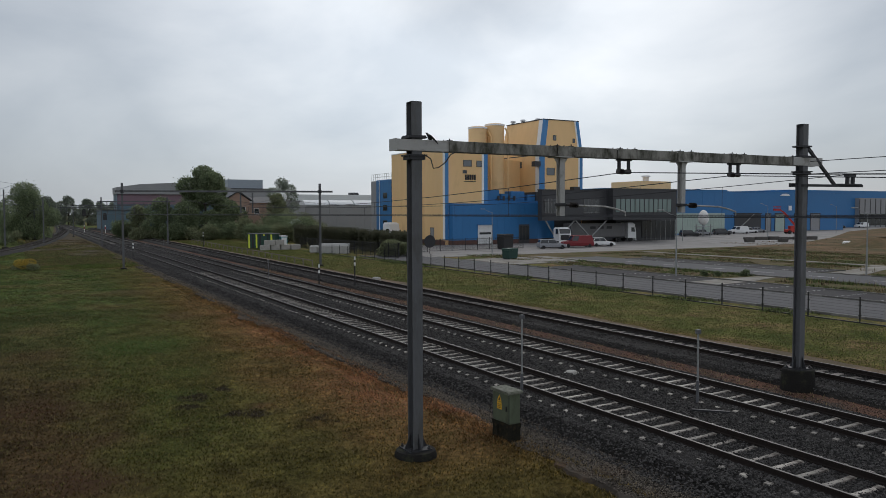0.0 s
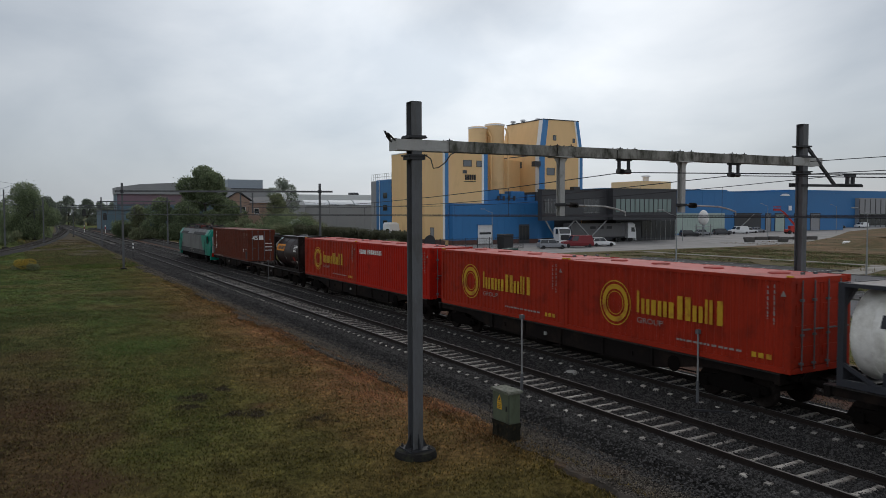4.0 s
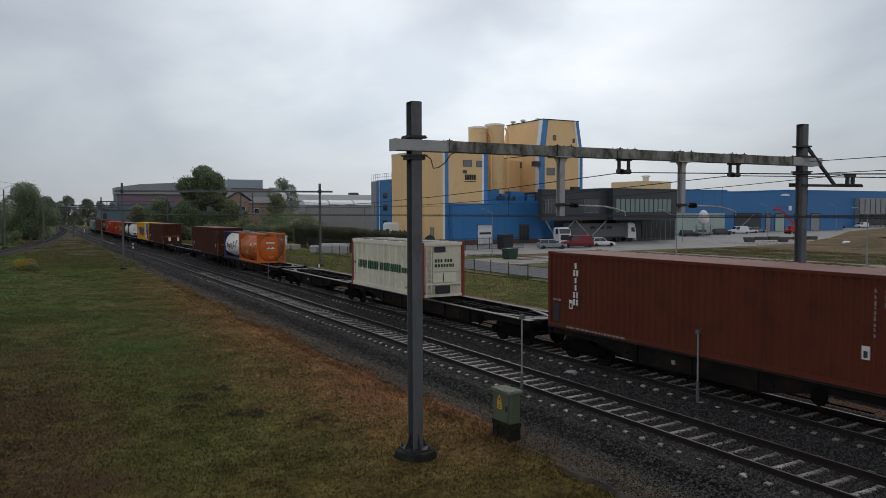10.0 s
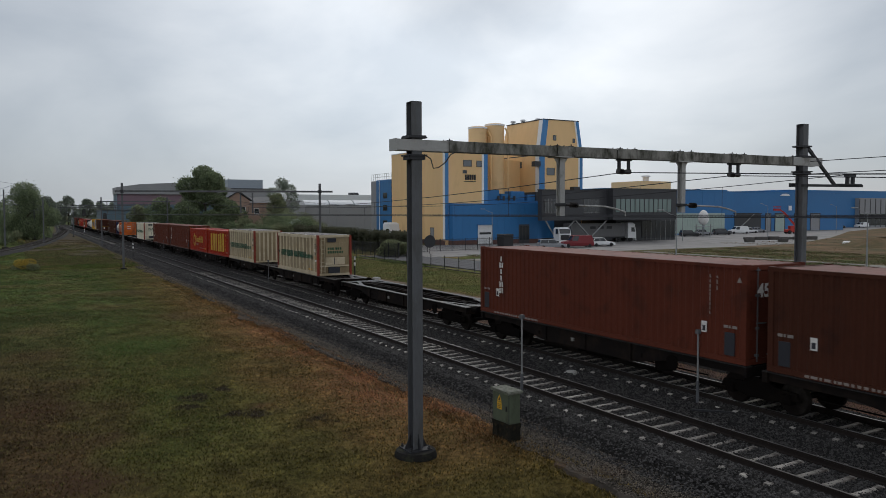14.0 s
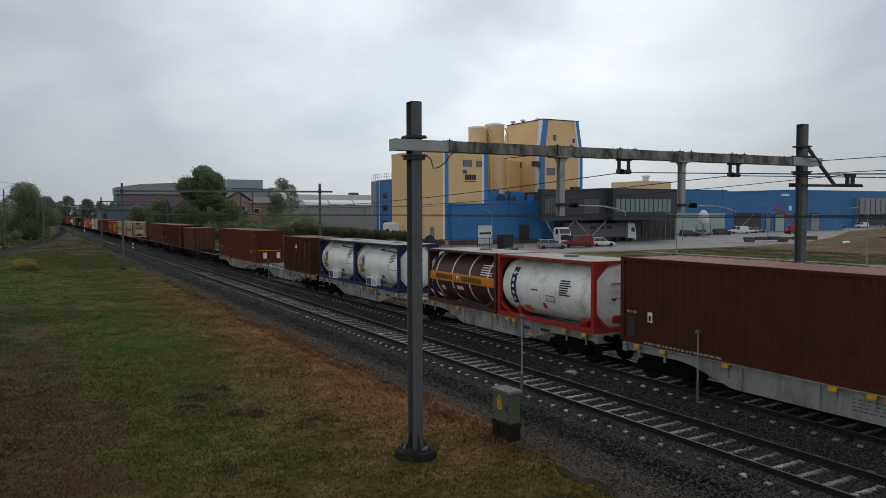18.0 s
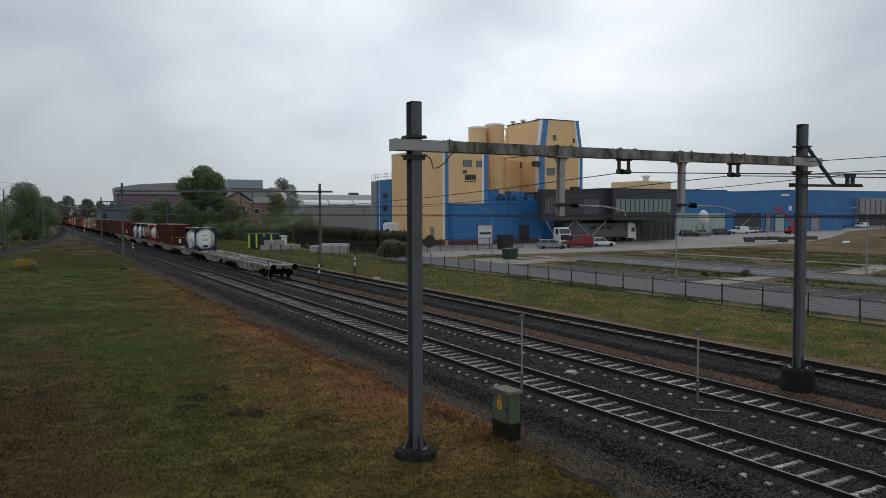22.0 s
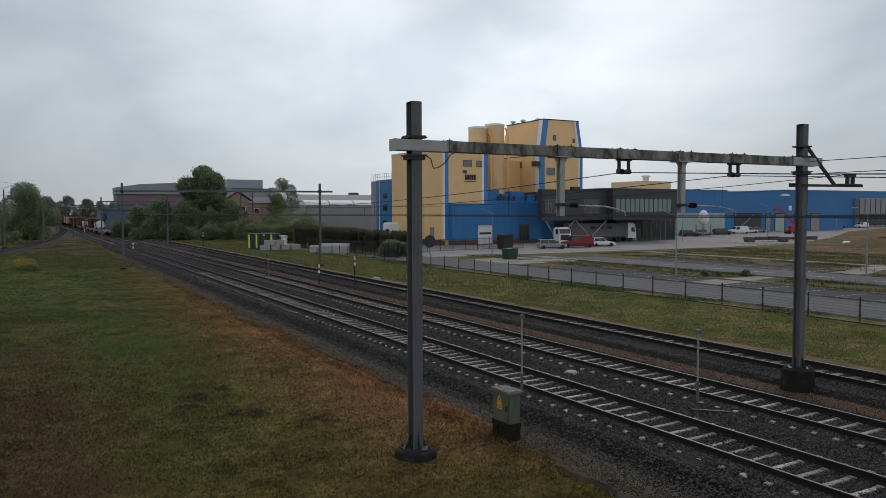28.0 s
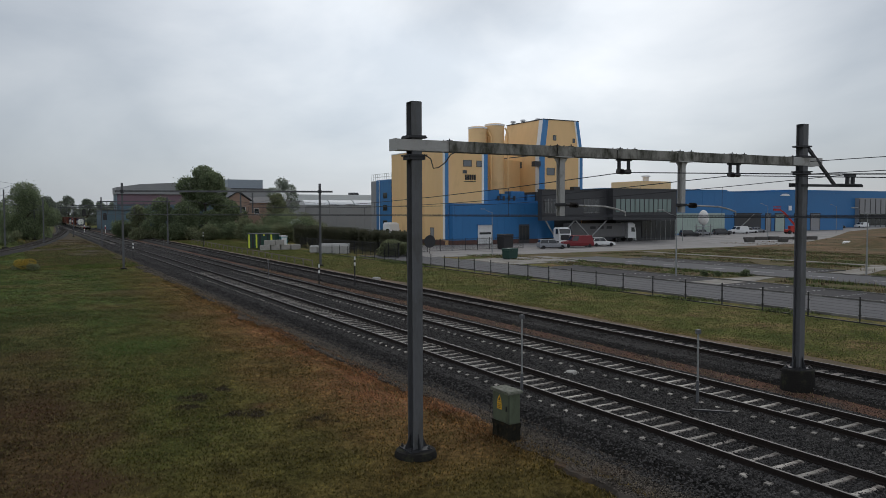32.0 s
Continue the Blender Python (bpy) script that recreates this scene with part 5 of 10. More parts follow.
        for q in (-2.66, -2.95):
            part("unit_panel", S().box(-W2 - 0.014, q - 0.2, 0.18, -W2 - 0.008, q, 0.48), palegrey_panel_m, c)
        part("pipe_loop", S().path([(-0.9, -3.7, 2.2), (-1.12, -3.72, 2.16), (-1.14, -4.4, 2.14), (-1.14, -5.95, 2.1), (-1.05, -5.98, 2.24)], 0.03), frame_grey_m, c, "dark pipe loop under the roof")
        part("thermometer", S().lathe([(0.13, -0.02), (0.13, 0.02), (0.10, 0.03)], "x", (-1.03, -3.75, 0.72), 16), frame_grey_m, c)
        part("side_box", S().slab(-W2 + 0.12, -4.6, 0.26, 0.2, 1.3, 0.16, 0.02), steel_grey_m, c)
    def shell_x(dz):
        return -math.sqrt(max(0.01, r * r - dz * dz))
    for off, (y0, y1, z0, z1, m_) in [(0.018, q) for q in marks] + [(0.024, q) for q in over]:
        s = S()
        n = 4
        rows = []
        for k in range(n + 1):
            z = z0 + (z1 - z0) * k / n
            x = shell_x(z - zc) - off
            rows.append([(x, -y0, z), (x, -y1, z)])
        s.loft(rows, caps=False, closed=False)
        part("marking", s, m_, c, "painted marking on the shell")
    if emblem:
        for a0, a1, m_ in ((-40, 70, navy_mid_m), (80, 190, peach_m), (200, 310, panel_orange_m)):
            s = S()
            n = 8
            for k in range(n):
                ring = []
                for a, q in ((a0 + (a1 - a0) * k / n, 0.42), (a0 + (a1 - a0) * (k + 1) / n, 0.42), (a0 + (a1 - a0) * (k + 1) / n + 25, 0.13), (a0 + (a1 - a0) * k / n + 25, 0.13)):
                    yy, zz = -0.98 - q * math.cos(radians(a)), 1.36 + q * math.sin(radians(a))
                    ring.append((shell_x(zz - zc) - 0.02, yy, zz))
                s.poly(ring)
            part("emblem", s, m_, c, "sweeping emblem in blue, orange and peach")
    return c


# ---- wagons


def bogie(parent, y, z=0.0):
    b = S()
    for sx in (-1, 1):
        b.prism([(y - 1.25, 0.45), (y - 1.15, 0.66), (y - 0.5, 0.70), (y - 0.35, 0.86), (y + 0.35, 0.86), (y + 0.5, 0.70), (y + 1.15, 0.66), (y + 1.25, 0.45), (y + 0.75, 0.42), (y + 0.4, 0.32), (y - 0.4, 0.32), (y - 0.75, 0.42)], "x", sx * 1.0 - 0.05, sx * 1.0 + 0.05)
        for w in (-0.9, 0.9):
            b.box(sx * 1.0 - 0.12, y + w - 0.13, 0.34, sx * 1.0 + 0.12, y + w + 0.13, 0.60)
    b.box(-1.0, y - 0.25, 0.42, 1.0, y + 0.25, 0.80)
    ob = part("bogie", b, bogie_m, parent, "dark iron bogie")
    for w in (-0.9, 0.9):
        s = S()
        for sx in (-0.75, 0.75):
            s.lathe([(0.12, sx - 0.06), (0.42, sx - 0.05), (0.46, sx - 0.06 * (1 if sx > 0 else -1)), (0.46, sx + 0.065), (0.12, sx + 0.06)], "x", (0, y + w, 0.46), 24)
        s.tube((-0.75, y + w, 0.46), (0.75, y + w, 0.46), 0.08, n=10)
        part("wheelset", s, wheel_m, ob, "steel wheelset")


def wagon(s0, s1, material, belly=0.50, grey=False, joints=(), label="grimy dark container flat wagon"):
    """A container flat wagon from s0 to s1 behind the nose, with shared bogies at the joints."""
    w = thing("flat_wagon", label, "railway wagon", group="freight train")
    cuts = [s0, *joints, s1]
    top = DECK - 0.02
    for k, (a, b) in enumerate(zip(cuts, cuts[1:])):
        e0 = 0.62 if k == 0 else 0.25
        e1 = 0.62 if k == len(cuts) - 2 else 0.25
        y0, y1 = -(b - s0) + e1, -(a - s0) - e0          # rear, front
        L_ = y1 - y0
        for sx in (-1, 1):
            prof = [(y0, top - 0.26), (y0 + 2.4, top - 0.26), (y0 + 2.9, top - 0.32), (y0 + 4.3, top - belly - 0.10), (y0 + 4.6, top - belly - 0.12), (y1 - 4.6, top - belly - 0.12), (y1 - 4.3, top - belly - 0.10), (y1 - 2.9, top - 0.32), (y1 - 2.4, top - 0.26), (y1, top - 0.26), (y1, top), (y0, top)]
            part("side_sill", S().prism(prof, "x", sx * 1.12 - 0.02, sx * 1.12 + 0.02), material, w, "deep fish-bellied side sill")
            part("top_flange", S().box(sx * 1.10 - 0.13, y0, top - 0.03, sx * 1.10 + 0.13, y1, top + 0.003), material if grey else wagon_top_m, w, "worn top flange")
        for y in (y0 + 0.08, y1 - 0.08):
            part("headstock", S().box(-1.22, y - 0.08, top - 0.3, 1.22, y + 0.08, top + 0.002), material, w)
        n = max(4, round(L_ / 2.2))
        for j in range(1, n):
            y = y0 + L_ * j / n
            part("crossbar", S().box(-1.05, y - 0.07, top - 0.16, 1.05, y + 0.07, top - 0.01), material, w)
        part("centre_sill", S().box(-0.22, y0, top - 0.3, -0.12, y1, top - 0.02).box(0.12, y0, top - 0.3, 0.22, y1, top - 0.02), material, w)
        for j in (0, 1):
            ya, yb = (y0 + 0.2, y0 + 3.0) if j == 0 else (y1 - 0.2, y1 - 3.0)
            part("diagonal_brace", S().bar((-1.05, yb, top - 0.03), (-0.2, ya, top - 0.03), 0.2, 0.05).bar((1.05, yb, top - 0.03), (0.2, ya, top - 0.03), 0.2, 0.05), material if grey else wagon_top_m, w)
            ye, yi = (y0, y0 + 0.95) if j == 0 else (y1, y1 - 0.95)
            a_, b_ = sorted((ye, yi))
            part("end_plate", S().box(-1.1, a_ + 0.3, top - 0.025, 1.1, b_ - 0.3, top + 0.001).box(-1.1, b_ - 0.14, top - 0.025, 1.1, b_, top + 0.001).box(-1.1, a_, top - 0.025, 1.1, a_ + 0.14, top + 0.001).box(-0.5, a_ + 0.14, top - 0.025, -0.3, a_ + 0.3, top + 0.001).box(0.3, a_ + 0.14, top - 0.025, 0.5, a_ + 0.3, top + 0.001), material if grey else wagon_top_m, w, "pierced deck plate over the bogie")
        for j in range(1, n):
            y = y0 + L_ * j / n
            for sx in (-1, 1):
                if y0 + 3.4 < y < y1 - 3.4:
                    part("sill_stiffener", S().box(sx * 1.17 - 0.035, y - 0.04, top - belly - 0.10, sx * 1.17 + 0.035, y + 0.04, top - 0.03), material, w)
        if grey:
            for f in (0.05, 0.13, 0.37, 0.40, 0.47, 0.70, 0.87, 0.95):
                y = y0 + L_ * f
                part("tag", S().prism([(-1.22, top - 0.01), (-1.29, top - 0.03), (-1.31, top - 0.13), (-1.25, top - 0.14)], "y", y - 0.11, y + 0.11), lock_m, w, "worn yellow container lock")
                part("lock_stem", S().box(-1.19, y - 0.03, top - 0.42, -1.14, y + 0.03, top - 0.1), material, w)
            for k in range(4):
                line_print(w, y0 + L_ * 0.44, y0 + L_ * 0.44 - 0.9, top - 0.25 - 0.09 * k, 0.035, steel_grey_m, -1.144, k + int(a))
                line_print(w, y0 + L_ * 0.36, y0 + L_ * 0.36 - 0.7, top - 0.38 - 0.08 * k, 0.03, steel_grey_m, -1.144, k + int(b))
            part("load_panel", S().box(-1.15, y0 + L_ * 0.30, top - 0.34, -1.142, y0 + L_ * 0.30 + 0.5, top - 0.22), black_m, w, "small dark load panel")
            part("warning_mark", S().poly([(-1.145, y0 + L_ * 0.31, top - 0.56), (-1.145, y0 + L_ * 0.31 - 0.3, top - 0.56), (-1.145, y0 + L_ * 0.31 - 0.15, top - 0.36)]), lock_m, w)
            part("brand_mark", S().poly([(-1.145, y0 + L_ * 0.25, top - 0.3), (-1.145, y0 + L_ * 0.25 - 0.6, top - 0.3), (-1.145, y0 + L_ * 0.25 - 0.6, top - 0.18), (-1.145, y0 + L_ * 0.25, top - 0.18)]), frame_grey_m, w)
        else:
            for f in (0.3, 0.55, 0.7):
                y = y0 + L_ * f
                part("side_fitting", S().box(-1.20, y - 0.06, top - 0.40, -1.13, y + 0.06, top - 0.28), wagon_grey_m if f == 0.55 else wagon_dark_m, w)
            rb = random.Random(int(a * 10))
            for f in (0.24, 0.34, 0.42, 0.58, 0.66, 0.76):
                y = y0 + L_ * (f + rb.uniform(-0.03, 0.03))
                h_ = rb.uniform(0.2, 0.5)
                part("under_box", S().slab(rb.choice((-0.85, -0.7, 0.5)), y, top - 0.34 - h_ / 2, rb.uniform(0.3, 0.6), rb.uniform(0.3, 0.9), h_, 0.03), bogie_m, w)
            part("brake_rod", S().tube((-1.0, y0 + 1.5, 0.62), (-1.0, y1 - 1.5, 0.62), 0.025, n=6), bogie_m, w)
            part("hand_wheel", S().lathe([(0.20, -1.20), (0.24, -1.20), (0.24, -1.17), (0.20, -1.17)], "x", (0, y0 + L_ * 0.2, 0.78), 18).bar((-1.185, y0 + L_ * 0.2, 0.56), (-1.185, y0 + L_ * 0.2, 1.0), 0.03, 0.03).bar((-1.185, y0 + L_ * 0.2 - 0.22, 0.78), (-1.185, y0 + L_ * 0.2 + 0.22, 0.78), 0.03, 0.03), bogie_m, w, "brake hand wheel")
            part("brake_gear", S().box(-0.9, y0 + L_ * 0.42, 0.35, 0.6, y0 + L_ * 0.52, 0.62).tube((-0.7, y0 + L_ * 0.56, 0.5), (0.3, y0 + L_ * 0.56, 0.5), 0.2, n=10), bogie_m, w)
    bogie(w, -2.35)
    for j in joints:
        bogie(w, -(j - s0))
    bogie(w, -(s1 - s0) + 2.35)
    for y, sg in ((-0.62, 1), (-(s1 - s0) + 0.62, -1)):
        for sx in (-0.875, 0.875):
            part("buffer", S().tube((sx, y, 1.02), (sx, y + sg * 0.36, 1.02), 0.10, n=12).tube((sx, y + sg * 0.36, 1.02), (sx, y + sg * 0.58, 1.02), 0.07, n=10).lathe([(0.05, y + sg * 0.56), (0.23, y + sg * 0.57), (0.23, y + sg * 0.6), (0.05, y + sg * 0.61)], "y", (sx, 0, 1.02), 18), bogie_m, w, "round buffer")
        part("coupling", S().bar((0, y, 0.98), (0, y + sg * 0.5, 0.9), 0.08, 0.12), bogie_m, w)
    return ride(w, s0, 0.0)


dark_wagons = [(18.95, 48.0, (33.6,)), (48.0, 67.4, ()), (67.4, 87.2, ()), (87.2, 106.8, ()), (106.8, 136.3, (121.5,)), (136.3, 171.1, (155.3,)), (171.1, 190.7, ()), (190.7, 224.5, (205.2,)), (224.5, 253.8, (239.2,)), (253.8, 272.9, ()), (272.9, 302.3, (286.0,)), (302.3, 318.7, ()), (318.7, 348.2, (333.3,)), (348.2, 367.7, ())]
for a, b, j in dark_wagons:
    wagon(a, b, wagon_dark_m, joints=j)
for a, b, j in [(367.7, 397.2, (382.5,)), (397.2, 426.5, (412.0,)), (426.5, 456.0, (441.4,)), (456.0, 485.2, (470.6,))]:
    wagon(a, b, wagon_grey_m, 0.60, True, j, "light grey articulated container wagon with yellow locks")


# ---- loads
def triton(wall, label):
    c = container(13.716, wall, label, roof=brownroof_m)
    for k in range(6):
        z = 2.19 - 0.26 * k
        bar_pair(c, -1.48, 0.27, z, 0.21, 0.055, white_letter_m) if k not in (0, 2, 3) else part("lettering", S().poly([(-1.224, -1.56, z), (-1.224, -1.66, z), (-1.224, -1.66, z + 0.2), (-1.224, -1.56, z + 0.2)]), white_letter_m, c, "white upright lettering shown as plain bars")
    return c


def size_mark(c, L_=13.716):
    part("size_mark", digits("45", 0.52, white_letter_m, 0.012), white_letter_m, c, "large white size number", m=Matrix.Translation((-0.82, -L_ - 0.03, 1.86)) @ Matrix(((1, 0, 0, 0), (0, 0, -1, 0), (0, 1, 0, 0), (0, 0, 0, 1))))
    part("size_panel", S().box(-0.2, -L_ - 0.012, 1.86, 0.18, -L_ - 0.004, 2.24), white_letter_m, c)
    for z in (0.9, 1.2, 1.5):
        part("small_print", S().box(0.35, -L_ - 0.012, z, 0.95, -L_ - 0.004, z + 0.07), white_letter_m, c)


c = triton(tritonbrown_m, "red-brown 45-foot container with white upright lettering")
size_mark(c)
ride(c, 19.24, DECK)
for s_, w_ in ((225.1, tritonbrown_m), (239.7, tritonbrown_m), (319.3, tritonbrown_m)):
    c = triton(w_, "red-brown corrugated 45-foot container with white lettering")
    if s_ != 225.1:
        size_mark(c)
    ride(c, s_, DECK)
for s_, w_ in ((121.86, darkbrown_m), (156.5, darkbrown_m), (333.7, darkbrown_m), (368.3, tritonbrown_m), (427.0, darkbrown_m)):
    c = container(13.716, w_, "dark brown corrugated 45-foot container", roof=brownroof_m, doors_rear=False)
    for x_ in (-0.55, 0.6):
        part("end_sticker", S().box(x_, -13.722, 0.35, x_ + 0.3, -13.70, 0.85), white_letter_m, c, "white sticker on the end wall")
    part("stripe", S().box(-1.0, -13.722, 1.0, 1.0, -13.716, 1.06), yellow_letter_m, c, "thin worn yellow stripe")
    ride(c, s_, DECK)
for s_, dr in ((349.1, True), (390.05, False)):
    c = container(6.058, brown_m if dr else darkbrown_m, "short brown 20-foot container", roof=brownroof_m, doors_rear=dr, h=2.52)
    if not dr:
        for y in (-3.0,):
            part("hazard_mark", S().loft([[(-1.224, y - 0.26, 1.75), (-1.224, y, 2.0), (-1.224, y + 0.26, 1.75), (-1.224, y, 1.7)], [(-1.22, y - 0.26, 1.75), (-1.22, y, 2.0), (-1.22, y + 0.26, 1.75), (-1.22, y, 1.7)]]), white_letter_m, c)
            part("hazard_mark", S().loft([[(-1.224, y - 0.22, 1.7), (-1.224, y, 1.45), (-1.224, y + 0.22, 1.7)], [(-1.22, y - 0.22, 1.7), (-1.22, y, 1.45), (-1.22, y + 0.22, 1.7)]]), red_m, c)
    ride(c, s_, DECK)


def ring_mark(c, y, z, r, material):
    for a, b in ((r * 0.92, r * 0.68), (r * 1.10, r * 1.04), (r * 0.58, r * 0.54)):
        s = S()
        n = 28
        for k in range(n):
            t0, t1 = k * math.tau / n, (k + 1) * math.tau / n
            s.poly([(-1.224, y + a * math.cos(t0), z + a * math.sin(t0)), (-1.224, y + a * math.cos(t1), z + a * math.sin(t1)), (-1.224, y + b * math.cos(t1), z + b * math.sin(t1)), (-1.224, y + b * math.cos(t0), z + b * math.sin(t0))])
        part("emblem", s, material, c, "yellow ring emblem")


navy_mid_m = paint("mid_blue_marking", (0.03, 0.09, 0.30), dirt_amount=0.1)
peach_m = paint("peach_marking", (0.62, 0.40, 0.26), dirt_amount=0.1)
RED_L = 9.28


def bulk_red(big=False):
    c = container(RED_L, orangered_m, "orange-red corrugated bulk container with worn yellow markings", roof=redroof_m, h=HB)
    if not big:
        ring_mark(c, -2.68, 1.20, 0.68, yellow_letter_m)
        shapes(c, -3.70, 1.00, 0.70, (0.11,), 0.1, 0.1, yellow_letter_m)
        shapes(c, -3.90, 0.98, 0.48, (0.36, 0.20, 0.38, 0.2), 0.08, 0.1, yellow_letter_m)
        shapes(c, -5.42, 0.98, 0.70, (0.52,), 0.1, 0.12, yellow_letter_m)
        shapes(c, -6.02, 0.98, 0.48, (0.38,), 0.1, 0.1, yellow_letter_m)
        shapes(c, -6.48, 0.98, 0.70, (0.1, 0.12, -0.04, 0.2), 0.06, 0.1, yellow_letter_m)
        wall_text(c, "GROUP", -3.72, 0.68, 1.12, 0.17, dusty_letter_m)
        line_print(c, -5.4, -7.75, 0.36, 0.06, dusty_letter_m, seed=4)
        line_print(c, -8.1, -8.6, 0.3, 0.14, yellow_letter_m, seed=5)
    else:
        bar_pair(c, -1.45, 2.0, 0.40, 1.74, 0.58, yellow_letter_m, label="very large worn yellow lettering shown as plain bars")
        bar_pair(c, -3.66, 1.82, 0.38, 1.76, 0.56, yellow_letter_m, label="very large worn yellow lettering shown as plain bars")
        bar_pair(c, -5.68, 1.75, 0.42, 1.80, 0.56, yellow_letter_m, label="very large worn yellow lettering shown as plain bars")
        for k, ch in enumerate("BULK"):
            wall_text(c, ch, -7.86, 1.90 - 0.46 * k, 0.34, 0.31, yellow_letter_m)
        line_print(c, -8.35, -8.8, 0.34, 0.08, dusty_letter_m, seed=6)
        for q in (-0.62, -0.18, 0.24):
            part("lettering", S().box(q, -RED_L - 0.02, 1.62, q + 0.28, -RED_L - 0.012, 1.98), dusty_letter_m, c, "worn lettering shown as plain bars")
    for y in (-1.4, -3.4, -5.6, -7.9):
        part("loading_hatch", S().lathe([(0.30, 0.0), (0.30, 0.05), (0.25, 0.08)], "z", (0.1, y, HB - 0.04), 18), redroof_m, c, "round roof hatch")
    for y in (-0.1, -RED_L + 0.1):
        part("lifting_lug", S().slab(-1.15, y, HB + 0.01, 0.1, 0.16, 0.07, 0.01), yellow_letter_m, c, "worn yellow lifting lug")
    return c


for s_ in (48.5, 68.3, 77.6, 254.25):
    ride(bulk_red(), s_, DECK)
ride(bulk_red(True), 264.1, DECK)
c = container(RED_L, red_m, "bright red corrugated bulk container with white lettering", roof=redroof_m, h=HB)
shapes(c, -0.56, 1.83, 0.25, (0.3, 0.26, 0.3), 0.045, 0.075, white_letter_m)
shapes(c, -1.72, 1.85, 0.25, (0.3, 0.27, 0.26, 0.24, 0.26, 0.26, 0.2), 0.02, 0.075, white_letter_m)
line_print(c, -1.45, -3.6, 1.74, 0.05, red_m, seed=9)
line_print(c, -7.5, -7.9, 0.35, 0.15, yellow_letter_m, seed=8)
for y in (-1.4, -3.4, -5.6, -7.9):
    part("loading_hatch", S().lathe([(0.30, 0.0), (0.30, 0.05), (0.25, 0.08)], "z", (0.1, y, HB - 0.04), 18), redroof_m, c, "round roof hatch")
ride(c, 57.82, DECK)

c = container(13.716, yellowc_m, "yellow and navy 45-foot container with white chevrons", roof=yellowc_m, marks=False)


def sweep(z, mid, top, low):
    """Where a swept band stands along the wall at height z."""
    f = (z - 1.7) / 0.95 if z > 1.7 else (1.7 - z) / 1.55
    return mid + ((top - mid) if z > 1.7 else (low - mid)) * f ** 1.35


def chevron(mid, top, low, w_, material, x, label):
    rows = []
    for k in range(15):
        z = 0.15 + (HC - 0.26) * k / 14
        y = -sweep(z, mid, top, low)
        rows.append([(x, y, z), (x, y - w_ if w_ else -13.56, z)])
    part("chevron", S().loft(rows, caps=False, closed=False), material, c, label)


chevron(9.36, 9.62, 10.42, 0.56, white_letter_m, -1.224, "white sweeping chevron")
chevron(10.22, 10.78, 11.95, 0.52, white_letter_m, -1.224, "white sweeping chevron")
chevron(10.66, 11.34, 12.45, 0.0, navy_m, -1.2225, "navy blue painted field")
shapes(c, -1.5, 1.22, 0.72, (0.95, 0.92, 0.9, 0.85, 0.9, 0.8, 0.13, 0.85), 0.115, 0.13, navy_m)
shapes(c, -3.9, 0.74, 0.46, (0.58, 0.55, 0.52, 0.66, 0.62, 0.6, 0.58), 0.09, 0.10, navy_m)
wall_text(c, "CONNECTED BY", -10.75, 1.73, 1.85, 0.13, white_letter_m, -1.2245)
line_print(c, -11.5, -12.7, 2.27, 0.1, white_letter_m, -1.2245, 3)
line_print(c, -12.0, -12.6, 2.1, 0.07, white_letter_m, -1.2245, 4)
for k in range(2):
    y = -1.5 - 0.22 * k
    part("arrow_mark", S().poly([(-1.2255, y, 1.66), (-1.2255, y - 0.14, 1.7), (-1.2255, y - 0.5, 1.3), (-1.2255, y - 0.34, 1.3)]), white_letter_m, c, "small white arrow head")
    part("arrow_mark", S().poly([(-1.2255, y - 0.34, 1.3), (-1.2255, y - 0.5, 1.3), (-1.2255, y - 0.3, 0.98), (-1.2255, y - 0.16, 0.98)]), white_letter_m, c)
part("data_plate", S().poly([(-1.2245, -1.1, 0.66), (-1.2245, -1.38, 0.66), (-1.2245, -1.38, 0.9), (-1.2245, -1.1, 0.9)]), white_letter_m, c)
part("height_mark", S().poly([(-1.2245, -13.2, 2.15), (-1.2245, -13.46, 2.15), (-1.2245, -13.33, 2.38)]), yellow_letter_m, c, "yellow triangular height mark")
# pocket shade as a dark plate here too
part("lashing_recess", S().box(-1.2235, -13.3, 0.18, -1.19, -13.0, 0.7), frame_grey_m, c, "flat dark plate for the shade in a lashing pocket")
ride(c, 107.4, DECK)

ride(ribbed_container(9.125, cream_m, brick_red_m, "cream ribbed bulk container with brick red corner posts", False), 205.65, DECK)
ride(ribbed_container(9.125, cream_dirty_m, brick_red_m, "soiled cream ribbed bulk container with green lettering", True), 273.5, DECK)
ride(ribbed_container(9.125, cream_dirty_m, brick_red_m, "soiled cream ribbed bulk container with a sign on its end", False), 289.45, DECK)

W, K, GR = white_letter_m, frame_grey_m, steel_grey_m


def lines_of(y0, y1, z, n, m_, dz=0.1, h_=0.05):
    """Rows of small print on a tank shell."""
    rng = random.Random(int(y0 * 100 + z * 10))
    return tuple((y0, y0 + (y1 - y0) * rng.uniform(0.5, 1.0), z - dz * k, z - dz * k + h_, m_) for k in range(n))


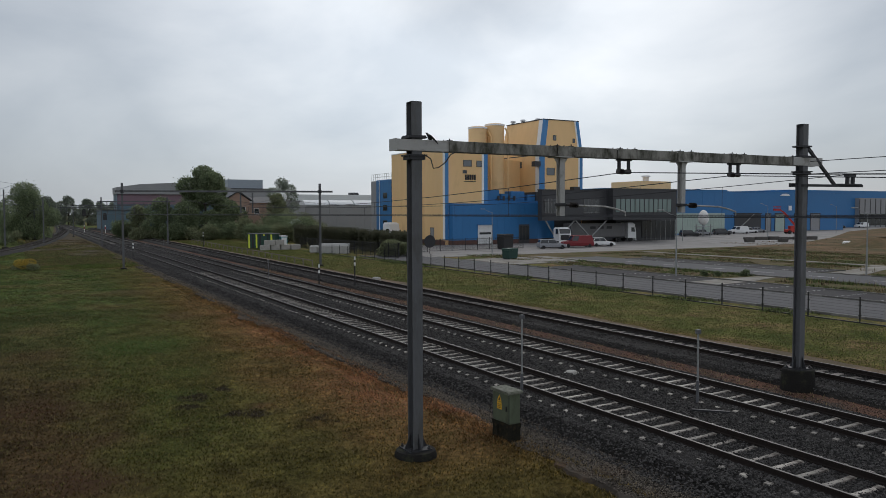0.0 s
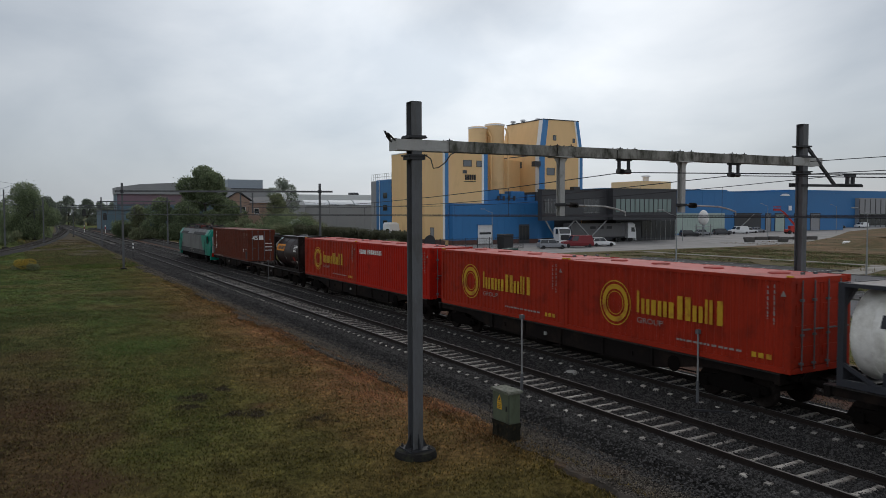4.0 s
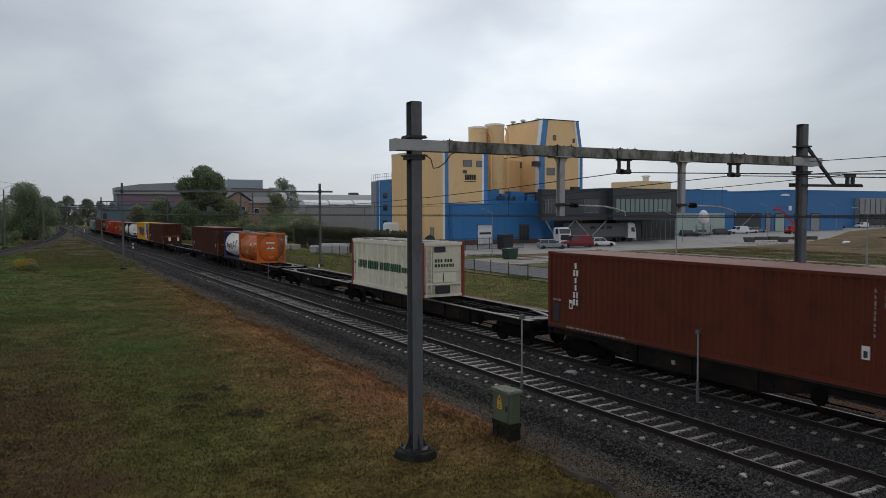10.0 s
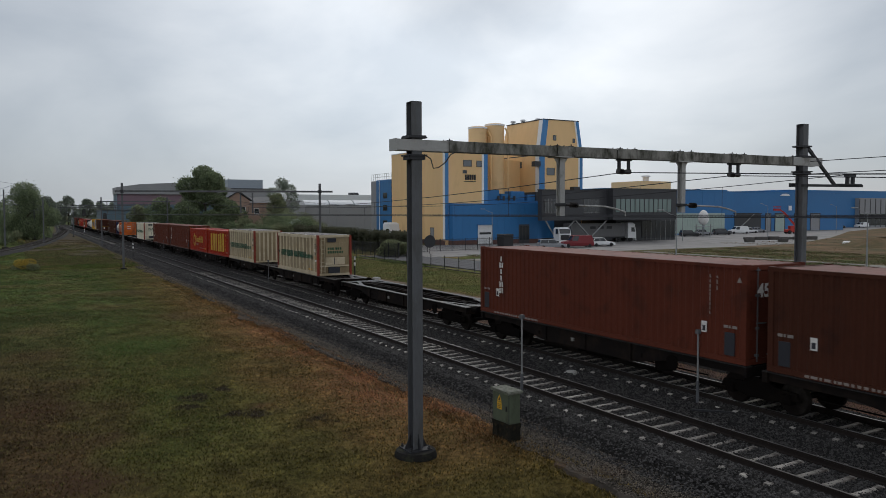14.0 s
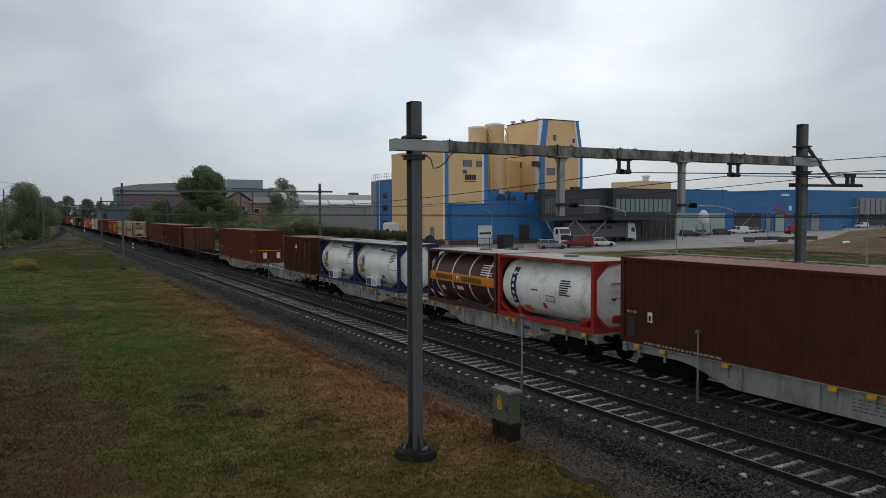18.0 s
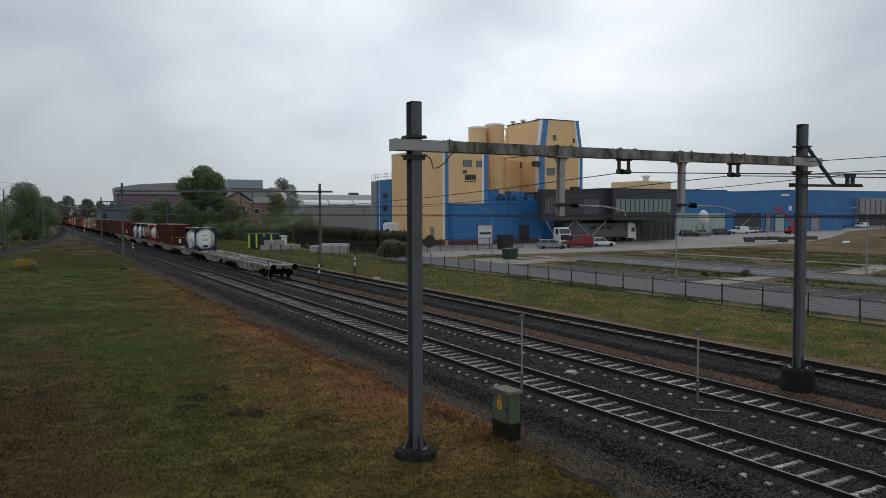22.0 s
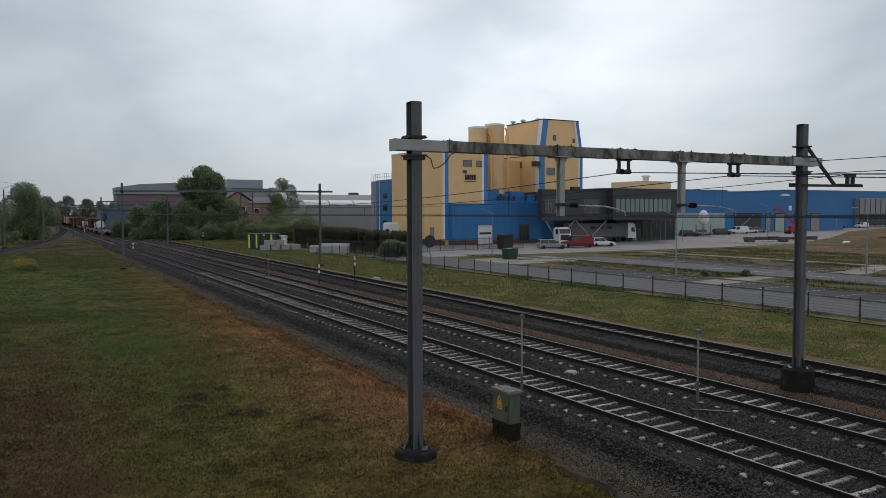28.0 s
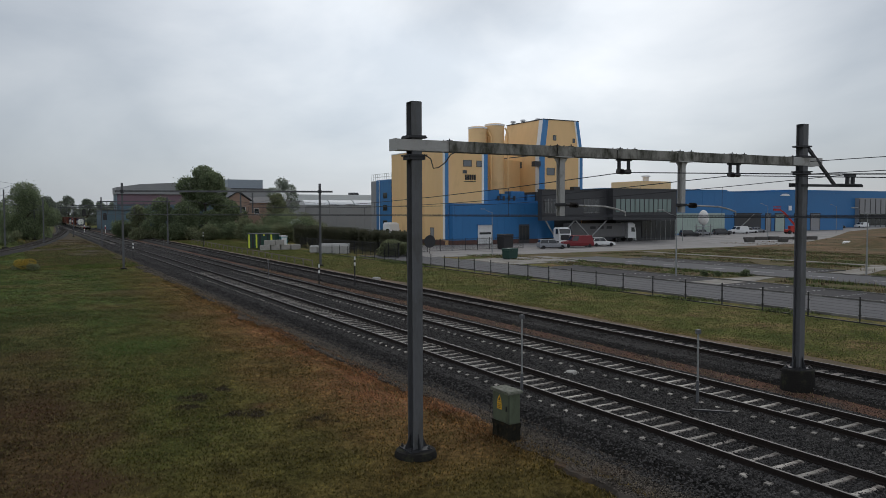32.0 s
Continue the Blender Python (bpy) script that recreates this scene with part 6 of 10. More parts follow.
ride(tank_container(black_tank_m, sooty_frame_m, "black-brown 20-foot tank container with an orange panel", marks=((0.55, 2.5, 1.36, 1.86, panel_orange_m), (0.3, 0.62, 0.42, 0.7, K), (5.0, 5.3, 0.5, 0.72, W), (2.7, 2.85, 0.78, 0.92, W)) + lines_of(4.6, 5.5, 1.78, 5, W) + lines_of(3.7, 4.7, 0.62, 2, dusty_letter_m), over=tuple((0.95 + 0.19 * k, 1.08 + 0.19 * k, 1.48, 1.72, black_m) for k in range(8)) + ((4.55, 4.9, 0.7, 0.98, placard_red_m),)), 41.0, DECK)
ride(tank_container(white_tank_m, frame_grey_m, "white insulated tank container in a dark frame", cover=True, marks=((1.0, 1.5, 1.5, 1.8, K), (3.4, 3.9, 0.8, 1.1, K))), 88.15, DECK)
ride(tank_container(white_tank_m, frame_blue_m, "white tank container with a dark blue frame", bands=5, marks=((1.12, 1.30, 0.95, 1.36, black_m), (1.30, 1.52, 1.25, 1.5, black_m), (1.45, 1.62, 0.98, 1.3, black_m), (1.74, 1.90, 0.88, 1.30, black_m), (1.95, 2.22, 0.92, 1.26, black_m), (3.5, 3.85, 1.32, 1.62, placard_red_m), (3.55, 3.95, 1.05, 1.22, placard_red_m)) + lines_of(2.35, 3.3, 1.36, 6, black_m) + lines_of(4.3, 4.95, 1.66, 8, black_m, 0.08, 0.04)), 172.5, DECK)
ride(tank_container(orange_tank_m, orange_tank_m, "orange tank container with white warning labels", bands=5, marks=((1.55, 2.65, 0.83, 0.95, W), (1.62, 1.92, 0.55, 0.78, W), (1.98, 2.28, 0.53, 0.75, W), (3.62, 3.95, 1.38, 1.62, W), (3.70, 3.92, 1.10, 1.36, brown_m), (4.66, 5.55, 1.50, 1.66, W), (2.7, 2.92, 0.58, 0.70, W), (4.95, 5.2, 0.9, 1.02, W)) + lines_of(4.75, 5.4, 1.38, 5, brown_m, 0.08, 0.035), over=((1.70, 1.86, 0.58, 0.66, black_m), (2.06, 2.2, 0.56, 0.64, black_m), (4.74, 5.48, 1.55, 1.61, black_m), (1.65, 2.5, 0.87, 0.91, K))), 178.5, DECK)
emb = ((4.62, 4.76, 1.28, 1.40, panel_orange_m), (4.6, 5.85, 1.14, 1.16, K)) + lines_of(4.72, 5.4, 1.98, 7, K, 0.08, 0.04) + lines_of(0.62, 1.45, 0.86, 2, navy_m, 0.11, 0.07)
for s_ in (397.95, 404.0, 448.9):
    ride(tank_container(cream_tank_m, frame_blue_m, "cream-white tank container in a dark blue frame", cover=True, bands=2, marks=emb, boxed=True, h=2.52, emblem=True), s_, DECK)
ride(tank_container(brown_tank_m, brown_tank_m, "dark brown tank container with a wide orange band", cover=True, band=True, bands=4, marks=((0.15, 5.85, 1.04, 1.44, panel_orange_m), (0.3, 1.0, 0.35, 0.42, panel_orange_m), (2.0, 2.5, 0.5, 0.75, GR), (1.1, 1.4, 0.6, 0.8, W), (2.6, 3.2, 0.72, 0.88, W)) + lines_of(4.7, 5.7, 1.9, 5, W), over=tuple((0.78 + 0.2 * k, 0.92 + 0.2 * k, 1.12, 1.34, black_m) for k in range(11) if k != 8) + ((2.65, 2.9, 1.16, 1.34, W),) + tuple((3.15 + 0.19 * k, 3.28 + 0.19 * k, 1.12, 1.34, black_m) for k in range(9))), 413.4, DECK)
ride(tank_container(white_tank_m, frame_red_m, "white tank container in a red frame", cover=True, bands=3, marks=((0.88, 1.24, 0.58, 2.0, frame_blue_m), (3.22, 3.75, 0.84, 1.08, GR), (1.5, 1.95, 0.32, 0.55, panel_orange_m), (2.9, 3.1, 0.55, 0.75, placard_red_m)) + lines_of(4.05, 4.75, 1.66, 7, K, 0.085, 0.05) + lines_of(2.3, 2.8, 1.2, 1, K), over=((3.26, 3.71, 0.87, 1.05, W),) + tuple((0.99, 1.13, 1.72 - 0.26 * k, 1.86 - 0.26 * k, W) for k in range(5))), 419.6, DECK)


# ---- locomotive
def locomotive():
    l = thing("electric_locomotive", "turquoise and grey electric locomotive with lowered front pantograph", "locomotive", group="freight train")
    W2, L_ = 1.49, 18.3            # body from y=-0.3 to y=-18.6
    def ring(y, zt_scale=1.0, inset=0.0, z0=0.95, top=3.62, shoulder=3.05):
        w_ = W2 - inset
        return [(-w_, y, z0), (-w_, y, 1.9), (-w_ + 0.03, y, shoulder), (-w_ + 0.38, y, top), (w_ - 0.38, y, top), (w_ - 0.03, y, shoulder), (w_, y, 1.9), (w_, y, z0)]
    body = S().loft([ring(-2.6), ring(-16.3)])
    part("body", body, loco_grey_m, l, "silver-grey body side with dark streaks")
    for sg, ye in ((1, -0.3), (-1, -18.6)):
        yb = -2.6 if sg > 0 else -16.3
        # cab: sloped front with a belt line
        rings = [ring(yb)]
        rings.append(ring(yb + sg * 1.15))
        r2 = []
        for (x, y, z), back in zip(ring(ye), (0.10, 0.0, 0.62, 1.0, 1.0, 0.62, 0.0, 0.10)):
            r2.append((x * (0.93 if z < 2 else 0.9), ye - sg * back, z if z < 3.5 else 3.55))
        rings.append(r2)
        cab = part("cab", S().loft(rings), loco_green_m, l, "turquoise driver's cab")
        # slanted green field running back from the cab
        for sx in (-1, 1):
            x = sx * (W2 + 0.004)
            low, mid, high = (-2.62, -3.12, -3.92) if sg > 0 else (-15.45, -14.95, -14.25)
            x1_ = sx * (W2 + 0.006)
            x2_ = sx * (W2 - 0.022)
            part("colour_field", S().poly([(x1_, yb, 1.46), (x1_, low, 1.46), (x1_, mid, 1.9), (x1_, yb, 1.9)]), loco_green_m, l, "slanted turquoise colour field")
            part("colour_field", S().poly([(x1_, yb, 1.9), (x1_, mid, 1.9), (x2_, high, 3.05), (x2_, yb, 3.05)]), loco_green_m, l, "slanted turquoise colour field")
            yw = yb + sg * 1.25
            xs = sx * (W2 - 0.006)
            part("side_window", S().prism([(yw - 0.36, 2.2), (yw + 0.34, 2.2), (yw + 0.26, 2.9), (yw - 0.30, 2.95)], "x", xs - 0.02, xs + 0.012), cabglass_m, cab, "dark cab side window")
            yd = yb + sg * 0.42
            part("cab_door", S().box(sx * W2 - 0.01, yd - 0.33, 1.0, sx * W2 + 0.012, yd + 0.33, 2.98), loco_green_m, cab, "flush cab door")
            part("door_handrail", S().tube((sx * (W2 + 0.06), yd - 0.42, 1.2), (sx * (W2 + 0.06), yd - 0.42, 2.5), 0.02, n=6).tube((sx * (W2 + 0.06), yd + 0.42, 1.2), (sx * (W2 + 0.06), yd + 0.42, 2.5), 0.02, n=6), darksteel_m, cab)
            part("steps", S().box(sx * W2 - 0.02, yd - 0.25, 0.78, sx * W2 + 0.03, yd + 0.25, 0.82).box(sx * W2 - 0.02, yd - 0.25, 0.5, sx * W2 + 0.03, yd + 0.25, 0.54).box(sx * W2, yd - 0.27, 0.48, sx * W2 + 0.02, yd - 0.25, 0.95).box(sx * W2, yd + 0.25, 0.48, sx * W2 + 0.02, yd + 0.27, 0.95), darksteel_m, cab)
            part("side_number", digits("2839", 0.5, black_m, 0.004), black_m, l, "black fleet number", m=Matrix.Translation((-W2 - 0.008, -2.86, 1.50)) @ Matrix(((0, 0, -1, 0), (-1.07, 0, 0, 0), (0, 1.3, 0, 0), (0, 0, 0, 1)))) if sx < 0 and sg > 0 else None
        # front face
        yf = ye + sg * 0.004
        part("windscreen", S().loft([[(-1.15, ye + sg * 0.012, 2.02), (-0.04, ye + sg * 0.012, 2.02), (-0.04, ye - sg * 0.50, 2.90), (-1.08, ye - sg * 0.50, 2.90)], [(-1.15, ye - sg * 0.05, 2.0), (-0.04, ye - sg * 0.05, 2.0), (-0.04, ye - sg * 0.60, 2.92), (-1.08, ye - sg * 0.60, 2.92)]]), paleglass_m, cab, "large windscreen pane")
        part("windscreen", S().loft([[(1.15, ye + sg * 0.012, 2.02), (0.04, ye + sg * 0.012, 2.02), (0.04, ye - sg * 0.50, 2.90), (1.08, ye - sg * 0.50, 2.90)], [(1.15, ye - sg * 0.05, 2.0), (0.04, ye - sg * 0.05, 2.0), (0.04, ye - sg * 0.60, 2.92), (1.08, ye - sg * 0.60, 2.92)]]), paleglass_m, cab, "large windscreen pane")
        part("front_panel", S().box(-1.2, min(ye - sg * 0.02, ye + sg * 0.012), 1.25, 1.2, max(ye - sg * 0.02, ye + sg * 0.012), 1.96), loco_white_m, cab, "off-white front panel")
        part("bumper_panel", S().box(-1.25, min(ye - sg * 0.2, ye + sg * 0.02), 0.85, 1.25, max(ye - sg * 0.2, ye + sg * 0.02), 1.22), red_m, cab, "red buffer beam")
        part("skirt", S().box(-1.32, min(ye - sg * 0.7, ye - sg * 0.14), 0.52, 1.32, max(ye - sg * 0.7, ye - sg * 0.14), 0.93), loco_green_m, cab, "turquoise snow plough skirt")
        for sx in (-0.875, 0.875):
            part("buffer", S().tube((sx, ye, 1.02), (sx, ye + sg * 0.4, 1.02), 0.11, n=12).lathe([(0.05, ye + sg * 0.36), (0.25, ye + sg * 0.38), (0.25, ye + sg * 0.42), (0.05, ye + sg * 0.44)], "y", (sx, 0, 1.02), 18), bogie_m, cab, "round buffer")
            part("headlight", S().lathe([(0.02, ye + sg * 0.03), (0.12, ye + sg * 0.025), (0.12, ye - sg * 0.05)], "y", (sx * 1.05, 0, 1.5), 16), white_m, cab)
        part("wiper", S().bar((0.35, ye + sg * 0.05, 2.0), (0.75, ye - sg * 0.25, 2.6), 0.03, 0.03).bar((-0.35, ye + sg * 0.05, 2.0), (-0.75, ye - sg * 0.25, 2.6), 0.03, 0.03), black_m, cab)
        part("handrail", S().tube((-1.0, ye + sg * 0.08, 1.9), (1.0, ye + sg * 0.08, 1.9), 0.018, n=6), darksteel_m, cab)
    # sill, vents, seams
    part("sill_band", S().box(-W2 - 0.012, -16.3, 0.93, W2 + 0.012, -2.6, 1.45), loco_sill_m, l, "dark grey sill band")
    for y in (-5.2, -7.6, -9.7, -12.0, -14.2):
        part("sill_vent", S().box(-W2 - 0.02, y - 0.25, 1.26, -W2 - 0.011, y + 0.05, 1.40), black_m, l)
    for y in (-7.4, -12.6):
        part("panel_seam", S().box(-W2 - 0.003, y - 0.004, 1.45, -W2 + 0.01, y + 0.004, 2.9), loco_grey_m, l)
    vent = S()
    for k in range(12):
        y = -2.75 - k * 0.98 if k < 4 else -10.1 - (k - 4) * 0.76
        w_ = 0.94 if k < 4 else 0.72
        vent.loft([[(-1.452, y, 3.08), (-1.452, y - w_, 3.08), (-1.13, y - w_, 3.57), (-1.13, y, 3.57)], [(-1.43, y, 3.06), (-1.43, y - w_, 3.06), (-1.11, y - w_, 3.55), (-1.11, y, 3.55)]])
    part("roof_hood", S().loft([[(-1.47, -6.7, 3.07), (-1.47, -10.05, 3.07), (-1.12, -10.05, 3.60), (-1.12, -6.7, 3.60)], [(-1.43, -6.7, 3.05), (-1.43, -10.05, 3.05), (-1.08, -10.05, 3.58), (-1.08, -6.7, 3.58)]]), loco_grey_m, l, "plain grey roof shoulder panel")
    part("roof_gutter", S().box(-1.475, -16.2, 3.02, -1.44, -2.6, 3.06), loco_roof_m, l)
    part("roof_louvres", vent, loco_roof_m, l, "row of dark roof louvres")
    line_print(l, -8.3, -9.9, 1.30, 0.08, dusty_letter_m, -W2 - 0.016, 2)
    for y, z in ((-7.6, 1.14), (-8.6, 1.12), (-9.0, 1.12), (-9.9, 1.12), (-10.9, 1.14), (-12.1, 1.2), (-13.2, 1.1), (-14.2, 1.2)):
        line_print(l, y, y - 0.3, z, 0.09, dusty_letter_m, -W2 - 0.016, int(-y * 10))
    part("roof_deck", S().box(-1.05, -16.0, 3.62, 1.05, -2.8, 3.68), loco_roof_m, l)
    part("underframe", S().box(-1.35, -16.2, 0.72, 1.35, -2.7, 1.0).box(-1.3, -11.6, 0.30, 1.3, -7.2, 0.80), bogie_m, l, "dark equipment box between the bogies")
    for y in (-4.4, -14.5):
        bogie(l, y)
        for sx in (-1, 1):
            part("bogie_frame", S().prism([(y - 2.0, 0.42), (y - 1.7, 0.86), (y + 1.7, 0.86), (y + 2.0, 0.42), (y + 1.35, 0.34), (y + 0.5, 0.5), (y - 0.5, 0.5), (y - 1.35, 0.34)], "x", sx * 1.16 - 0.05, sx * 1.16 + 0.05), bogie_m, l, "dark outer bogie frame")
            part("sand_box", S().slab(sx * 1.2, y + 1.9, 0.62, 0.3, 0.4, 0.42, 0.03), bogie_m, l)
            part("damper", S().tube((sx * 1.3, y - 0.9, 0.75), (sx * 1.3, y + 0.2, 0.72), 0.05, n=8), bogie_m, l)
    # pantographs: folded ones and one raised to the wire
    for y, raised in ((-3.9, False), (-6.0, False), (-12.9, True), (-15.0, False)):
        base = S().box(-0.85, y - 0.95, 3.76, -0.75, y + 0.95, 3.82).box(0.75, y - 0.95, 3.76, 0.85, y + 0.95, 3.82).box(-0.85, y - 0.05, 3.76, 0.85, y + 0.05, 3.82)
        p = part("pantograph", base, darksteel_m, l, "raised pantograph" if raised else "folded pantograph")
        for sx in (-0.8, 0.8):
            for dy in (-0.85, 0.85):
                part("post_insulator", insulator(S(), (sx, y + dy, 3.66), (sx, y + dy, 3.78), 0.07), copper_m, p)
        if raised:
            s = S().bar((0, y + 0.8, 3.85), (0, y - 1.0, 4.45), 0.10, 0.08)
            for sx in (-0.5, 0.5):
                s.tube((sx * 0.3, y - 1.0, 4.45), (sx, y + 0.6, 5.16), 0.022, n=6)
            for dy in (-0.18, 0.18):
                s.path([(-0.95, y + 0.6 + dy, 5.02), (-0.7, y + 0.6 + dy, 5.19), (0.7, y + 0.6 + dy, 5.19), (0.95, y + 0.6 + dy, 5.02)], 0.022)
        else:
            s = S().bar((0, y + 0.8, 3.88), (0, y - 1.0, 3.98), 0.10, 0.08)
            for sx in (-0.5, 0.5):
                s.tube((sx * 0.3, y - 1.0, 3.98), (sx, y + 0.7, 4.08), 0.022, n=6)
            for dy in (-0.18, 0.18):
                s.path([(-0.95, y + 0.7 + dy, 3.94), (-0.7, y + 0.7 + dy, 4.1), (0.7, y + 0.7 + dy, 4.1), (0.95, y + 0.7 + dy, 3.94)], 0.022)
        part("pantograph_arm", s, darksteel_m, p)
    for y, w_, h_ in ((-3.0, 1.5, 0.16), (-5.0, 1.2, 0.22), (-7.2, 0.9, 0.30), (-8.9, 0.7, 0.24), (-13.9, 1.4, 0.22), (-15.9, 1.2, 0.18)):
        part("roof_equipment", S().slab(0.15, y, 3.68 + h_ / 2, w_, 0.8, h_, 0.04), loco_roof_m, l, "grey roof equipment box")
    for y0_, y1_, z_ in ((-3.2, -7.2, 4.0), (-8.2, -12.2, 4.12), (-12.6, -16.2, 4.02)):
        for x_ in (-0.65, 0.0, 0.65):
            part("roof_conductor", S().path([(x_, y0_, 3.7), (x_, y0_ - 0.3, z_), (x_ * 0.6, (y0_ + y1_) / 2, z_ + 0.06), (x_, y1_ + 0.3, z_), (x_, y1_, 3.7)], 0.028), darksteel_m if x_ else copper_m, l, "roof conductor bar")
    for y in (-8.0, -8.7, -9.4, -10.1, -10.8, -11.4):
        part("roof_insulator", insulator(S(), (-0.4, y, 3.66), (-0.4, y, 4.02), 0.11), copper_m if y < -9 else insul_m, l, "ribbed roof insulator")
        part("roof_insulator", insulator(S(), (0.4, y, 3.66), (0.4, y, 4.0), 0.11), insul_m, l)
    part("roof_busbar", S().path([(-0.4, -7.8, 4.02), (-0.4, -11.6, 4.02), (0.4, -11.6, 4.0), (0.4, -7.8, 4.0)], 0.025), copper_m, l, "red-brown roof conductor")
    part("roof_busbar", S().path([(0.1, -4.0, 3.95), (0.1, -15.0, 3.92)], 0.022), darksteel_m, l)
    return ride(l, 0.0, 0.0)


locomotive()
# ------------------------------------------------------------------ beside the tracks
def marker_post(x, y, h, label, cap=steel_grey_m, tip=True, sleeve=True):
    t = thing("marker_post", label, "marker post", Matrix.Translation((x, y, -0.3)), "trackside marker posts")
    part("pole", S().tube((0, 0, 0), (0, 0, h + 0.3), 0.028, n=8), cap, t)
    if sleeve:
        part("sleeve", S().tube((0, 0, 0), (0, 0, 0.75), 0.045, n=8), steel_grey_m, t)
    if tip:
        part("cap", S().slab(0, 0, h + 0.36, 0.14, 0.12, 0.13, 0.015), steel_grey_m, t, "small grey box on top")
    return t


galv_m = mat("pale_galvanised_pole", (0.27, 0.28, 0.28), 0.5, metal=0.4, var=0.15)
marker_post(14.15 - 1.95 + 0.95, 19.0, 2.13, "thin galvanised post with a small box on top", galv_m)
marker_post(17.05, 15.7, 1.82, "thin galvanised post with a small box on top", galv_m)
for x, y, h in ((18.6, 58.5, 1.6), (19.1, 112.5, 1.5)):
    marker_post(x - 2.2 + 0.2, y, h, "slim grey marker post between the tracks", steel_grey_m, True, False)


def striped_post(x, y, h):
    t = thing("striped_post", "black and white banded marker post", "marker post", Matrix.Translation((x, y, -0.4)), "banded posts")
    part("pole", S().tube((0, 0, 0), (0, 0, h), 0.06, n=8), black_m, t)
    for k in range(2):
        part("band", S().tube((0, 0, h - 0.25 - 0.45 * k), (0, 0, h - 0.45 * k), 0.066, n=8), white_m, t, "white band")
    return t


striped_post(22.3, 54.8, 2.4)
striped_post(18.3 + 2.1, 57.6, 1.7)
striped_post(24.4 + 2.2, 133, 2.6)
striped_post(12.5, 107.5, 1.9)


def relay_cabinet():
    t = thing("relay_cabinet", "grey-green relay cabinet with yellow warning sign on concrete feet", "cabinet", pose(10.80, 16.3, -0.52, 0, 0, -88))
    part("body", S().slab(0, 0, 0.885, 0.74, 0.34, 0.78, 0.015), cabinet_m, t)
    part("lid", S().prism([(-0.41, 1.265), (0.41, 1.265), (0.41, 1.30), (0.38, 1.335), (-0.38, 1.335), (-0.41, 1.30)], "y", -0.23, 0.23), lichen_m, t, "overhanging lid with lichen")
    part("door", S().box(-0.35, -0.185, 0.53, 0.345, -0.168, 1.24), cabinet_m, t, "single cabinet door")
    part("door_rim", S().box(-0.362, -0.18, 0.515, -0.350, -0.165, 1.25).box(0.345, -0.18, 0.515, 0.357, -0.165, 1.25), darksteel_m, t)
    part("door_handle", S().slab(0.27, -0.2, 0.88, 0.03, 0.03, 0.14, 0.006), black_m, t)
    for z in (0.66, 1.1):
        part("hinge", S().tube((-0.35, -0.19, z - 0.05), (-0.35, -0.19, z + 0.05), 0.014, n=8), darksteel_m, t)
    for x in (-0.28, 0.28):
        part("foot", S().loft([[(x - 0.12, -0.17, -0.05), (x + 0.12, -0.17, -0.05), (x + 0.12, 0.17, -0.05), (x - 0.12, 0.17, -0.05)], [(x - 0.10, -0.16, 0.38), (x + 0.10, -0.16, 0.38), (x + 0.10, 0.16, 0.38), (x - 0.10, 0.16, 0.38)]]), mossy_m, t, "dark mossy concrete foot")
    part("plinth", S().box(-0.39, -0.18, 0.38, 0.39, 0.18, 0.495).box(-0.2, -0.13, -0.05, 0.2, 0.13, 0.38), mossy_m, t, "dark mossy concrete plinth")
    part("warning_sign", S().poly([(-0.15, -0.1865, 1.02), (0.05, -0.1865, 1.02), (-0.05, -0.1865, 1.2)]), yellow_m, t, "yellow triangular danger sign")
    part("warning_mark", S().poly([(-0.10, -0.1885, 1.045), (0.0, -0.1885, 1.045), (-0.05, -0.1885, 1.15)]), black_m, t)
    part("warning_plate", S().box(-0.15, -0.190, 0.82, 0.05, -0.186, 1.0), yellow_m, t, "yellow warning plate")
    for k in range(3):
        part("small_print", S().box(-0.13, -0.193, 0.85 + 0.045 * k, 0.03, -0.190, 0.865 + 0.045 * k), black_m, t)
    return t


relay_cabinet()
for x, y, r in ((16.55, 20.9, 0.2), (24.5 + 1.9, 60.0, 0.3)):
    t = thing("cable_pit_cover", "round white cable pit lid lying in the ballast", "pit cover", Matrix.Translation((x, y, -0.24)))
    part("lid", S().lathe([(r, 0.0), (r, 0.06), (r - 0.03, 0.085), (0.05, 0.1)], "z", n=24), paleconc_m, t)
    part("rim", S().lathe([(r + 0.06, -0.1), (r + 0.06, 0.03), (r + 0.005, 0.035)], "z", n=24), paleconc_m, t)
solid("cable_duct", S().bar((16.25, 15.15, -0.18), (16.95, 14.45, -0.18), 0.09, 0.05), darksteel_m, "dark cable duct lying across the ballast", "cable", "")


def signal(x, y, h, label):
    t = thing("railway_signal", label, "signal", Matrix.Translation((x, y, -0.4)), "railway signals")
    part("mast", S().tube((0, 0, 0), (0, 0, h), 0.09, n=8), steel_grey_m, t)
    for k in range(4):
        part("band", S().tube((0, 0, 0.1 + 0.6 * k), (0, 0, 0.5 + 0.6 * k), 0.14, n=8), white_m if k != 2 else red_m, t, "painted mast band")
    part("backboard", S().prism([(-0.5, h - 1.5), (0.5, h - 1.5), (0.5, h + 0.3), (0.3, h + 0.6), (-0.3, h + 0.6), (-0.5, h + 0.3)], "y", -0.06, 0.0), black_m, t, "black signal board")
    for k in range(3):
        part("lens", S().lathe([(0.02, -0.13), (0.11, -0.12), (0.11, -0.06)], "y", (0, 0, h + 0.2 - 0.4 * k), 12), insul_m, t)
    part("hood", S().box(-0.14, -0.3, h + 0.33, 0.14, -0.06, h + 0.36), black_m, t)
    return t


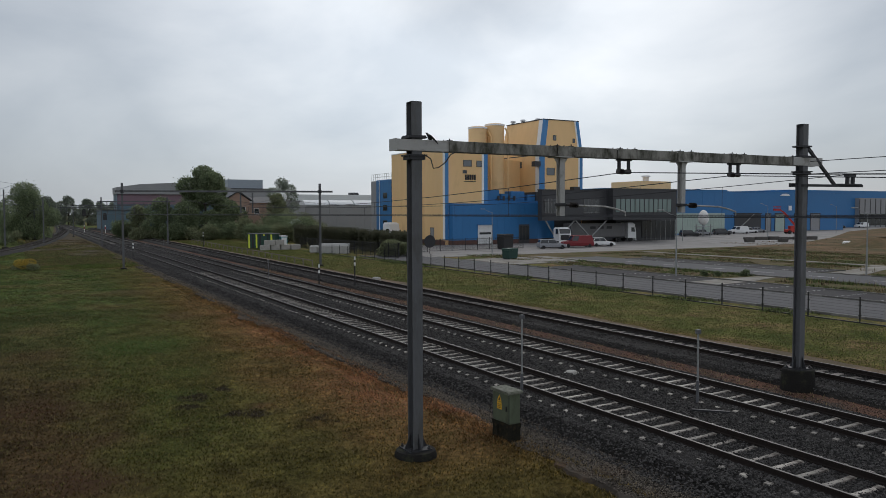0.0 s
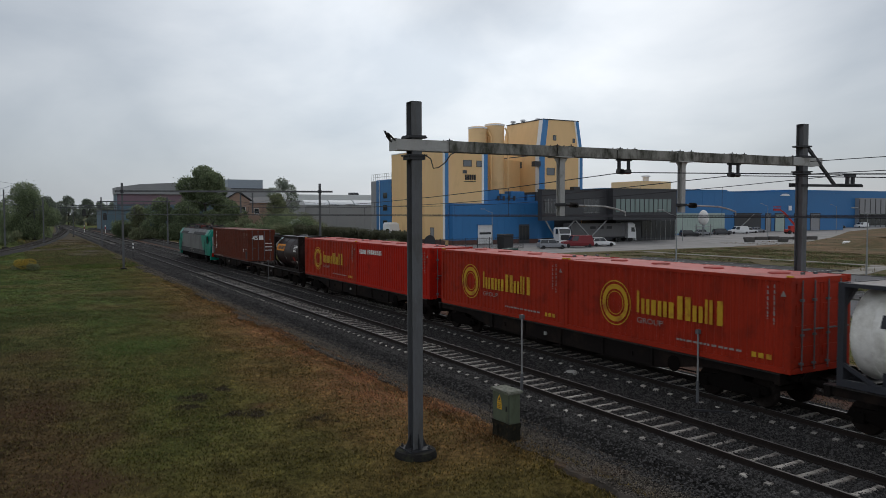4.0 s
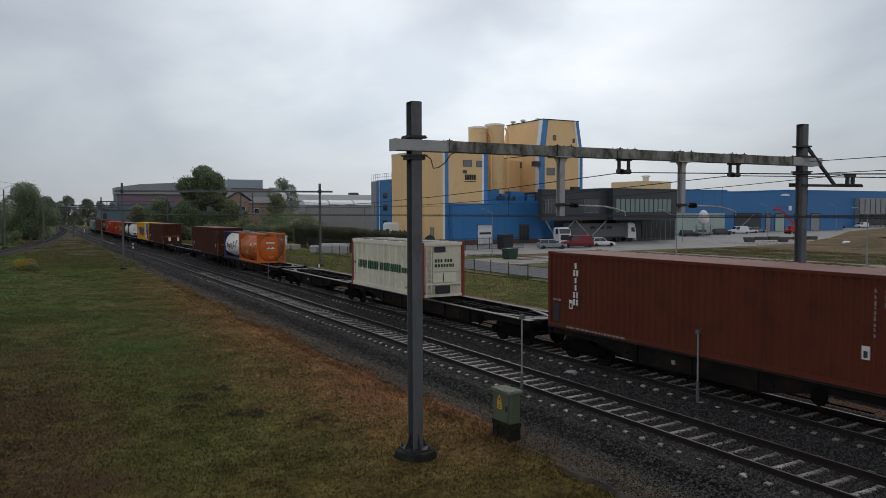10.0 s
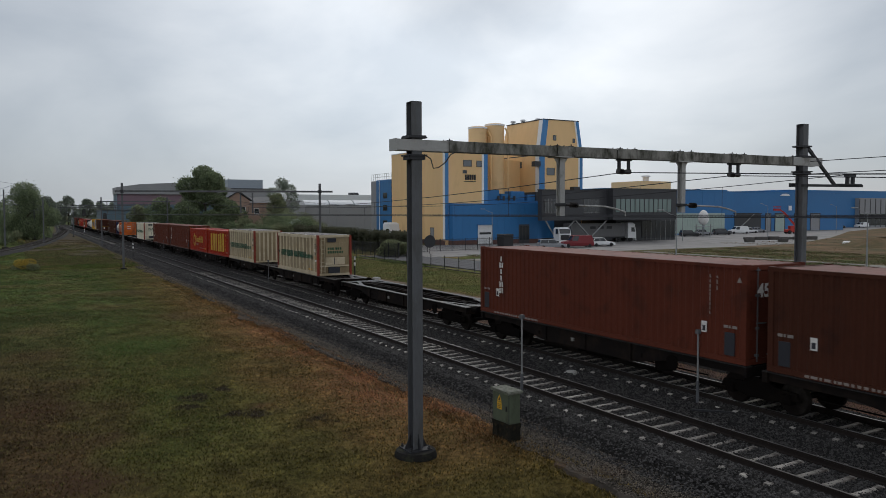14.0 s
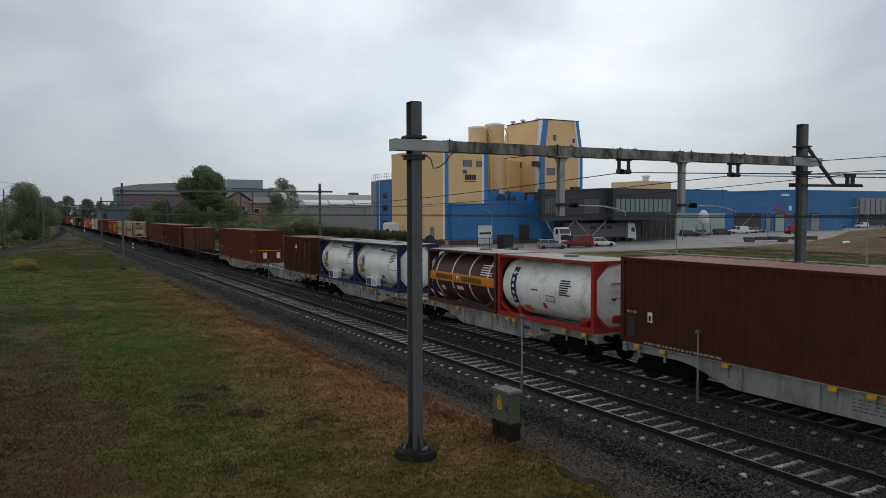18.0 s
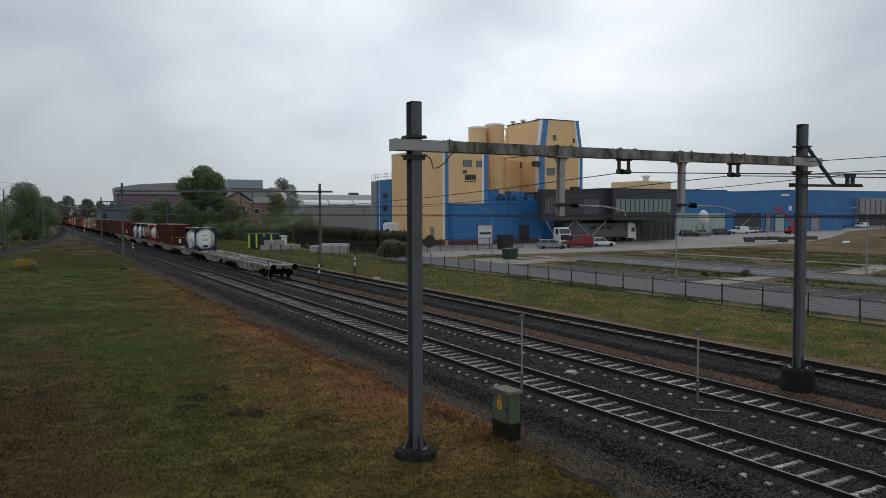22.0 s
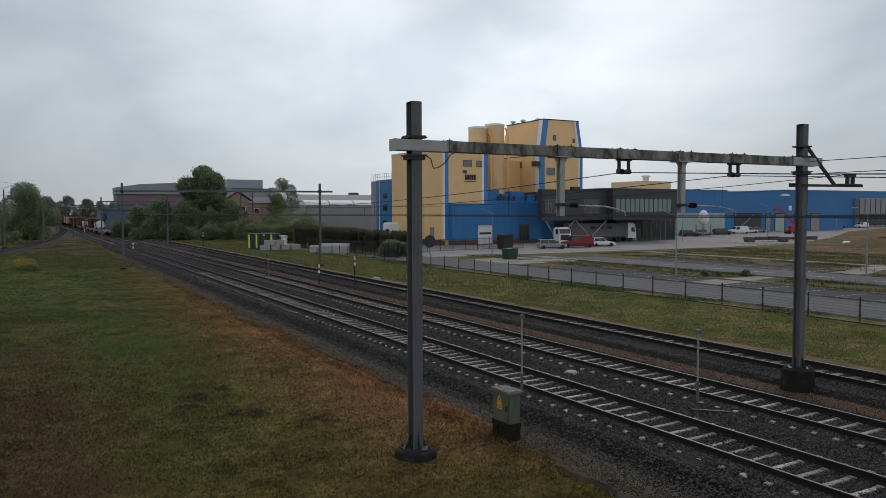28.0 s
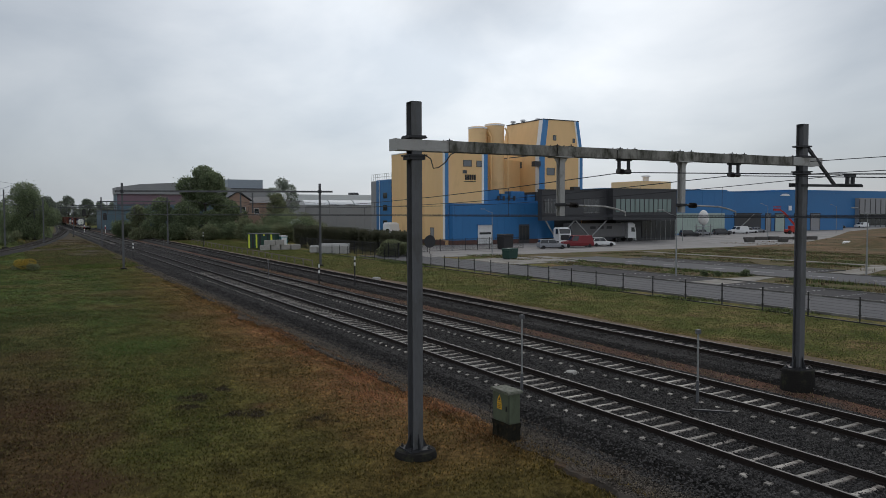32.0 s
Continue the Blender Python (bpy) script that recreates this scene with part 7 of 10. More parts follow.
signal(18.0 - 1.8, 258, 6.6, "three-lamp signal facing away down the line")
signal(21.4, 250, 5.4, "three-lamp signal beside the track")


# ---- branch line curving off on the far side of the grass
darktie_m = mat("dirty_sleeper", (0.05, 0.045, 0.04), 0.9, var=0.3, island=0.5)


def branch_track():
    t = thing("branch_track", "single curved branch track joining the main line", "railway track", group="railway tracks")
    cx = [(-14.0, 95), (-7.8, 115), (-3.2, 131.4), (-0.3, 147), (3.9, 182), (8.2, 232), (12.2, 299), (14.2, 380)]

    def at(u):
        k = min(int(u), len(cx) - 2)
        p = [cx[max(0, min(len(cx) - 1, k + d))] for d in (-1, 0, 1, 2)]
        f = u - k
        out = []
        for d in (0, 1):
            a, b, c_, e = (q[d] for q in p)
            out.append(0.5 * (2 * b + (c_ - a) * f + (2 * a - 5 * b + 4 * c_ - e) * f * f + (3 * b - a - 3 * c_ + e) * f ** 3))
        return Vector((out[0], out[1], 0))
    us = np.linspace(0, len(cx) - 1.001, 90)
    pts = [at(u) for u in us]
    for g in (-0.7525, 0.7525):
        rings = []
        for k, p in enumerate(pts):
            d = (pts[min(k + 1, len(pts) - 1)] - pts[max(k - 1, 0)]).normalized()
            n = Vector((d.y, -d.x, 0))
            rings.append([tuple(p + n * (g + a) + Vector((0, 0, b))) for a, b in ((-0.06, -0.16), (0.06, -0.16), (0.036, 0), (-0.036, 0))])
        part("rail", S().loft(rings), rail_m, t)
    rings = []
    for k, p in enumerate(pts):
        d = (pts[min(k + 1, len(pts) - 1)] - pts[max(k - 1, 0)]).normalized()
        n = Vector((d.y, -d.x, 0))
        rings.append([tuple(p + n * a + Vector((0, 0, b))) for a, b in ((-2.3, GROUND - 0.05), (-1.6, -0.2), (1.6, -0.2), (2.3, GROUND - 0.05))])
    part("ballast_bank", S().loft(rings, caps=False, closed=False), ballast_m, t, "grey stone bank")
    s = S()
    for u in np.linspace(1.2, 6.9, 330):
        p, q = at(u), at(u + 0.01)
        d = (q - p).normalized()
        n = Vector((d.y, -d.x, 0))
        s.bar(p - n * 1.25 + Vector((0, 0, -0.2)), p + n * 1.25 + Vector((0, 0, -0.2)), 0.2, 0.05)
    part("sleeper_row", s, darktie_m, t)["kind"] = "stuff"


branch_track()


def mast(x, y, h, arm=0.0):
    t = thing("catenary_mast", "slim dark grey catenary mast on a concrete foot", "mast", Matrix.Translation((x, y, -0.45)), "catenary masts")
    part("column", h_post(S(), 0, h, 0.22, 0.24), steel_grey_m, t)
    part("foundation", S().lathe([(0.55, -0.3), (0.5, 0.12), (0.42, 0.2)], "z", n=14), concrete_m, t)
    if arm:
        part("cantilever", S().path([(0, 0, h - 1.9), (arm, 0, h - 0.9), (0, 0, h - 0.4)], 0.03).path([(0, 0, h - 2.6), (arm, 0, h - 2.5)], 0.03), steel_grey_m, t, "bracket arm")
        part("insulator", insulator(S(), (arm * 0.08, 0, h - 1.78), (arm * 0.25, 0, h - 1.6), 0.07), insul_m, t)
    return t


for x, y, h, a in ((-2.9, 150, 10.0, 2.4), (-3.6, 132, 11.2, 2.6), (3.3, 166, 9.0, -2.2), (2.1, 198, 8.5, 2.2), (8.6, 262, 8.5, 2.2), (6.2, 235, 8.5, 2.2), (30.0, 215, 9, -2.4)):
    mast(x, y, h, a)
# ------------------------------------------------------------------ roads and yard
def paved(name, pts, z, material, label, category, thick=0.12):
    return solid(name, S().prism(pts, "z", z - thick, z), material, label, category)


def rect(x0, y0, x1, y1):
    return [(x0, y0), (x1, y0), (x1, y1), (x0, y1)]


scrub_m = mat("rough_scrub_ground", (0.115, 0.088, 0.050), 0.95, var=0.55, scale=0.35, fine=2.2, bump=0.9, dirt=(0.075, 0.080, 0.026), dirt_amount=0.55, dirt_scale=0.28, spec=0.05)
sand_m = mat("bare_sandy_earth", (0.17, 0.105, 0.062), 0.95, var=0.4, scale=0.16, fine=1.2, bump=0.9, dirt=(0.075, 0.070, 0.034), dirt_amount=0.75, dirt_scale=0.13, spec=0.05)
path_m = mat("worn_path_concrete", (0.22, 0.205, 0.185), 0.9, var=0.3, scale=0.4, fine=6, bump=0.3, dirt=(0.10, 0.09, 0.06), dirt_amount=0.5, dirt_scale=0.6)
kerb_m = mat("concrete_kerb", (0.15, 0.145, 0.135), 0.9, var=0.25, fine=5, each=0.7)
lineworn_m = mat("worn_white_line", (0.50, 0.50, 0.49), 0.8, var=0.2, dirt=(0.12, 0.12, 0.12), dirt_amount=0.4, dirt_scale=4)
G = GROUND
paved("road_main", rect(39.9, -60, 47.6, 96), G + 0.03, asphalt_m, "grey asphalt access road behind the wire fence", "road")
paved("parking_strip", rect(47.72, -60, 52.2, 66), G + 0.045, darkasphalt_m, "dark asphalt parking bays with faint white lines", "parking lot")
paved("scrub_field", rect(52.4, -60, 160, 92), G + 0.02, scrub_m, "weedy rough ground between unfinished roads", "waste ground")
paved("road_second", rect(58.5, -60, 66.0, 78), G + 0.05, asphalt_m, "second grey asphalt road across the empty plots", "road")
paved("parking_strip", rect(66.2, 46.5, 69.8, 73), G + 0.047, darkasphalt_m, "dark parking bays beside the second road", "parking lot")
paved("footpath", [(78.0, -60), (79.6, -60), (80.6, 84), (79.0, 84)], G + 0.055, path_m, "worn concrete footpath through the weeds", "pavement")
paved("yard", [(46.5, 88), (150, 88), (400, 110), (420, 230), (118, 180), (118, 121), (52, 121), (46.5, 100)], G + 0.035, apron_m, "wide worn concrete yard in front of the factory", "yard")
paved("sand_plot", [(96, 20), (300, 20), (330, 156), (264, 158.7), (211, 138), (158, 107.5), (123, 90.5), (104, 88.2), (100, 60)], G + 0.06, sand_m, "bare reddish sand plot", "sand")
paved("side_pavement", rect(47.8, 71, 60.5, 82), G + 0.06, path_m, "pale concrete corner slab", "pavement")
paved("crossing_slab", [(47.8, 42.5), (52.6, 43.0), (58.2, 44.9), (57.6, 46.2), (53.0, 46.2), (47.8, 45.4)], G + 0.06, path_m, "pale paved crossing between the roads", "pavement")
paved("crossing_slab", [(66.2, 42.9), (68.5, 42.9), (79.0, 46.6), (78.4, 48.6), (69.6, 46.2), (66.2, 45.6)], G + 0.058, path_m, "pale paved crossing between the roads", "pavement")
sp = S()
rngm = random.Random(5)
for k in range(40):
    a, r_ = k * math.tau / 40, 1
    sp.v.append((132 + 15 * math.cos(a) + rngm.uniform(-1, 1), 76 + 8 * math.sin(a), G + 0.05))
for k in range(40):
    a = k * math.tau / 40
    sp.v.append((132 + 8 * math.cos(a) + rngm.uniform(-1, 1), 76 + 4 * math.sin(a), G + 1.1 + rngm.uniform(-0.35, 0.35)))
for k in range(40):
    sp.f.append((k, (k + 1) % 40, 40 + (k + 1) % 40, 40 + k))
    sp.s.append(True)
sp.f.append(tuple(range(40, 80)))
sp.s.append(False)
solid("sand_heap", sp, sand_m, "low heap of reddish sand", "sand heap", "")


def kerb_line(x, y0, y1, label="grey concrete kerb stones along the road"):
    k = thing("kerb", label, "kerb", kind="structure")
    me = S().slab(0, 0, 0, 0.14, 0.985, 0.2, 0.015).mesh("kerb_stone", kerb_m)
    y = y0
    n = 0
    while y < y1 and n < 110:
        part("kerb_stone", me, kerb_m, k, m=Matrix.Translation((x, y + 0.5, G + 0.045)))
        y += 1.0
        n += 1


kerb_line(39.8, 10, 96)
kerb_line(47.66, 10, 70)
kerb_line(52.3, 15, 66)
kerb_line(58.4, 15, 76)
kerb_line(66.1, 15, 46)
kerb_line(69.9, 46, 74)
for k in range(14):
    y = 14 + 3.1 * k
    st = thing("bay_line", "faint dashed white parking bay line", "road marking", Matrix.Translation((0, y, G + 0.047)), "parking bay lines")
    for j in range(7):
        part("dash", S().box(47.9 + 0.62 * j, -0.05, 0, 48.2 + 0.62 * j, 0.05, 0.004), lineworn_m, st)
for k in range(9):
    y = 18 + 6 * k
    part("dash", S().box(62.1, y, G + 0.052, 62.25, y + 2.4, G + 0.056), lineworn_m, thing("lane_line", "dashed white lane marking", "road marking", group="lane markings"))

for k in range(9):
    st = thing("bay_line", "faint dashed white parking bay line", "road marking", Matrix.Translation((0, 47.5 + 2.9 * k, G + 0.049)), "parking bay lines")
    for j in range(5):
        part("dash", S().box(66.4 + 0.66 * j, -0.06, 0, 66.75 + 0.66 * j, 0.06, 0.004), lineworn_m, st)

# ---- wire fence along the railway land
fence_m = mat("black_fence_steel", (0.02, 0.02, 0.021), 0.55, var=0.15)
meshwire_m = mat("thin_fence_wire", (0.06, 0.06, 0.058), 0.6, metal=0.3)
fence = thing("wire_fence", "low black post and wire fence beside the road", "fence")
post_me = S().tube((0, 0, -0.1), (0, 0, 1.36), 0.04, n=8).slab(0, 0, 1.38, 0.09, 0.09, 0.05, 0.01).slab(0, 0, 0.95, 0.13, 0.13, 0.06, 0.01).slab(0, 0, 0.4, 0.13, 0.13, 0.06, 0.01).mesh("post", fence_m)
y = 3.3
while y < 112:
    part("post", post_me, fence_m, fence, m=Matrix.Translation((38.2, y, G)))
    y += 3.0
for z in (0.12, 0.28, 0.44, 0.60, 0.76, 0.92, 1.08, 1.26):
    part("line_wire", S().path([(38.2, 3.3, G + z), (38.2, 111.3, G + z)], 0.006, 4), meshwire_m, fence)
bottom = part("gravel_board", S().box(38.16, 3.3, G - 0.05, 38.24, 111.3, G + 0.06), fence_m, fence, "dark board along the foot of the fence")


def bar_fence(pts, h, label, gap=0.14, post_gap=2.5):
    f = thing("bar_fence", label, "fence")
    bars = S()
    for (x0, y0), (x1, y1) in zip(pts, pts[1:]):
        L_ = math.hypot(x1 - x0, y1 - y0)
        n = max(1, round(L_ / post_gap))
        for k in range(n + 1):
            px, py = x0 + (x1 - x0) * k / n, y0 + (y1 - y0) * k / n
            part("post", S().box(px - 0.04, py - 0.04, G, px + 0.04, py + 0.04, G + h + 0.05), fence_m, f)
        for z in (0.15, h * 0.5, h - 0.1):
            part("rail", S().bar((x0, y0, G + z), (x1, y1, G + z), 0.03, 0.04), fence_m, f)
        n = int(L_ / gap)
        for k in range(n):
            px, py = x0 + (x1 - x0) * k / n, y0 + (y1 - y0) * k / n
            bars.box(px - 0.009, py - 0.009, G + 0.1, px + 0.009, py + 0.009, G + h)
    part("bar_infill", bars, fence_m, f)["kind"] = "stuff"


bar_fence([(42.0, 88.5), (46.5, 97), (52.5, 100.5), (71.5, 103.0)], 1.9, "tall black steel bar fence in front of the factory")
bar_fence([(40.0, 122), (42.0, 88.5)], 1.9, "black bar fence along the hedge")
knee = thing("knee_fence", "low wooden knee rail fence beside the siding", "fence")
kw_m = mat("grey_timber", (0.16, 0.14, 0.12), 0.9, var=0.3, fine=15)
for k in range(24):
    part("post", S().box(-0.06, -0.06, 0, 0.06, 0.06, 0.75), kw_m, knee, m=Matrix.Translation((27.6 + 0.08 * k, 80 + 3.4 * k, G)))
part("rail", S().bar((27.6, 80, G + 0.66), (27.6 + 0.08 * 23, 80 + 3.4 * 23, G + 0.66), 0.05, 0.1), kw_m, knee)


# ---- street lamps
def street_lamp(x, y, h, arm, label="slender pale grey street lamp"):
    t = thing("street_lamp", label, "street lamp", Matrix.Translation((x, y, G)), "street lamps")
    part("pole", S().tube((0, 0, 0), (0, 0, h * 0.45), 0.085, 0.075, 10).tube((0, 0, h * 0.45), (0, 0, h), 0.06, 0.045, 10), galv_m, t)
    part("arm", S().path([(0, 0, h - 0.02), (arm * 0.4, 0, h + 0.06), (arm * 0.75, 0, h + 0.28), (arm, 0, h + 0.42)], 0.032), galv_m, t, "curved arm")
    part("lamp_head", S().slab(arm * 1.22, 0, h + 0.47, 0.75, 0.22, 0.11, 0.03), galv_m, t, "flat lamp head")
    return t


for x, y, h, a in ((59.4, 93.4, 5.9, -1.3), (51.6, 50.2, 5.55, -1.6), (67.8, 42.6, 5.7, -1.6), (116.8, 112.0, 6.4, -1.6), (150, 118, 7.2, -1.8), (190, 128, 7.2, -1.8)):
    street_lamp(x, y, h, a)


# ---- waste containers, sign disc
dgreen_m = mat("dark_green_paint", (0.014, 0.05, 0.04), 0.5, var=0.15)


def waste_box(x, y, w, d, h, material, label):
    t = thing("waste_container", label, "container", pose(x, y, G + 0.06, 0, 0, 12))
    part("tub", S().loft([[(-w / 2 + 0.1, -d / 2 + 0.06, 0.08), (w / 2 - 0.1, -d / 2 + 0.06, 0.08), (w / 2 - 0.1, d / 2 - 0.06, 0.08), (-w / 2 + 0.1, d / 2 - 0.06, 0.08)], [(-w / 2, -d / 2, h * 0.82), (w / 2, -d / 2, h * 0.82), (w / 2, d / 2, h * 0.82), (-w / 2, d / 2, h * 0.82)]]), material, t)
    part("lid", S().slab(0, 0, h * 0.91, w + 0.06, d + 0.06, h * 0.16, 0.04), material, t)
    for sx in (-1, 1):
        part("foot", S().box(sx * w * 0.35 - 0.08, -d / 2 + 0.1, 0, sx * w * 0.35 + 0.08, d / 2 - 0.1, 0.09), black_m, t)


waste_box(53.2, 79.5, 1.7, 1.2, 1.35, dgreen_m, "dark green waste container on the pale corner slab")
waste_box(66.8, 101.2, 2.2, 1.5, 2.4, black_m, "large black waste container behind the fence")
t = thing("round_sign", "round dark sign seen from its back", "road sign", Matrix.Translation((50.8, 96.5, G)))
part("post", S().tube((0, 0, 0), (0, 0, 2.6), 0.045, n=8), fence_m, t)
part("disc", S().lathe([(0.02, -0.03), (0.9, -0.025), (0.9, 0.025), (0.02, 0.03)], "y", (0, -0.06, 1.75), 32), darksteel_m, t)

# ---- stuff by the siding: striped cabin, toilet, blocks, covered stack
ys_m = mat("fluorescent_yellow_paint", (0.62, 0.68, 0.06), 0.5, var=0.1)
t = thing("site_cabin", "green and yellow striped site cabin", "site cabin", pose(34.6, 124.5, G, 0, 0, -38))
part("shell", S().box(-2.3, -1.1, 0.12, 2.3, 1.1, 2.45), dgreen_m, t)
part("roof", S().slab(0, 0, 2.52, 4.8, 2.4, 0.14, 0.03), steel_grey_m, t)
for k in range(7):
    part("stripe", S().box(-2.2 + 0.64 * k, -1.115, 0.15, -1.92 + 0.64 * k, -1.1, 2.4), ys_m if k % 2 == 0 else black_m, t, "yellow upright stripe")
for k in range(3):
    part("stripe", S().box(-2.315, -0.95 + 0.7 * k, 0.15, -2.3, -0.65 + 0.7 * k, 2.4), ys_m, t)
part("door", S().box(0.2, -1.135, 0.15, 1.0, -1.118, 2.2), dgreen_m, t)
t = thing("portable_toilet", "blue and white portable toilet", "portable toilet", Matrix.Translation((37.6, 123.5, G)))
cyan_m = mat("pale_blue_plastic", (0.12, 0.36, 0.42), 0.5)
part("booth", S().slab(0, 0, 1.0, 1.1, 1.1, 1.9, 0.05), cyan_m, t)
part("roof", S().slab(0, 0, 2.05, 1.2, 1.2, 0.22, 0.08), white_m, t)
part("door", S().box(-0.42, -0.565, 0.15, 0.42, -0.55, 1.85), white_m, t)
blk = S().slab(0, 0, 0.4, 1.5, 0.8, 0.8, 0.04).mesh("concrete_block", paleconc_m)
for k, (x, y, z) in enumerate(((33.4, 119.5, 0), (35.1, 119.8, 0), (36.8, 120, 0), (38.4, 119.6, 0), (35.8, 119.9, 0.8), (34.2, 119.7, 0.8))):
    solid("concrete_block", blk, None, "pale grey stackable concrete block", "concrete block", "", pose(x, y, G + z, 0, 0, 3 * k - 6), "concrete blocks")
tarp_m = mat("white_tarpaulin", (0.36, 0.36, 0.35), 0.6, var=0.12, scale=1.5, bump=0.3)
t = thing("covered_stack", "row of pallets covered by white ribbed tarpaulin", "covered stack", pose(39.6, 105.0, G, 0, 0, -26))
part("cover", S().prism([(-0.85, 0), (0.85, 0), (0.85, 1.05), (0.5, 1.42), (-0.5, 1.42), (-0.85, 1.05)], "x", -2.2, 2.2), tarp_m, t)
for k in range(7):
    x = -2.18 + 0.7 * k
    part("rib", S().prism([(-0.88, 0), (0.88, 0), (0.88, 1.06), (0.52, 1.46), (-0.52, 1.46), (-0.88, 1.06)], "x", x, x + 0.07), tarp_m, t, "pale hoop under the sheet")
part("dark_flap", S().box(2.2, -0.5, 0.2, 2.23, 0.5, 1.0), steel_grey_m, t)
t = thing("covered_stack", "small stack under a white sheet", "covered stack", pose(37.3, 107.2, G, 0, 0, -26))
part("cover", S().slab(0, 0, 0.55, 1.3, 1.3, 1.1, 0.18), tarp_m, t)
# ------------------------------------------------------------------ buildings
blue_m = mat("blue_cladding", (0.030, 0.160, 0.375), 0.5, var=0.10, scale=0.15, fine=1.5, dirt=(0.026, 0.135, 0.31), dirt_amount=0.3, dirt_scale=0.3, stretch=(1, 1, 0.4))
blue2_m = mat("bright_blue_cladding", (0.030, 0.155, 0.37), 0.5, var=0.10, scale=0.1, fine=1.5)
ochre_m = mat("ochre_cladding", (0.80, 0.535, 0.265), 0.6, var=0.06, scale=0.15, fine=1.0, dirt=(0.62, 0.40, 0.19), dirt_amount=0.25, dirt_scale=0.2, stretch=(1, 1, 0.4))
charcoal_m = mat("charcoal_cladding", (0.042, 0.044, 0.049), 0.5, var=0.2, scale=0.2)
whitetrim_m = mat("white_trim", (0.80, 0.81, 0.82), 0.5, var=0.06)
stripe_m = mat("sky_blue_trim", (0.06, 0.22, 0.48), 0.5, var=0.06)
brick_m = mat("brown_brick_plinth", (0.12, 0.06, 0.05), 0.85, var=0.25, fine=12)
window_m = glass_mat("grey_window_glass", (0.10, 0.12, 0.14), 0.12)
darkglass_m = glass_mat("dark_window_glass", (0.025, 0.03, 0.035), 0.12)
greenglass_m = glass_mat("pale_green_glazing", (0.16, 0.22, 0.21), 0.2)
greyclad_m = mat("grey_ribbed_cladding", (0.26, 0.265, 0.275), 0.6, var=0.1, scale=0.2, fine=2)
palegreen_m = mat("pale_green_translucent_panel", (0.36, 0.44, 0.40), 0.6, var=0.08)
whiteroof_m = mat("white_metal_roof", (0.62, 0.64, 0.66), 0.5, var=0.08)
doorwhite_m = mat("white_roller_door", (0.66, 0.67, 0.67), 0.55, var=0.05)


def window(parent, face, a0, a1, z0, z1, at, pane=None, frame_m_=None, name="window"):
    """A framed window proud of a wall. face y: wall facing -y at y=at, a along x; face x: facing -x at x=at, a along y."""
    pane, frame_m_ = pane or window_m, frame_m_ or charcoal_m

    def bx(s, p0, p1, q0, q1, d0, d1):
        return s.box(p0, at - d1, q0, p1, at - d0, q1) if face == "y" else s.box(at - d1, p0, q0, at - d0, p1, q1)
    fr = S()
    t = 0.09
    bx(fr, a0, a1, z0, z0 + t, 0, 0.06), bx(fr, a0, a1, z1 - t, z1, 0, 0.06), bx(fr, a0, a0 + t, z0 + t, z1 - t, 0, 0.06), bx(fr, a1 - t, a1, z0 + t, z1 - t, 0, 0.06)
    w = part(name, fr, frame_m_, parent)
    part("pane", bx(S(), a0 + t, a1 - t, z0 + t, z1 - t, 0.0, 0.03), pane, w)
    return w


G0 = GROUND
f = thing("factory", "ochre and blue clad factory with stepped tower and silos", "factory building")
part("main_block", S().box(66.6, 120.5, G0, 75.6, 143.2, 17.15), ochre_m, f, "ochre metal clad block")
part("parapet", S().box(66.5, 120.4, 17.15, 75.7, 143.3, 17.3), whitetrim_m, f)
for z in (4.5, 9.0, 13.2):
    part("panel_joint", S().box(66.59, 122, z, 66.596, 143.2, z + 0.03), ochre_m, f)
for y in (124.8, 129.4, 134.0, 138.6):
    part("panel_joint", S().box(66.575, y - 0.02, 0.3, 66.598, y + 0.02, 17.1), ochre_m, f)
part("corner_stripe", S().box(66.55, 120.45, 0.4, 67.3, 120.498, 17.15), stripe_m, f, "blue corner stripe")
part("corner_stripe", S().box(66.52, 120.45, 0.4, 66.598, 121.2, 17.15), whitetrim_m, f, "white corner stripe")
part("corner_stripe", S().box(74.35, 120.44, 6.9, 74.8, 120.498, 17.15), whitetrim_m, f, "white corner stripe")
part("corner_stripe", S().box(74.8, 120.44, 6.9, 75.62, 120.498, 17.15), stripe_m, f, "blue corner stripe")
part("plinth", S().box(66.55, 120.55, G0, 66.598, 143.2, 0.35), brick_m, f, "brown brick plinth")
window(f, "y", 70.4, 72.2, 13.75, 14.95, 120.498)
window(f, "y", 73.2, 74.34, 13.75, 14.9, 120.498)
window(f, "y", 70.3, 71.15, 12.5, 13.1, 120.498, darkglass_m)
for k in range(5):
    part("company_sign", S().box(70.75 + 0.48 * k, 120.42, 11.35, 71.12 + 0.48 * k, 120.49, 12.3), black_m, f, "dark company sign drawn as plain blocks")
part("sign_underline", S().box(70.5, 120.42, 11.0, 73.1, 120.49, 11.12), black_m, f)
part("service_door", S().box(66.53, 124.8, G0 + 0.5, 66.598, 126.0, 2.5), greyclad_m, f, "narrow grey door")
part("service_door_frame", S().box(66.545, 124.65, G0 + 0.4, 66.57, 126.15, 2.62), charcoal_m, f)
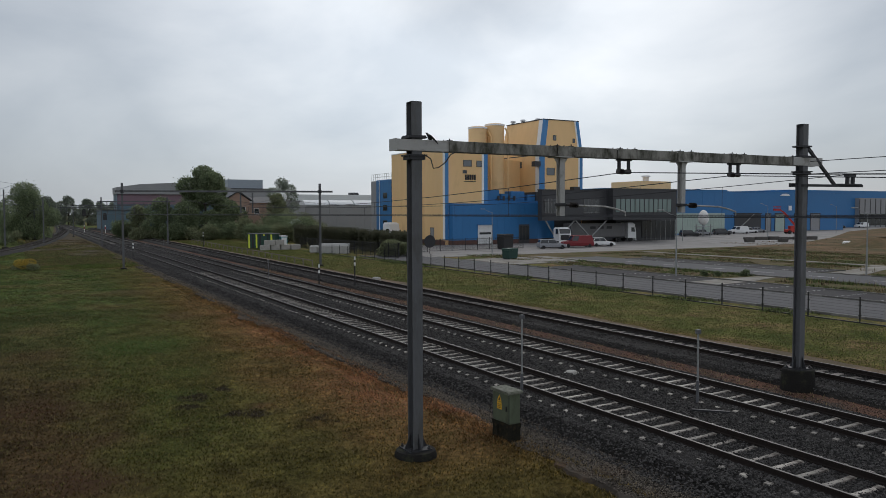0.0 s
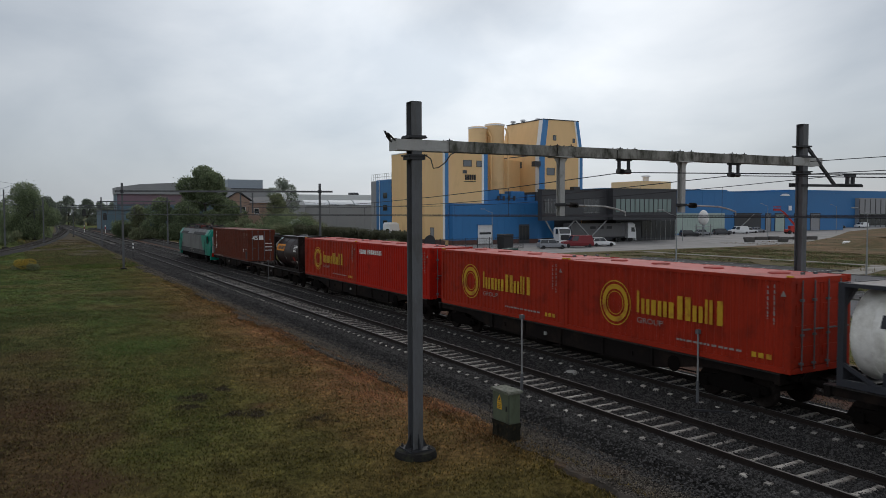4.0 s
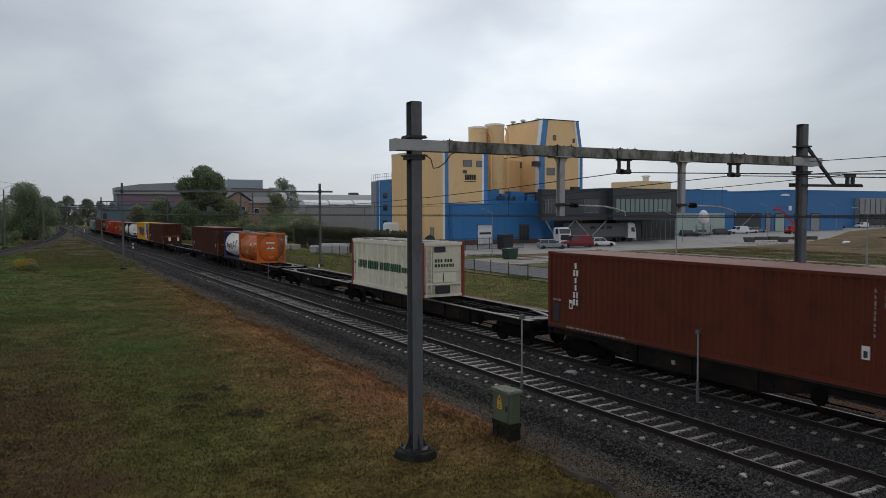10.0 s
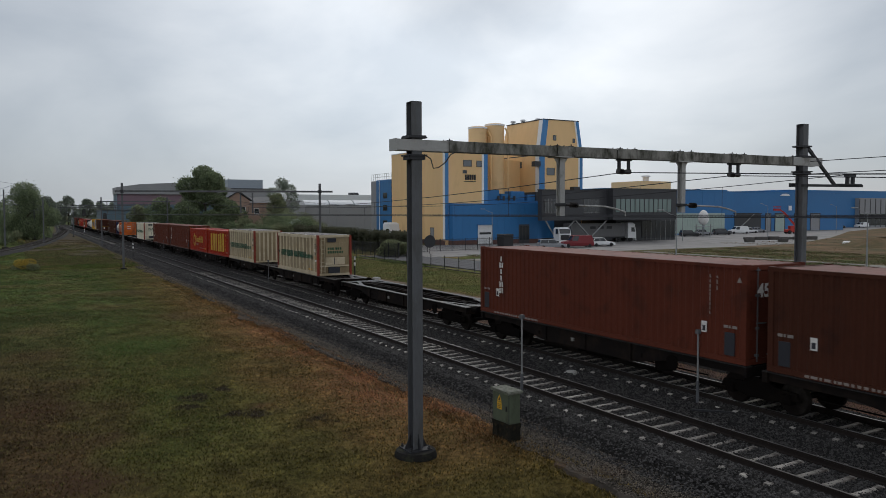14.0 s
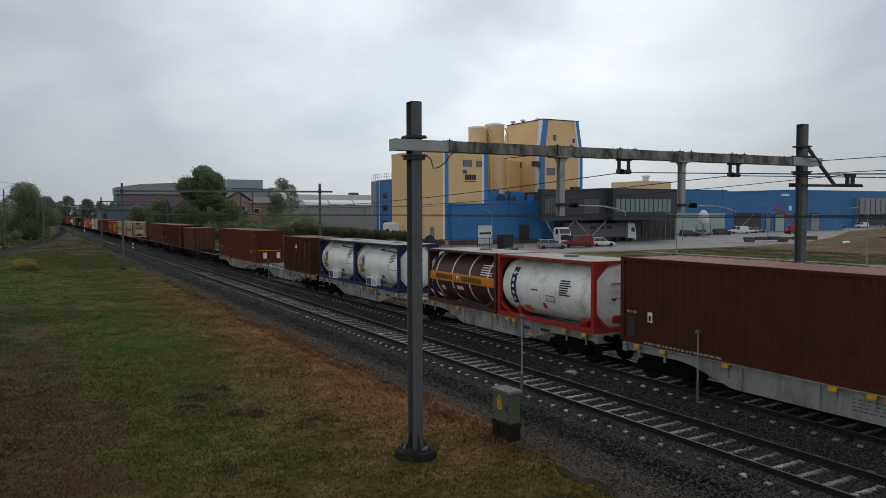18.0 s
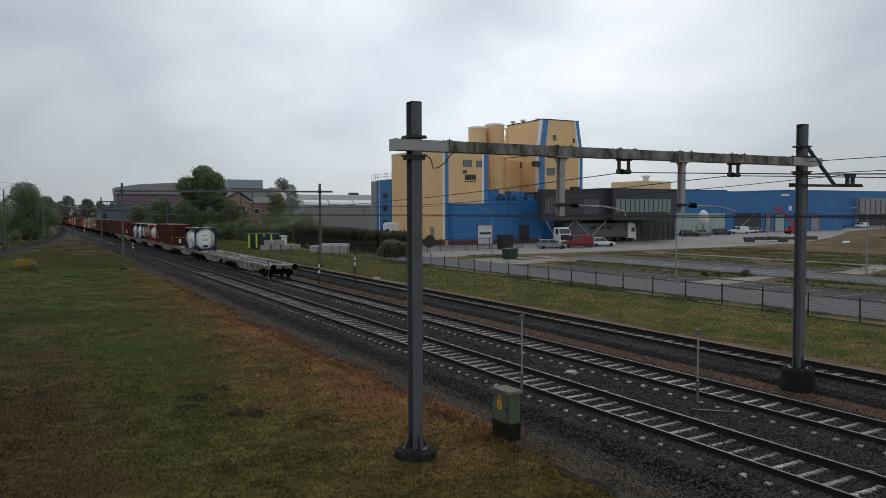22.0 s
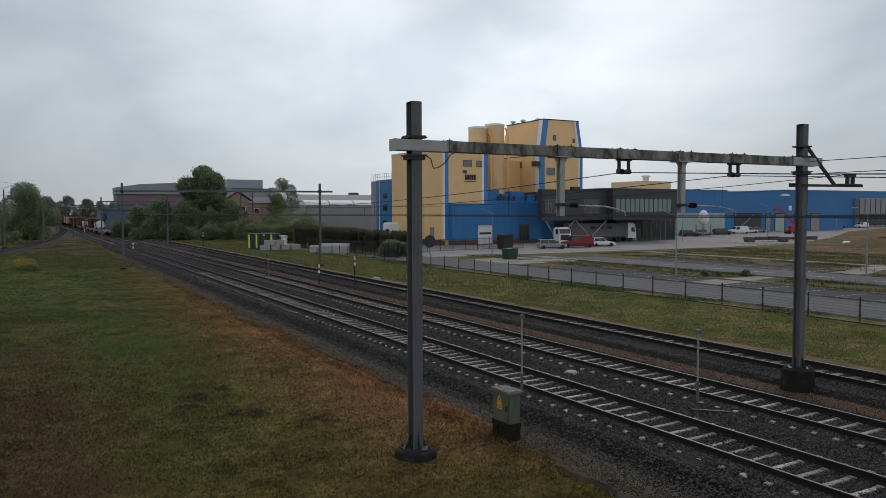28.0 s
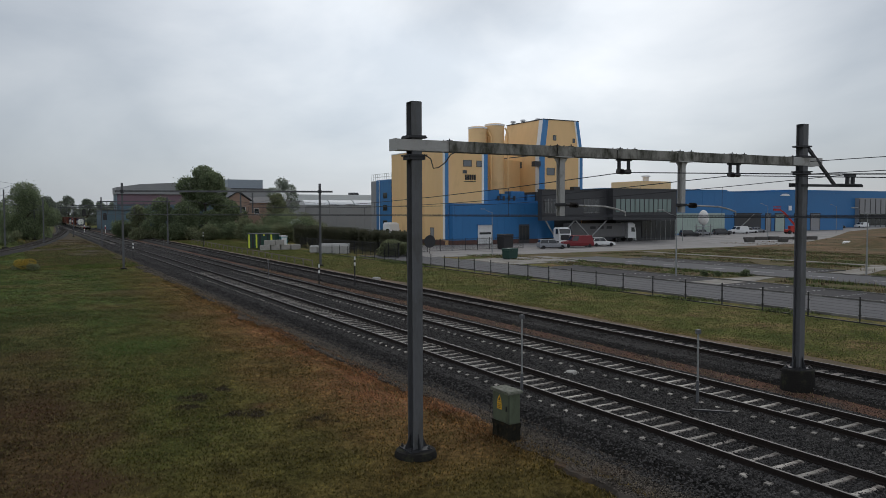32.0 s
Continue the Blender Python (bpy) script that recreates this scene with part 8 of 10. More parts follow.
# low blue front block
part("front_block", S().box(67.35, 119.0, 0.35, 86.9, 120.49, 6.9), blue_m, f, "low blue clad front block")
part("front_block", S().box(75.65, 120.5, 0.35, 91.0, 132, 7.6), blue_m, f, "blue clad middle block")
part("front_plinth", S().box(67.3, 118.97, G0, 86.95, 120.49, 0.35), brick_m, f, "brown brick plinth")
part("front_coping", S().box(67.3, 118.95, 6.9, 86.95, 120.44, 7.02), blue2_m, f)
for k in range(13):
    part("cladding_rib", S().box(67.9 + 1.5 * k, 118.975, 0.36, 67.96 + 1.5 * k, 118.998, 6.88), blue_m, f)
d = part("roller_door", S().box(72.6, 118.93, G0 + 0.1, 75.7, 118.995, 3.1), doorwhite_m, f, "white roller door with window band")
for k in range(5):
    part("door_slat_joint", S().box(72.62, 118.92, 0.3 + 0.55 * k, 75.68, 118.935, 0.33 + 0.55 * k), greyclad_m, d)
part("door_window", S().box(72.9, 118.91, 1.35, 75.4, 118.928, 1.75), darkglass_m, d)
part("door_hood", S().box(72.4, 118.6, 3.12, 75.9, 118.99, 3.22), blue2_m, f)
d = part("entrance", S().box(81.6, 118.93, G0 + 0.1, 84.0, 118.995, 3.1), charcoal_m, f, "dark entrance door")
for k in range(3):
    part("door_pane", S().box(81.8 + 0.72 * k, 118.91, 0.2, 82.4 + 0.72 * k, 118.928, 2.8), darkglass_m, d)
for x, w_, h_ in ((76.2, 2.6, 2.0), (79.2, 1.8, 1.3), (81.4, 3.2, 1.8), (85.3, 2.2, 1.2)):
    part("roof_unit", S().slab(x + w_ / 2, 122.5, 7.6 + h_ / 2, w_, 2.2, h_, 0.06), blue_m, f, "blue boxed roof equipment")
for k in range(4):
    part("roof_vent", S().tube((78.5 + 1.2 * k, 121.2, 7.6), (78.5 + 1.2 * k, 121.2, 8.5), 0.22, n=10), charcoal_m, f)
# silos
silo_m = mat("pale_ochre_silo", (0.76, 0.52, 0.27), 0.6, var=0.08, scale=0.3, dirt=(0.60, 0.40, 0.20), dirt_amount=0.25, dirt_scale=0.3)
for x, y, r_, zt in ((80.2, 131.5, 1.85, 22.6), (83.9, 131.0, 1.95, 23.3)):
    s = part("silo", S().lathe([(r_, 7.6), (r_, zt - 0.5), (r_ + 0.06, zt - 0.48), (r_ + 0.06, zt - 0.2), (r_ * 0.6, zt), (0.1, zt + 0.05)], "z", (x, y, 0), 36), silo_m, f, "round ochre silo")
    part("silo_rim", S().lathe([(r_ + 0.08, zt - 0.55), (r_ + 0.1, zt - 0.3), (r_ + 0.02, zt - 0.18)], "z", (x, y, 0), 36), whitetrim_m, s)
    part("silo_pipe", S().path([(x + 1.2, y - r_ - 0.1, zt - 1.0), (x + 1.9, y - r_ - 0.1, zt - 2.2), (x + 1.9, y - r_ - 0.1, 9)], 0.18, 8), ochre_m, s)
    for k in range(8):
        part("silo_bracket", S().slab(x + 1.2, y - r_, 10 + 1.5 * k, 0.5, 0.25, 0.12, 0.02), ochre_m, s)
part("back_block", S().box(75.6, 132.8, G0, 91.4, 142, 16.2), ochre_m, f, "ochre block behind the silos")


def tower():
    x0, x1, y0, y1, z0, zk, z1 = 91.4, 102.4, 126.0, 140.0, 7.0, 17.4, 24.2
    lo = [(x0, y0), (x1, y0), (x1, y1), (x0, y1)]
    up = [(x0 + 1.5, y0 + 0.8), (x1 - 0.5, y0 + 0.8), (x1 - 0.5, y1), (x0 + 1.5, y1)]
    t = part("tower", S().loft([[(x, y, G0) for x, y in lo], [(x, y, zk) for x, y in lo], [(x, y, z1) for x, y in up]]), ochre_m, f, "tall ochre tower with tapered top")
    part("tower_coping", S().prism([(x0 + 1.4, y0 + 0.7), (x1 - 0.4, y0 + 0.7), (x1 - 0.4, y1 + 0.1), (x0 + 1.4, y1 + 0.1)], "z", z1, z1 + 0.18), charcoal_m, t)

    def slant(xa, xb, m_, name="tower_stripe"):
        part(name, S().loft([[(xa, y0 - 0.05, z), (xb, y0 - 0.05, z), (xb, y0 - 0.005, z), (xa, y0 - 0.005, z)] for z in (7.6, zk)]), m_, t)
        part(name, S().loft([[(xa + dx, y0 - 0.05 + dy, z), (xb + dx, y0 - 0.05 + dy, z), (xb + dx, y0 - 0.005 + dy, z), (xa + dx, y0 - 0.005 + dy, z)] for z, dx, dy in ((zk, 0, 0), (z1, 1.5 if xa < 96 else -0.5, 0.8))]), m_, t)
    slant(91.35, 92.7, stripe_m)
    slant(101.3, 101.65, whitetrim_m)
    slant(101.65, 102.42, stripe_m)
    # white stripe on the side face
    part("tower_stripe", S().loft([[(x0 - 0.05, y0 - 0.04, z), (x0 - 0.05, y0 + 1.3, z), (x0 - 0.005, y0 + 1.3, z), (x0 - 0.005, y0 - 0.04, z)] for z in (7.6, zk)]), whitetrim_m, t)
    part("tower_stripe", S().loft([[(x0 - 0.05 + d, y0 - 0.04 + e, z), (x0 - 0.05 + d, y0 + 1.3 + e, z), (x0 - 0.005 + d, y0 + 1.3 + e, z), (x0 - 0.005 + d, y0 - 0.04 + e, z)] for z, d, e in ((zk, 0, 0), (z1, 1.5, 0.8))]), whitetrim_m, t)
    window(t, "y", 93.2, 95.2, 12.9, 14.4, y0 - 0.01)
    window(t, "x", 132.2, 134.6, 14.6, 15.9, x0 - 0.01)
    window(t, "y", 95.0, 95.8, 20.0, 21.1, y0 + 0.30)
    window(t, "y", 100.0, 100.6, 19.7, 20.6, y0 + 0.28)
    for x, y in ((96.0, 133), (94.3, 136), (93.8, 139)):
        part("roof_fan", S().tube((x, y, z1), (x, y, z1 + 0.7), 0.35, n=10).tube((x, y, z1 + 0.7), (x, y, z1 + 1.0), 0.6, 0.5, 10), whiteroof_m, t)
    part("seam", S().box(x0 - 0.02, y0 + 1.3, 16.9, x0 - 0.004, y1, 17.1), charcoal_m, t)
    part("vent_box", S().box(89.9, 125.4, 14.6, 91.3, 126.6, 15.6), charcoal_m, t)


tower()
# annex on the far corner
part("annex", S().box(66.5, 143.3, G0, 72, 150.8, 12.3), blue_m, f, "blue annex")
part("annex_silo", S().box(66.7, 150.9, G0, 70.5, 154.0, 12.2), greyclad_m, f, "grey annex")
rail_s = S()
for k in range(10):
    rail_s.tube((66.7, 143.6 + 1.15 * k, 12.3), (66.7, 143.6 + 1.15 * k, 13.6), 0.035, n=5)
for z in (12.95, 13.6):
    rail_s.tube((66.7, 143.6, z), (66.7, 154.0, z), 0.035, n=5)
part("roof_railing", rail_s, galv_m, f, "thin roof railing")
for z in (2.6, 5.8, 8.4):
    window(f, "x", 145.2, 147.2, z, z + 1.2, 66.49, darkglass_m)
part("drain_pipe", S().tube((66.4, 149.0, G0), (66.4, 149.0, 12.2), 0.08, n=6), whitetrim_m, f)

# ---- charcoal office block on slanted struts
o = thing("office_block", "charcoal upper storey raised on slanted steel struts", "office building")
part("upper_storey", S().box(98.0, 111.5, 3.85, 114.6, 131, 9.75), charcoal_m, o, "charcoal clad upper storey")
part("roof_edge", S().box(97.9, 111.4, 9.75, 114.7, 131.1, 9.9), charcoal_m, o)
part("side_wing", S().box(82.6, 113.0, 3.85, 97.98, 114.3, 9.4), charcoal_m, o, "charcoal clad wing beside the factory")
part("wing_edge", S().box(82.5, 112.9, 9.4, 97.9, 114.4, 9.55), charcoal_m, o)
part("ground_floor", S().box(104.5, 118.0, G0, 121.0, 131, 3.85), charcoal_m, o, "set-back dark ground floor")
part("link", S().box(87.0, 121.0, G0, 98.0, 131, 9.3), charcoal_m, o, "dark link wing")
for k in range(12):
    part("glass_panel", S().box(98.75 + 1.2 * k, 111.43, 5.35, 99.82 + 1.2 * k, 111.49, 7.85), greenglass_m, o, "tall pale glazed panel")
    part("mullion", S().box(99.82 + 1.2 * k, 111.36, 5.3, 99.95 + 1.2 * k, 111.49, 7.9), charcoal_m, o)
for a, b, n in ((83.2, 86.2, 4), (92.2, 96.0, 4)):
    for k in range(n):
        x_ = a + (b - a) * k / n
        part("glass_panel", S().box(x_ + 0.06, 112.93, 5.35, x_ + (b - a) / n - 0.06, 112.99, 7.75), darkglass_m, o)
        part("mullion", S().box(x_ - 0.03, 112.90, 5.3, x_ + 0.04, 112.99, 7.8), galv_m, o, "thin pale mullion")
    part("sill_rail", S().box(a - 0.1, 112.86, 5.2, b + 0.1, 112.99, 5.28), galv_m, o)
for x0_, x1_ in ((95.3, 90.5), (85.5, 90.3), (92.8, 98.1), (86.7, 83.6)):
    part("strut", S().bar((x0_, 113.3, G0), (x1_, 113.3, 3.85), 0.2, 0.2), galv_m, o, "slanted pale steel strut")
for k in range(7):
    part("ground_window", S().box(111.4 + 1.35 * k, 117.93, 0.0, 112.55 + 1.35 * k, 117.99, 3.5), darkglass_m, o)
    part("ground_post", S().box(112.6 + 1.35 * k, 117.9, G0, 112.68 + 1.35 * k, 117.99, 3.8), galv_m, o, "slim pale post")
part("roof_unit", S().slab(98.9, 124, 10.2, 1.6, 1.4, 0.7, 0.05), charcoal_m, o)

# ---- long blue halls
hall = thing("production_hall", "long low bright blue production hall", "industrial hall")
part("hall_block", S().box(123.0, 143, G0, 165.4, 175, 11.0), blue2_m, hall)
part("hall_edge", S().box(122.9, 142.9, 11.0, 165.5, 175, 11.2), blue_m, hall)
for k in range(30):
    part("panel", S().box(146.6 + 0.6 * k, 142.93, G0 + 0.3, 147.16 + 0.6 * k, 142.99, 5.0), palegreen_m, hall, "pale green translucent panel")
for k in range(9):
    part("cladding_joint", S().box(124 + 4.6 * k, 142.96, 6, 124.06 + 4.6 * k, 142.99, 11), blue_m, hall)
part("roof_house", S().box(147, 156, 11, 158, 168, 13.8), ochre_m, hall, "ochre roof house")
part("roof_fan", S().tube((152.5, 160, 13.8), (152.5, 160, 15.1), 0.9, n=14).tube((152.5, 160, 15.1), (152.5, 160, 15.5), 1.3, 1.2, 14), whiteroof_m, hall, "white roof fan")
part("hall_block", S().box(165.6, 152, G0, 229, 190, 11.0), blue2_m, hall)
part("gate_opening", S().box(179.0, 151.9, G0, 190.2, 151.99, 4.7), charcoal_m, hall, "wide dark gate")
part("gate_frame", S().box(178.6, 151.84, 4.7, 190.6, 151.99, 5.0), darksteel_m, hall)
part("gate_brace", S().bar((180, 151.8, 0.0), (187, 151.8, 4.6), 0.25, 0.25), galv_m, hall)
part("wall_recess", S().box(174.0, 151.93, G0, 178.4, 151.99, 11.0), blue_m, hall, "darker blue cladding bay")
for x, w_, m_ in ((192.4, 2.0, greyclad_m), (196.6, 4.0, palegreen_m), (205.5, 3.6, greyclad_m), (213, 4.2, greyclad_m)):
    part("dock_door", S().box(x, 151.9, G0, x + w_, 151.99, 4.5), m_, hall, "loading door")
    part("dock_frame", S().box(x - 0.3, 151.85, 4.5, x + w_ + 0.3, 151.99, 4.9), charcoal_m, hall)
    for sx in (x - 0.3, x + w_ + 0.05):
        part("dock_post", S().box(sx, 151.87, G0, sx + 0.25, 151.99, 4.5), charcoal_m, hall)
part("wall_sign", S().slab(203.0, 151.8, 6.4, 1.3, 0.2, 1.4, 0.03), whitetrim_m, hall, "small white square sign")
part("wall_light", S().loft([[(198.6, 151.6, 10.1), (202.8, 151.6, 10.1), (202.8, 151.99, 10.1), (198.6, 151.99, 10.1)], [(199.6, 151.7, 10.7), (202.0, 151.7, 10.7), (202.0, 151.99, 10.7), (199.6, 151.99, 10.7)]]), whiteroof_m, hall, "wide white wall light")
part("hall_edge", S().box(165.6, 151.9, 11.0, 229.1, 190, 11.2), blue_m, hall)
hall2 = thing("production_hall", "bright blue hall with grey entrance bays", "industrial hall")
part("hall_block", S().box(229.2, 172, G0, 400, 230, 12.6), blue2_m, hall2)
part("hall_edge", S().box(229.1, 171.9, 12.6, 400, 230, 12.85), blue_m, hall2)
for x0_, x1_ in ((238, 252), (266, 291), (318, 340)):
    part("entrance_bay", S().box(x0_, 170.5, G0, x1_, 171.99, 10.2), greyclad_m, hall2, "grey entrance bay")
    for k in range(int((x1_ - x0_) / 3.2)):
        part("dock_window", S().box(x0_ + 0.6 + 3.2 * k, 170.42, 0.2, x0_ + 3.2 + 3.2 * k, 170.49, 4.4), darkglass_m, hall2)
        part("bay_post", S().box(x0_ + 0.2 + 3.2 * k, 170.38, G0, x0_ + 0.5 + 3.2 * k, 170.49, 9.8), charcoal_m, hall2)
for k in range(18):
    part("cladding_joint", S().box(231 + 9 * k, 171.95, 4, 231.1 + 9 * k, 171.99, 12.5), blue_m, hall2)

# ---- egg-shaped vessel
t = thing("storage_vessel", "white egg-shaped vessel on a steel frame", "vessel", Matrix.Translation((142.0, 129.6, G0)))
part("vessel", S().lathe([(1.22 * math.sin(math.pi * k / 16) * (1 + 0.10 * math.cos(math.pi * k / 16)) + 0.01, 4.5 - 1.8 * math.cos(math.pi * k / 16)) for k in range(17)], "z", n=28), white_m, t)
for sx in (-1, 1):
    for sy in (-1, 1):
        part("leg", S().box(sx * 1.3 - 0.08, sy * 1.0 - 0.08, 0, sx * 1.3 + 0.08, sy * 1.0 + 0.08, 2.9), galv_m, t)
part("platform", S().box(-1.8, -1.2, 2.3, 1.8, 1.2, 2.4), galv_m, t)

# ---- buildings beyond the hedge and along the horizon
g = thing("grey_warehouse", "grey ribbed warehouse with rounded white roof", "warehouse")
part("wall_block", S().box(66, 196, G0, 88, 226, 7.6), greyclad_m, g)
for k in range(3):
    part("roof_vault", S().lathe([(3.5, 66.2 + 7.2 * k), (3.5, 73.0 + 7.2 * k)], "x", (0, 200, 5.4), 24), whiteroof_m, g)
for k in range(8):
    part("wall_rib", S().box(66.5 + 2.7 * k, 195.9, G0, 66.75 + 2.7 * k, 195.99, 7.5), greyclad_m, g)
g = thing("long_hall", "low white-roofed hall on the horizon", "industrial hall")
part("wall_block", S().box(96, 330, G0, 150, 370, 11.0), greyclad_m, g)
part("roof", S().box(95, 329, 11.0, 151, 371, 13.7), whiteroof_m, g)
part("roof_unit", S().slab(136, 335, 14.3, 4, 3, 1.2, 0.1), charcoal_m, g)
bs_m = mat("dull_teal_cladding", (0.08, 0.13, 0.165), 0.6, var=0.1)
g = thing("brown_hall", "large hall with purple-brown walls and a curved grey roof", "industrial hall")
purple_m = mat("purple_brown_cladding", (0.19, 0.125, 0.155), 0.6, var=0.1)
part("wall_block", S().box(32, 320, G0, 75, 332, 9.0), bs_m, g)
part("middle_band", S().box(31.9, 319.9, 9.0, 75, 332, 13.0), purple_m, g, "purple-brown cladding band")
part("upper_band", S().prism([(31.5, 13.0), (75.5, 13.0), (75.5, 15.9), (66, 17.3), (52, 17.6), (40, 16.9), (31.5, 15.6)], "y", 319, 333), greyclad_m, g, "grey curved roof band")
part("side_wall", S().box(31.7, 319.5, G0, 31.88, 332, 15.5), bs_m, g)
g = thing("plant_building", "flat building with a pale blue-grey plant room on its roof", "industrial building")
part("wall_block", S().box(76, 332, G0, 96, 360, 15.8), greyclad_m, g)
pb_m = mat("blue_grey_cladding", (0.27, 0.31, 0.36), 0.5, var=0.06)
part("plant_room", S().box(77.5, 333, 15.8, 92.5, 345, 20.0), pb_m, g)
part("roof_edge", S().box(75.8, 331.8, 15.8, 96.2, 360, 16.2), charcoal_m, g)
g = thing("blue_shed", "low blue-grey shed beside the far tracks", "shed")
part("wall_block", S().box(24.5, 300, G0, 38, 320, 6.6), bs_m, g)
part("roof", S().box(24.2, 299.7, 6.6, 38.3, 320.3, 6.9), steel_grey_m, g)

# house with a gable
h = thing("gabled_house", "brick house with a steep dark gable roof", "house")
hb_m = mat("pale_brick", (0.36, 0.25, 0.20), 0.85, var=0.2, fine=6)
part("wall", S().box(43.4, 190, G0, 49.4, 200, 8.6), hb_m, h)
part("gable", S().prism([(43.4, 8.6), (49.4, 8.6), (46.6, 10.5)], "y", 190, 200), hb_m, h)
part("wing", S().box(49.4, 192, G0, 56, 199, 8.0), hb_m, h)
part("wing_roof", S().prism([(191.7, 8.0), (199.3, 8.0), (195.5, 9.6)], "x", 49.4, 56.3), charcoal_m, h)
for a, b in (((42.9, 8.4), (46.6, 10.75)), ((46.6, 10.75), (49.9, 8.4))):
    part("roof_slope", S().loft([[(a[0], y, a[1]), (b[0], y, b[1]), (b[0], y, b[1] + 0.25), (a[0], y, a[1] + 0.25)] for y in (189.6, 200.3)]), charcoal_m, h, "dark roof slope")
window(h, "y", 44.4, 45.6, 5.5, 7.0, 189.99, darkglass_m, whitetrim_m)
window(h, "y", 47.2, 48.4, 5.5, 7.0, 189.99, darkglass_m, whitetrim_m)
window(h, "y", 51, 52.3, 5.2, 6.6, 191.99, darkglass_m, whitetrim_m)
t = thing("white_pavilion", "white peaked pavilion tent beyond the bushes", "tent", Matrix.Translation((51.5, 160, G0)))
part("canopy", S().loft([[(-3.2, -2, 2.6), (3.2, -2, 2.6), (3.2, 2, 2.6), (-3.2, 2, 2.6)], [(-0.4, -0.2, 4.6), (0.4, -0.2, 4.6), (0.4, 0.2, 4.6), (-0.4, 0.2, 4.6)]]), whiteroof_m, t)
for sx in (-3, 3):
    for sy in (-1.8, 1.8):
        part("pole", S().tube((sx, sy, 0), (sx, sy, 2.6), 0.06, n=6), galv_m, t)
# ------------------------------------------------------------------ trees and shrubs
bark_m = mat("grey_brown_bark", (0.06, 0.05, 0.04), 0.9, var=0.35, fine=8, bump=0.6)
# leaf greens run paler than true foliage; distance haze is in the colour
leaf_m = leafy("dark_green_leaves", (0.165, 0.205, 0.115))
leaf2_m = leafy("olive_green_leaves", (0.19, 0.21, 0.12))
# most haze mixed in here, mainly for the farthest crowns
leaf3_m = leafy("haze_pale_green_leaves", (0.20, 0.23, 0.185), 0.3)
yellowflower_m = mat("yellow_blossom", (0.36, 0.25, 0.03), 0.8, var=0.3, island=0.8)


def leaf_cloud(clumps, count, size, seed, shell=0.55):
    """Leaf quads spread through overlapping clumps (x, y, z, rx, ry, rz), denser towards their outside."""
    rng = np.random.default_rng(seed)
    c = np.array(clumps)
    vol = c[:, 3] * c[:, 4] * c[:, 5]
    pick = rng.choice(len(c), count, p=vol / vol.sum())
    d = rng.normal(size=(count, 3))
    d /= np.linalg.norm(d, axis=1)[:, None]
    r = shell + (1 - shell) * rng.random(count) ** 0.6
    r *= 1 + 0.16 * rng.normal(size=count) * (rng.random(count) < 0.35)
    p = c[pick, :3] + d * r[:, None] * c[pick, 3:]
    u = rng.normal(size=(count, 3))
    u /= np.linalg.norm(u, axis=1)[:, None]
    w = np.cross(u, rng.normal(size=(count, 3)))
    w /= np.linalg.norm(w, axis=1)[:, None]
    s = size * rng.uniform(0.5, 1.3, count)[:, None]
    verts = np.stack([p - u * s, p + w * s * 0.55, p + u * s, p - w * s * 0.55], 1).reshape(-1, 3)
    return verts, np.arange(4 * count).reshape(-1, 4)


def tree(x, y, h, spread, seed, label, leaves=7000, size=0.28, material=None, trunk=0.28, low=0.25, name="tree"):
    rng = random.Random(seed)
    t = thing(name, label, "tree", Matrix.Translation((x, y, GROUND)), "trees")
    s = S()
    bends = [(0, 0, 0)]
    for k in range(1, 5):
        bends.append((rng.uniform(-0.15, 0.15) * k, rng.uniform(-0.15, 0.15) * k, h * 0.6 * k / 4))
    for k in range(4):
        s.tube(bends[k], bends[k + 1], trunk * (1 - 0.2 * k), trunk * (0.8 - 0.2 * k), 10, False)
    part("trunk", s, bark_m, t)
    clumps = []
    n = 13
    for k in range(n):
        a = k * 2.4 + rng.uniform(-0.4, 0.4)
        f = (k + 0.5) / n
        z = h * (low + (0.97 - low) * f) - 0.06 * h
        reach = spread * (0.35 + 0.65 * math.sin(math.pi * min(1, 0.25 + 0.72 * f))) * rng.uniform(0.55, 0.95)
        px, py = reach * math.cos(a), reach * math.sin(a)
        if f > 0.88:
            px, py = px * 0.3, py * 0.3
        r_ = spread * rng.uniform(0.30, 0.5)
        clumps.append((px * 0.8, py * 0.8, z, r_, r_, r_ * 0.8))
        b0 = bends[min(4, 1 + int(f * 3.2))]
        part("limb", S().tube(b0, (px * 0.5, py * 0.5, (b0[2] + z) / 2), trunk * 0.35, trunk * 0.2, 6).tube((px * 0.5, py * 0.5, (b0[2] + z) / 2), (px * 0.8, py * 0.8, z), trunk * 0.2, trunk * 0.06, 6), bark_m, t)
    v_, f_ = leaf_cloud(clumps, int(leaves * 2.2), size * 0.62, seed)
    part("crown", raw_mesh("crown", v_, f_, material or leaf_m), None, t, "uneven leafy crown")
    return t


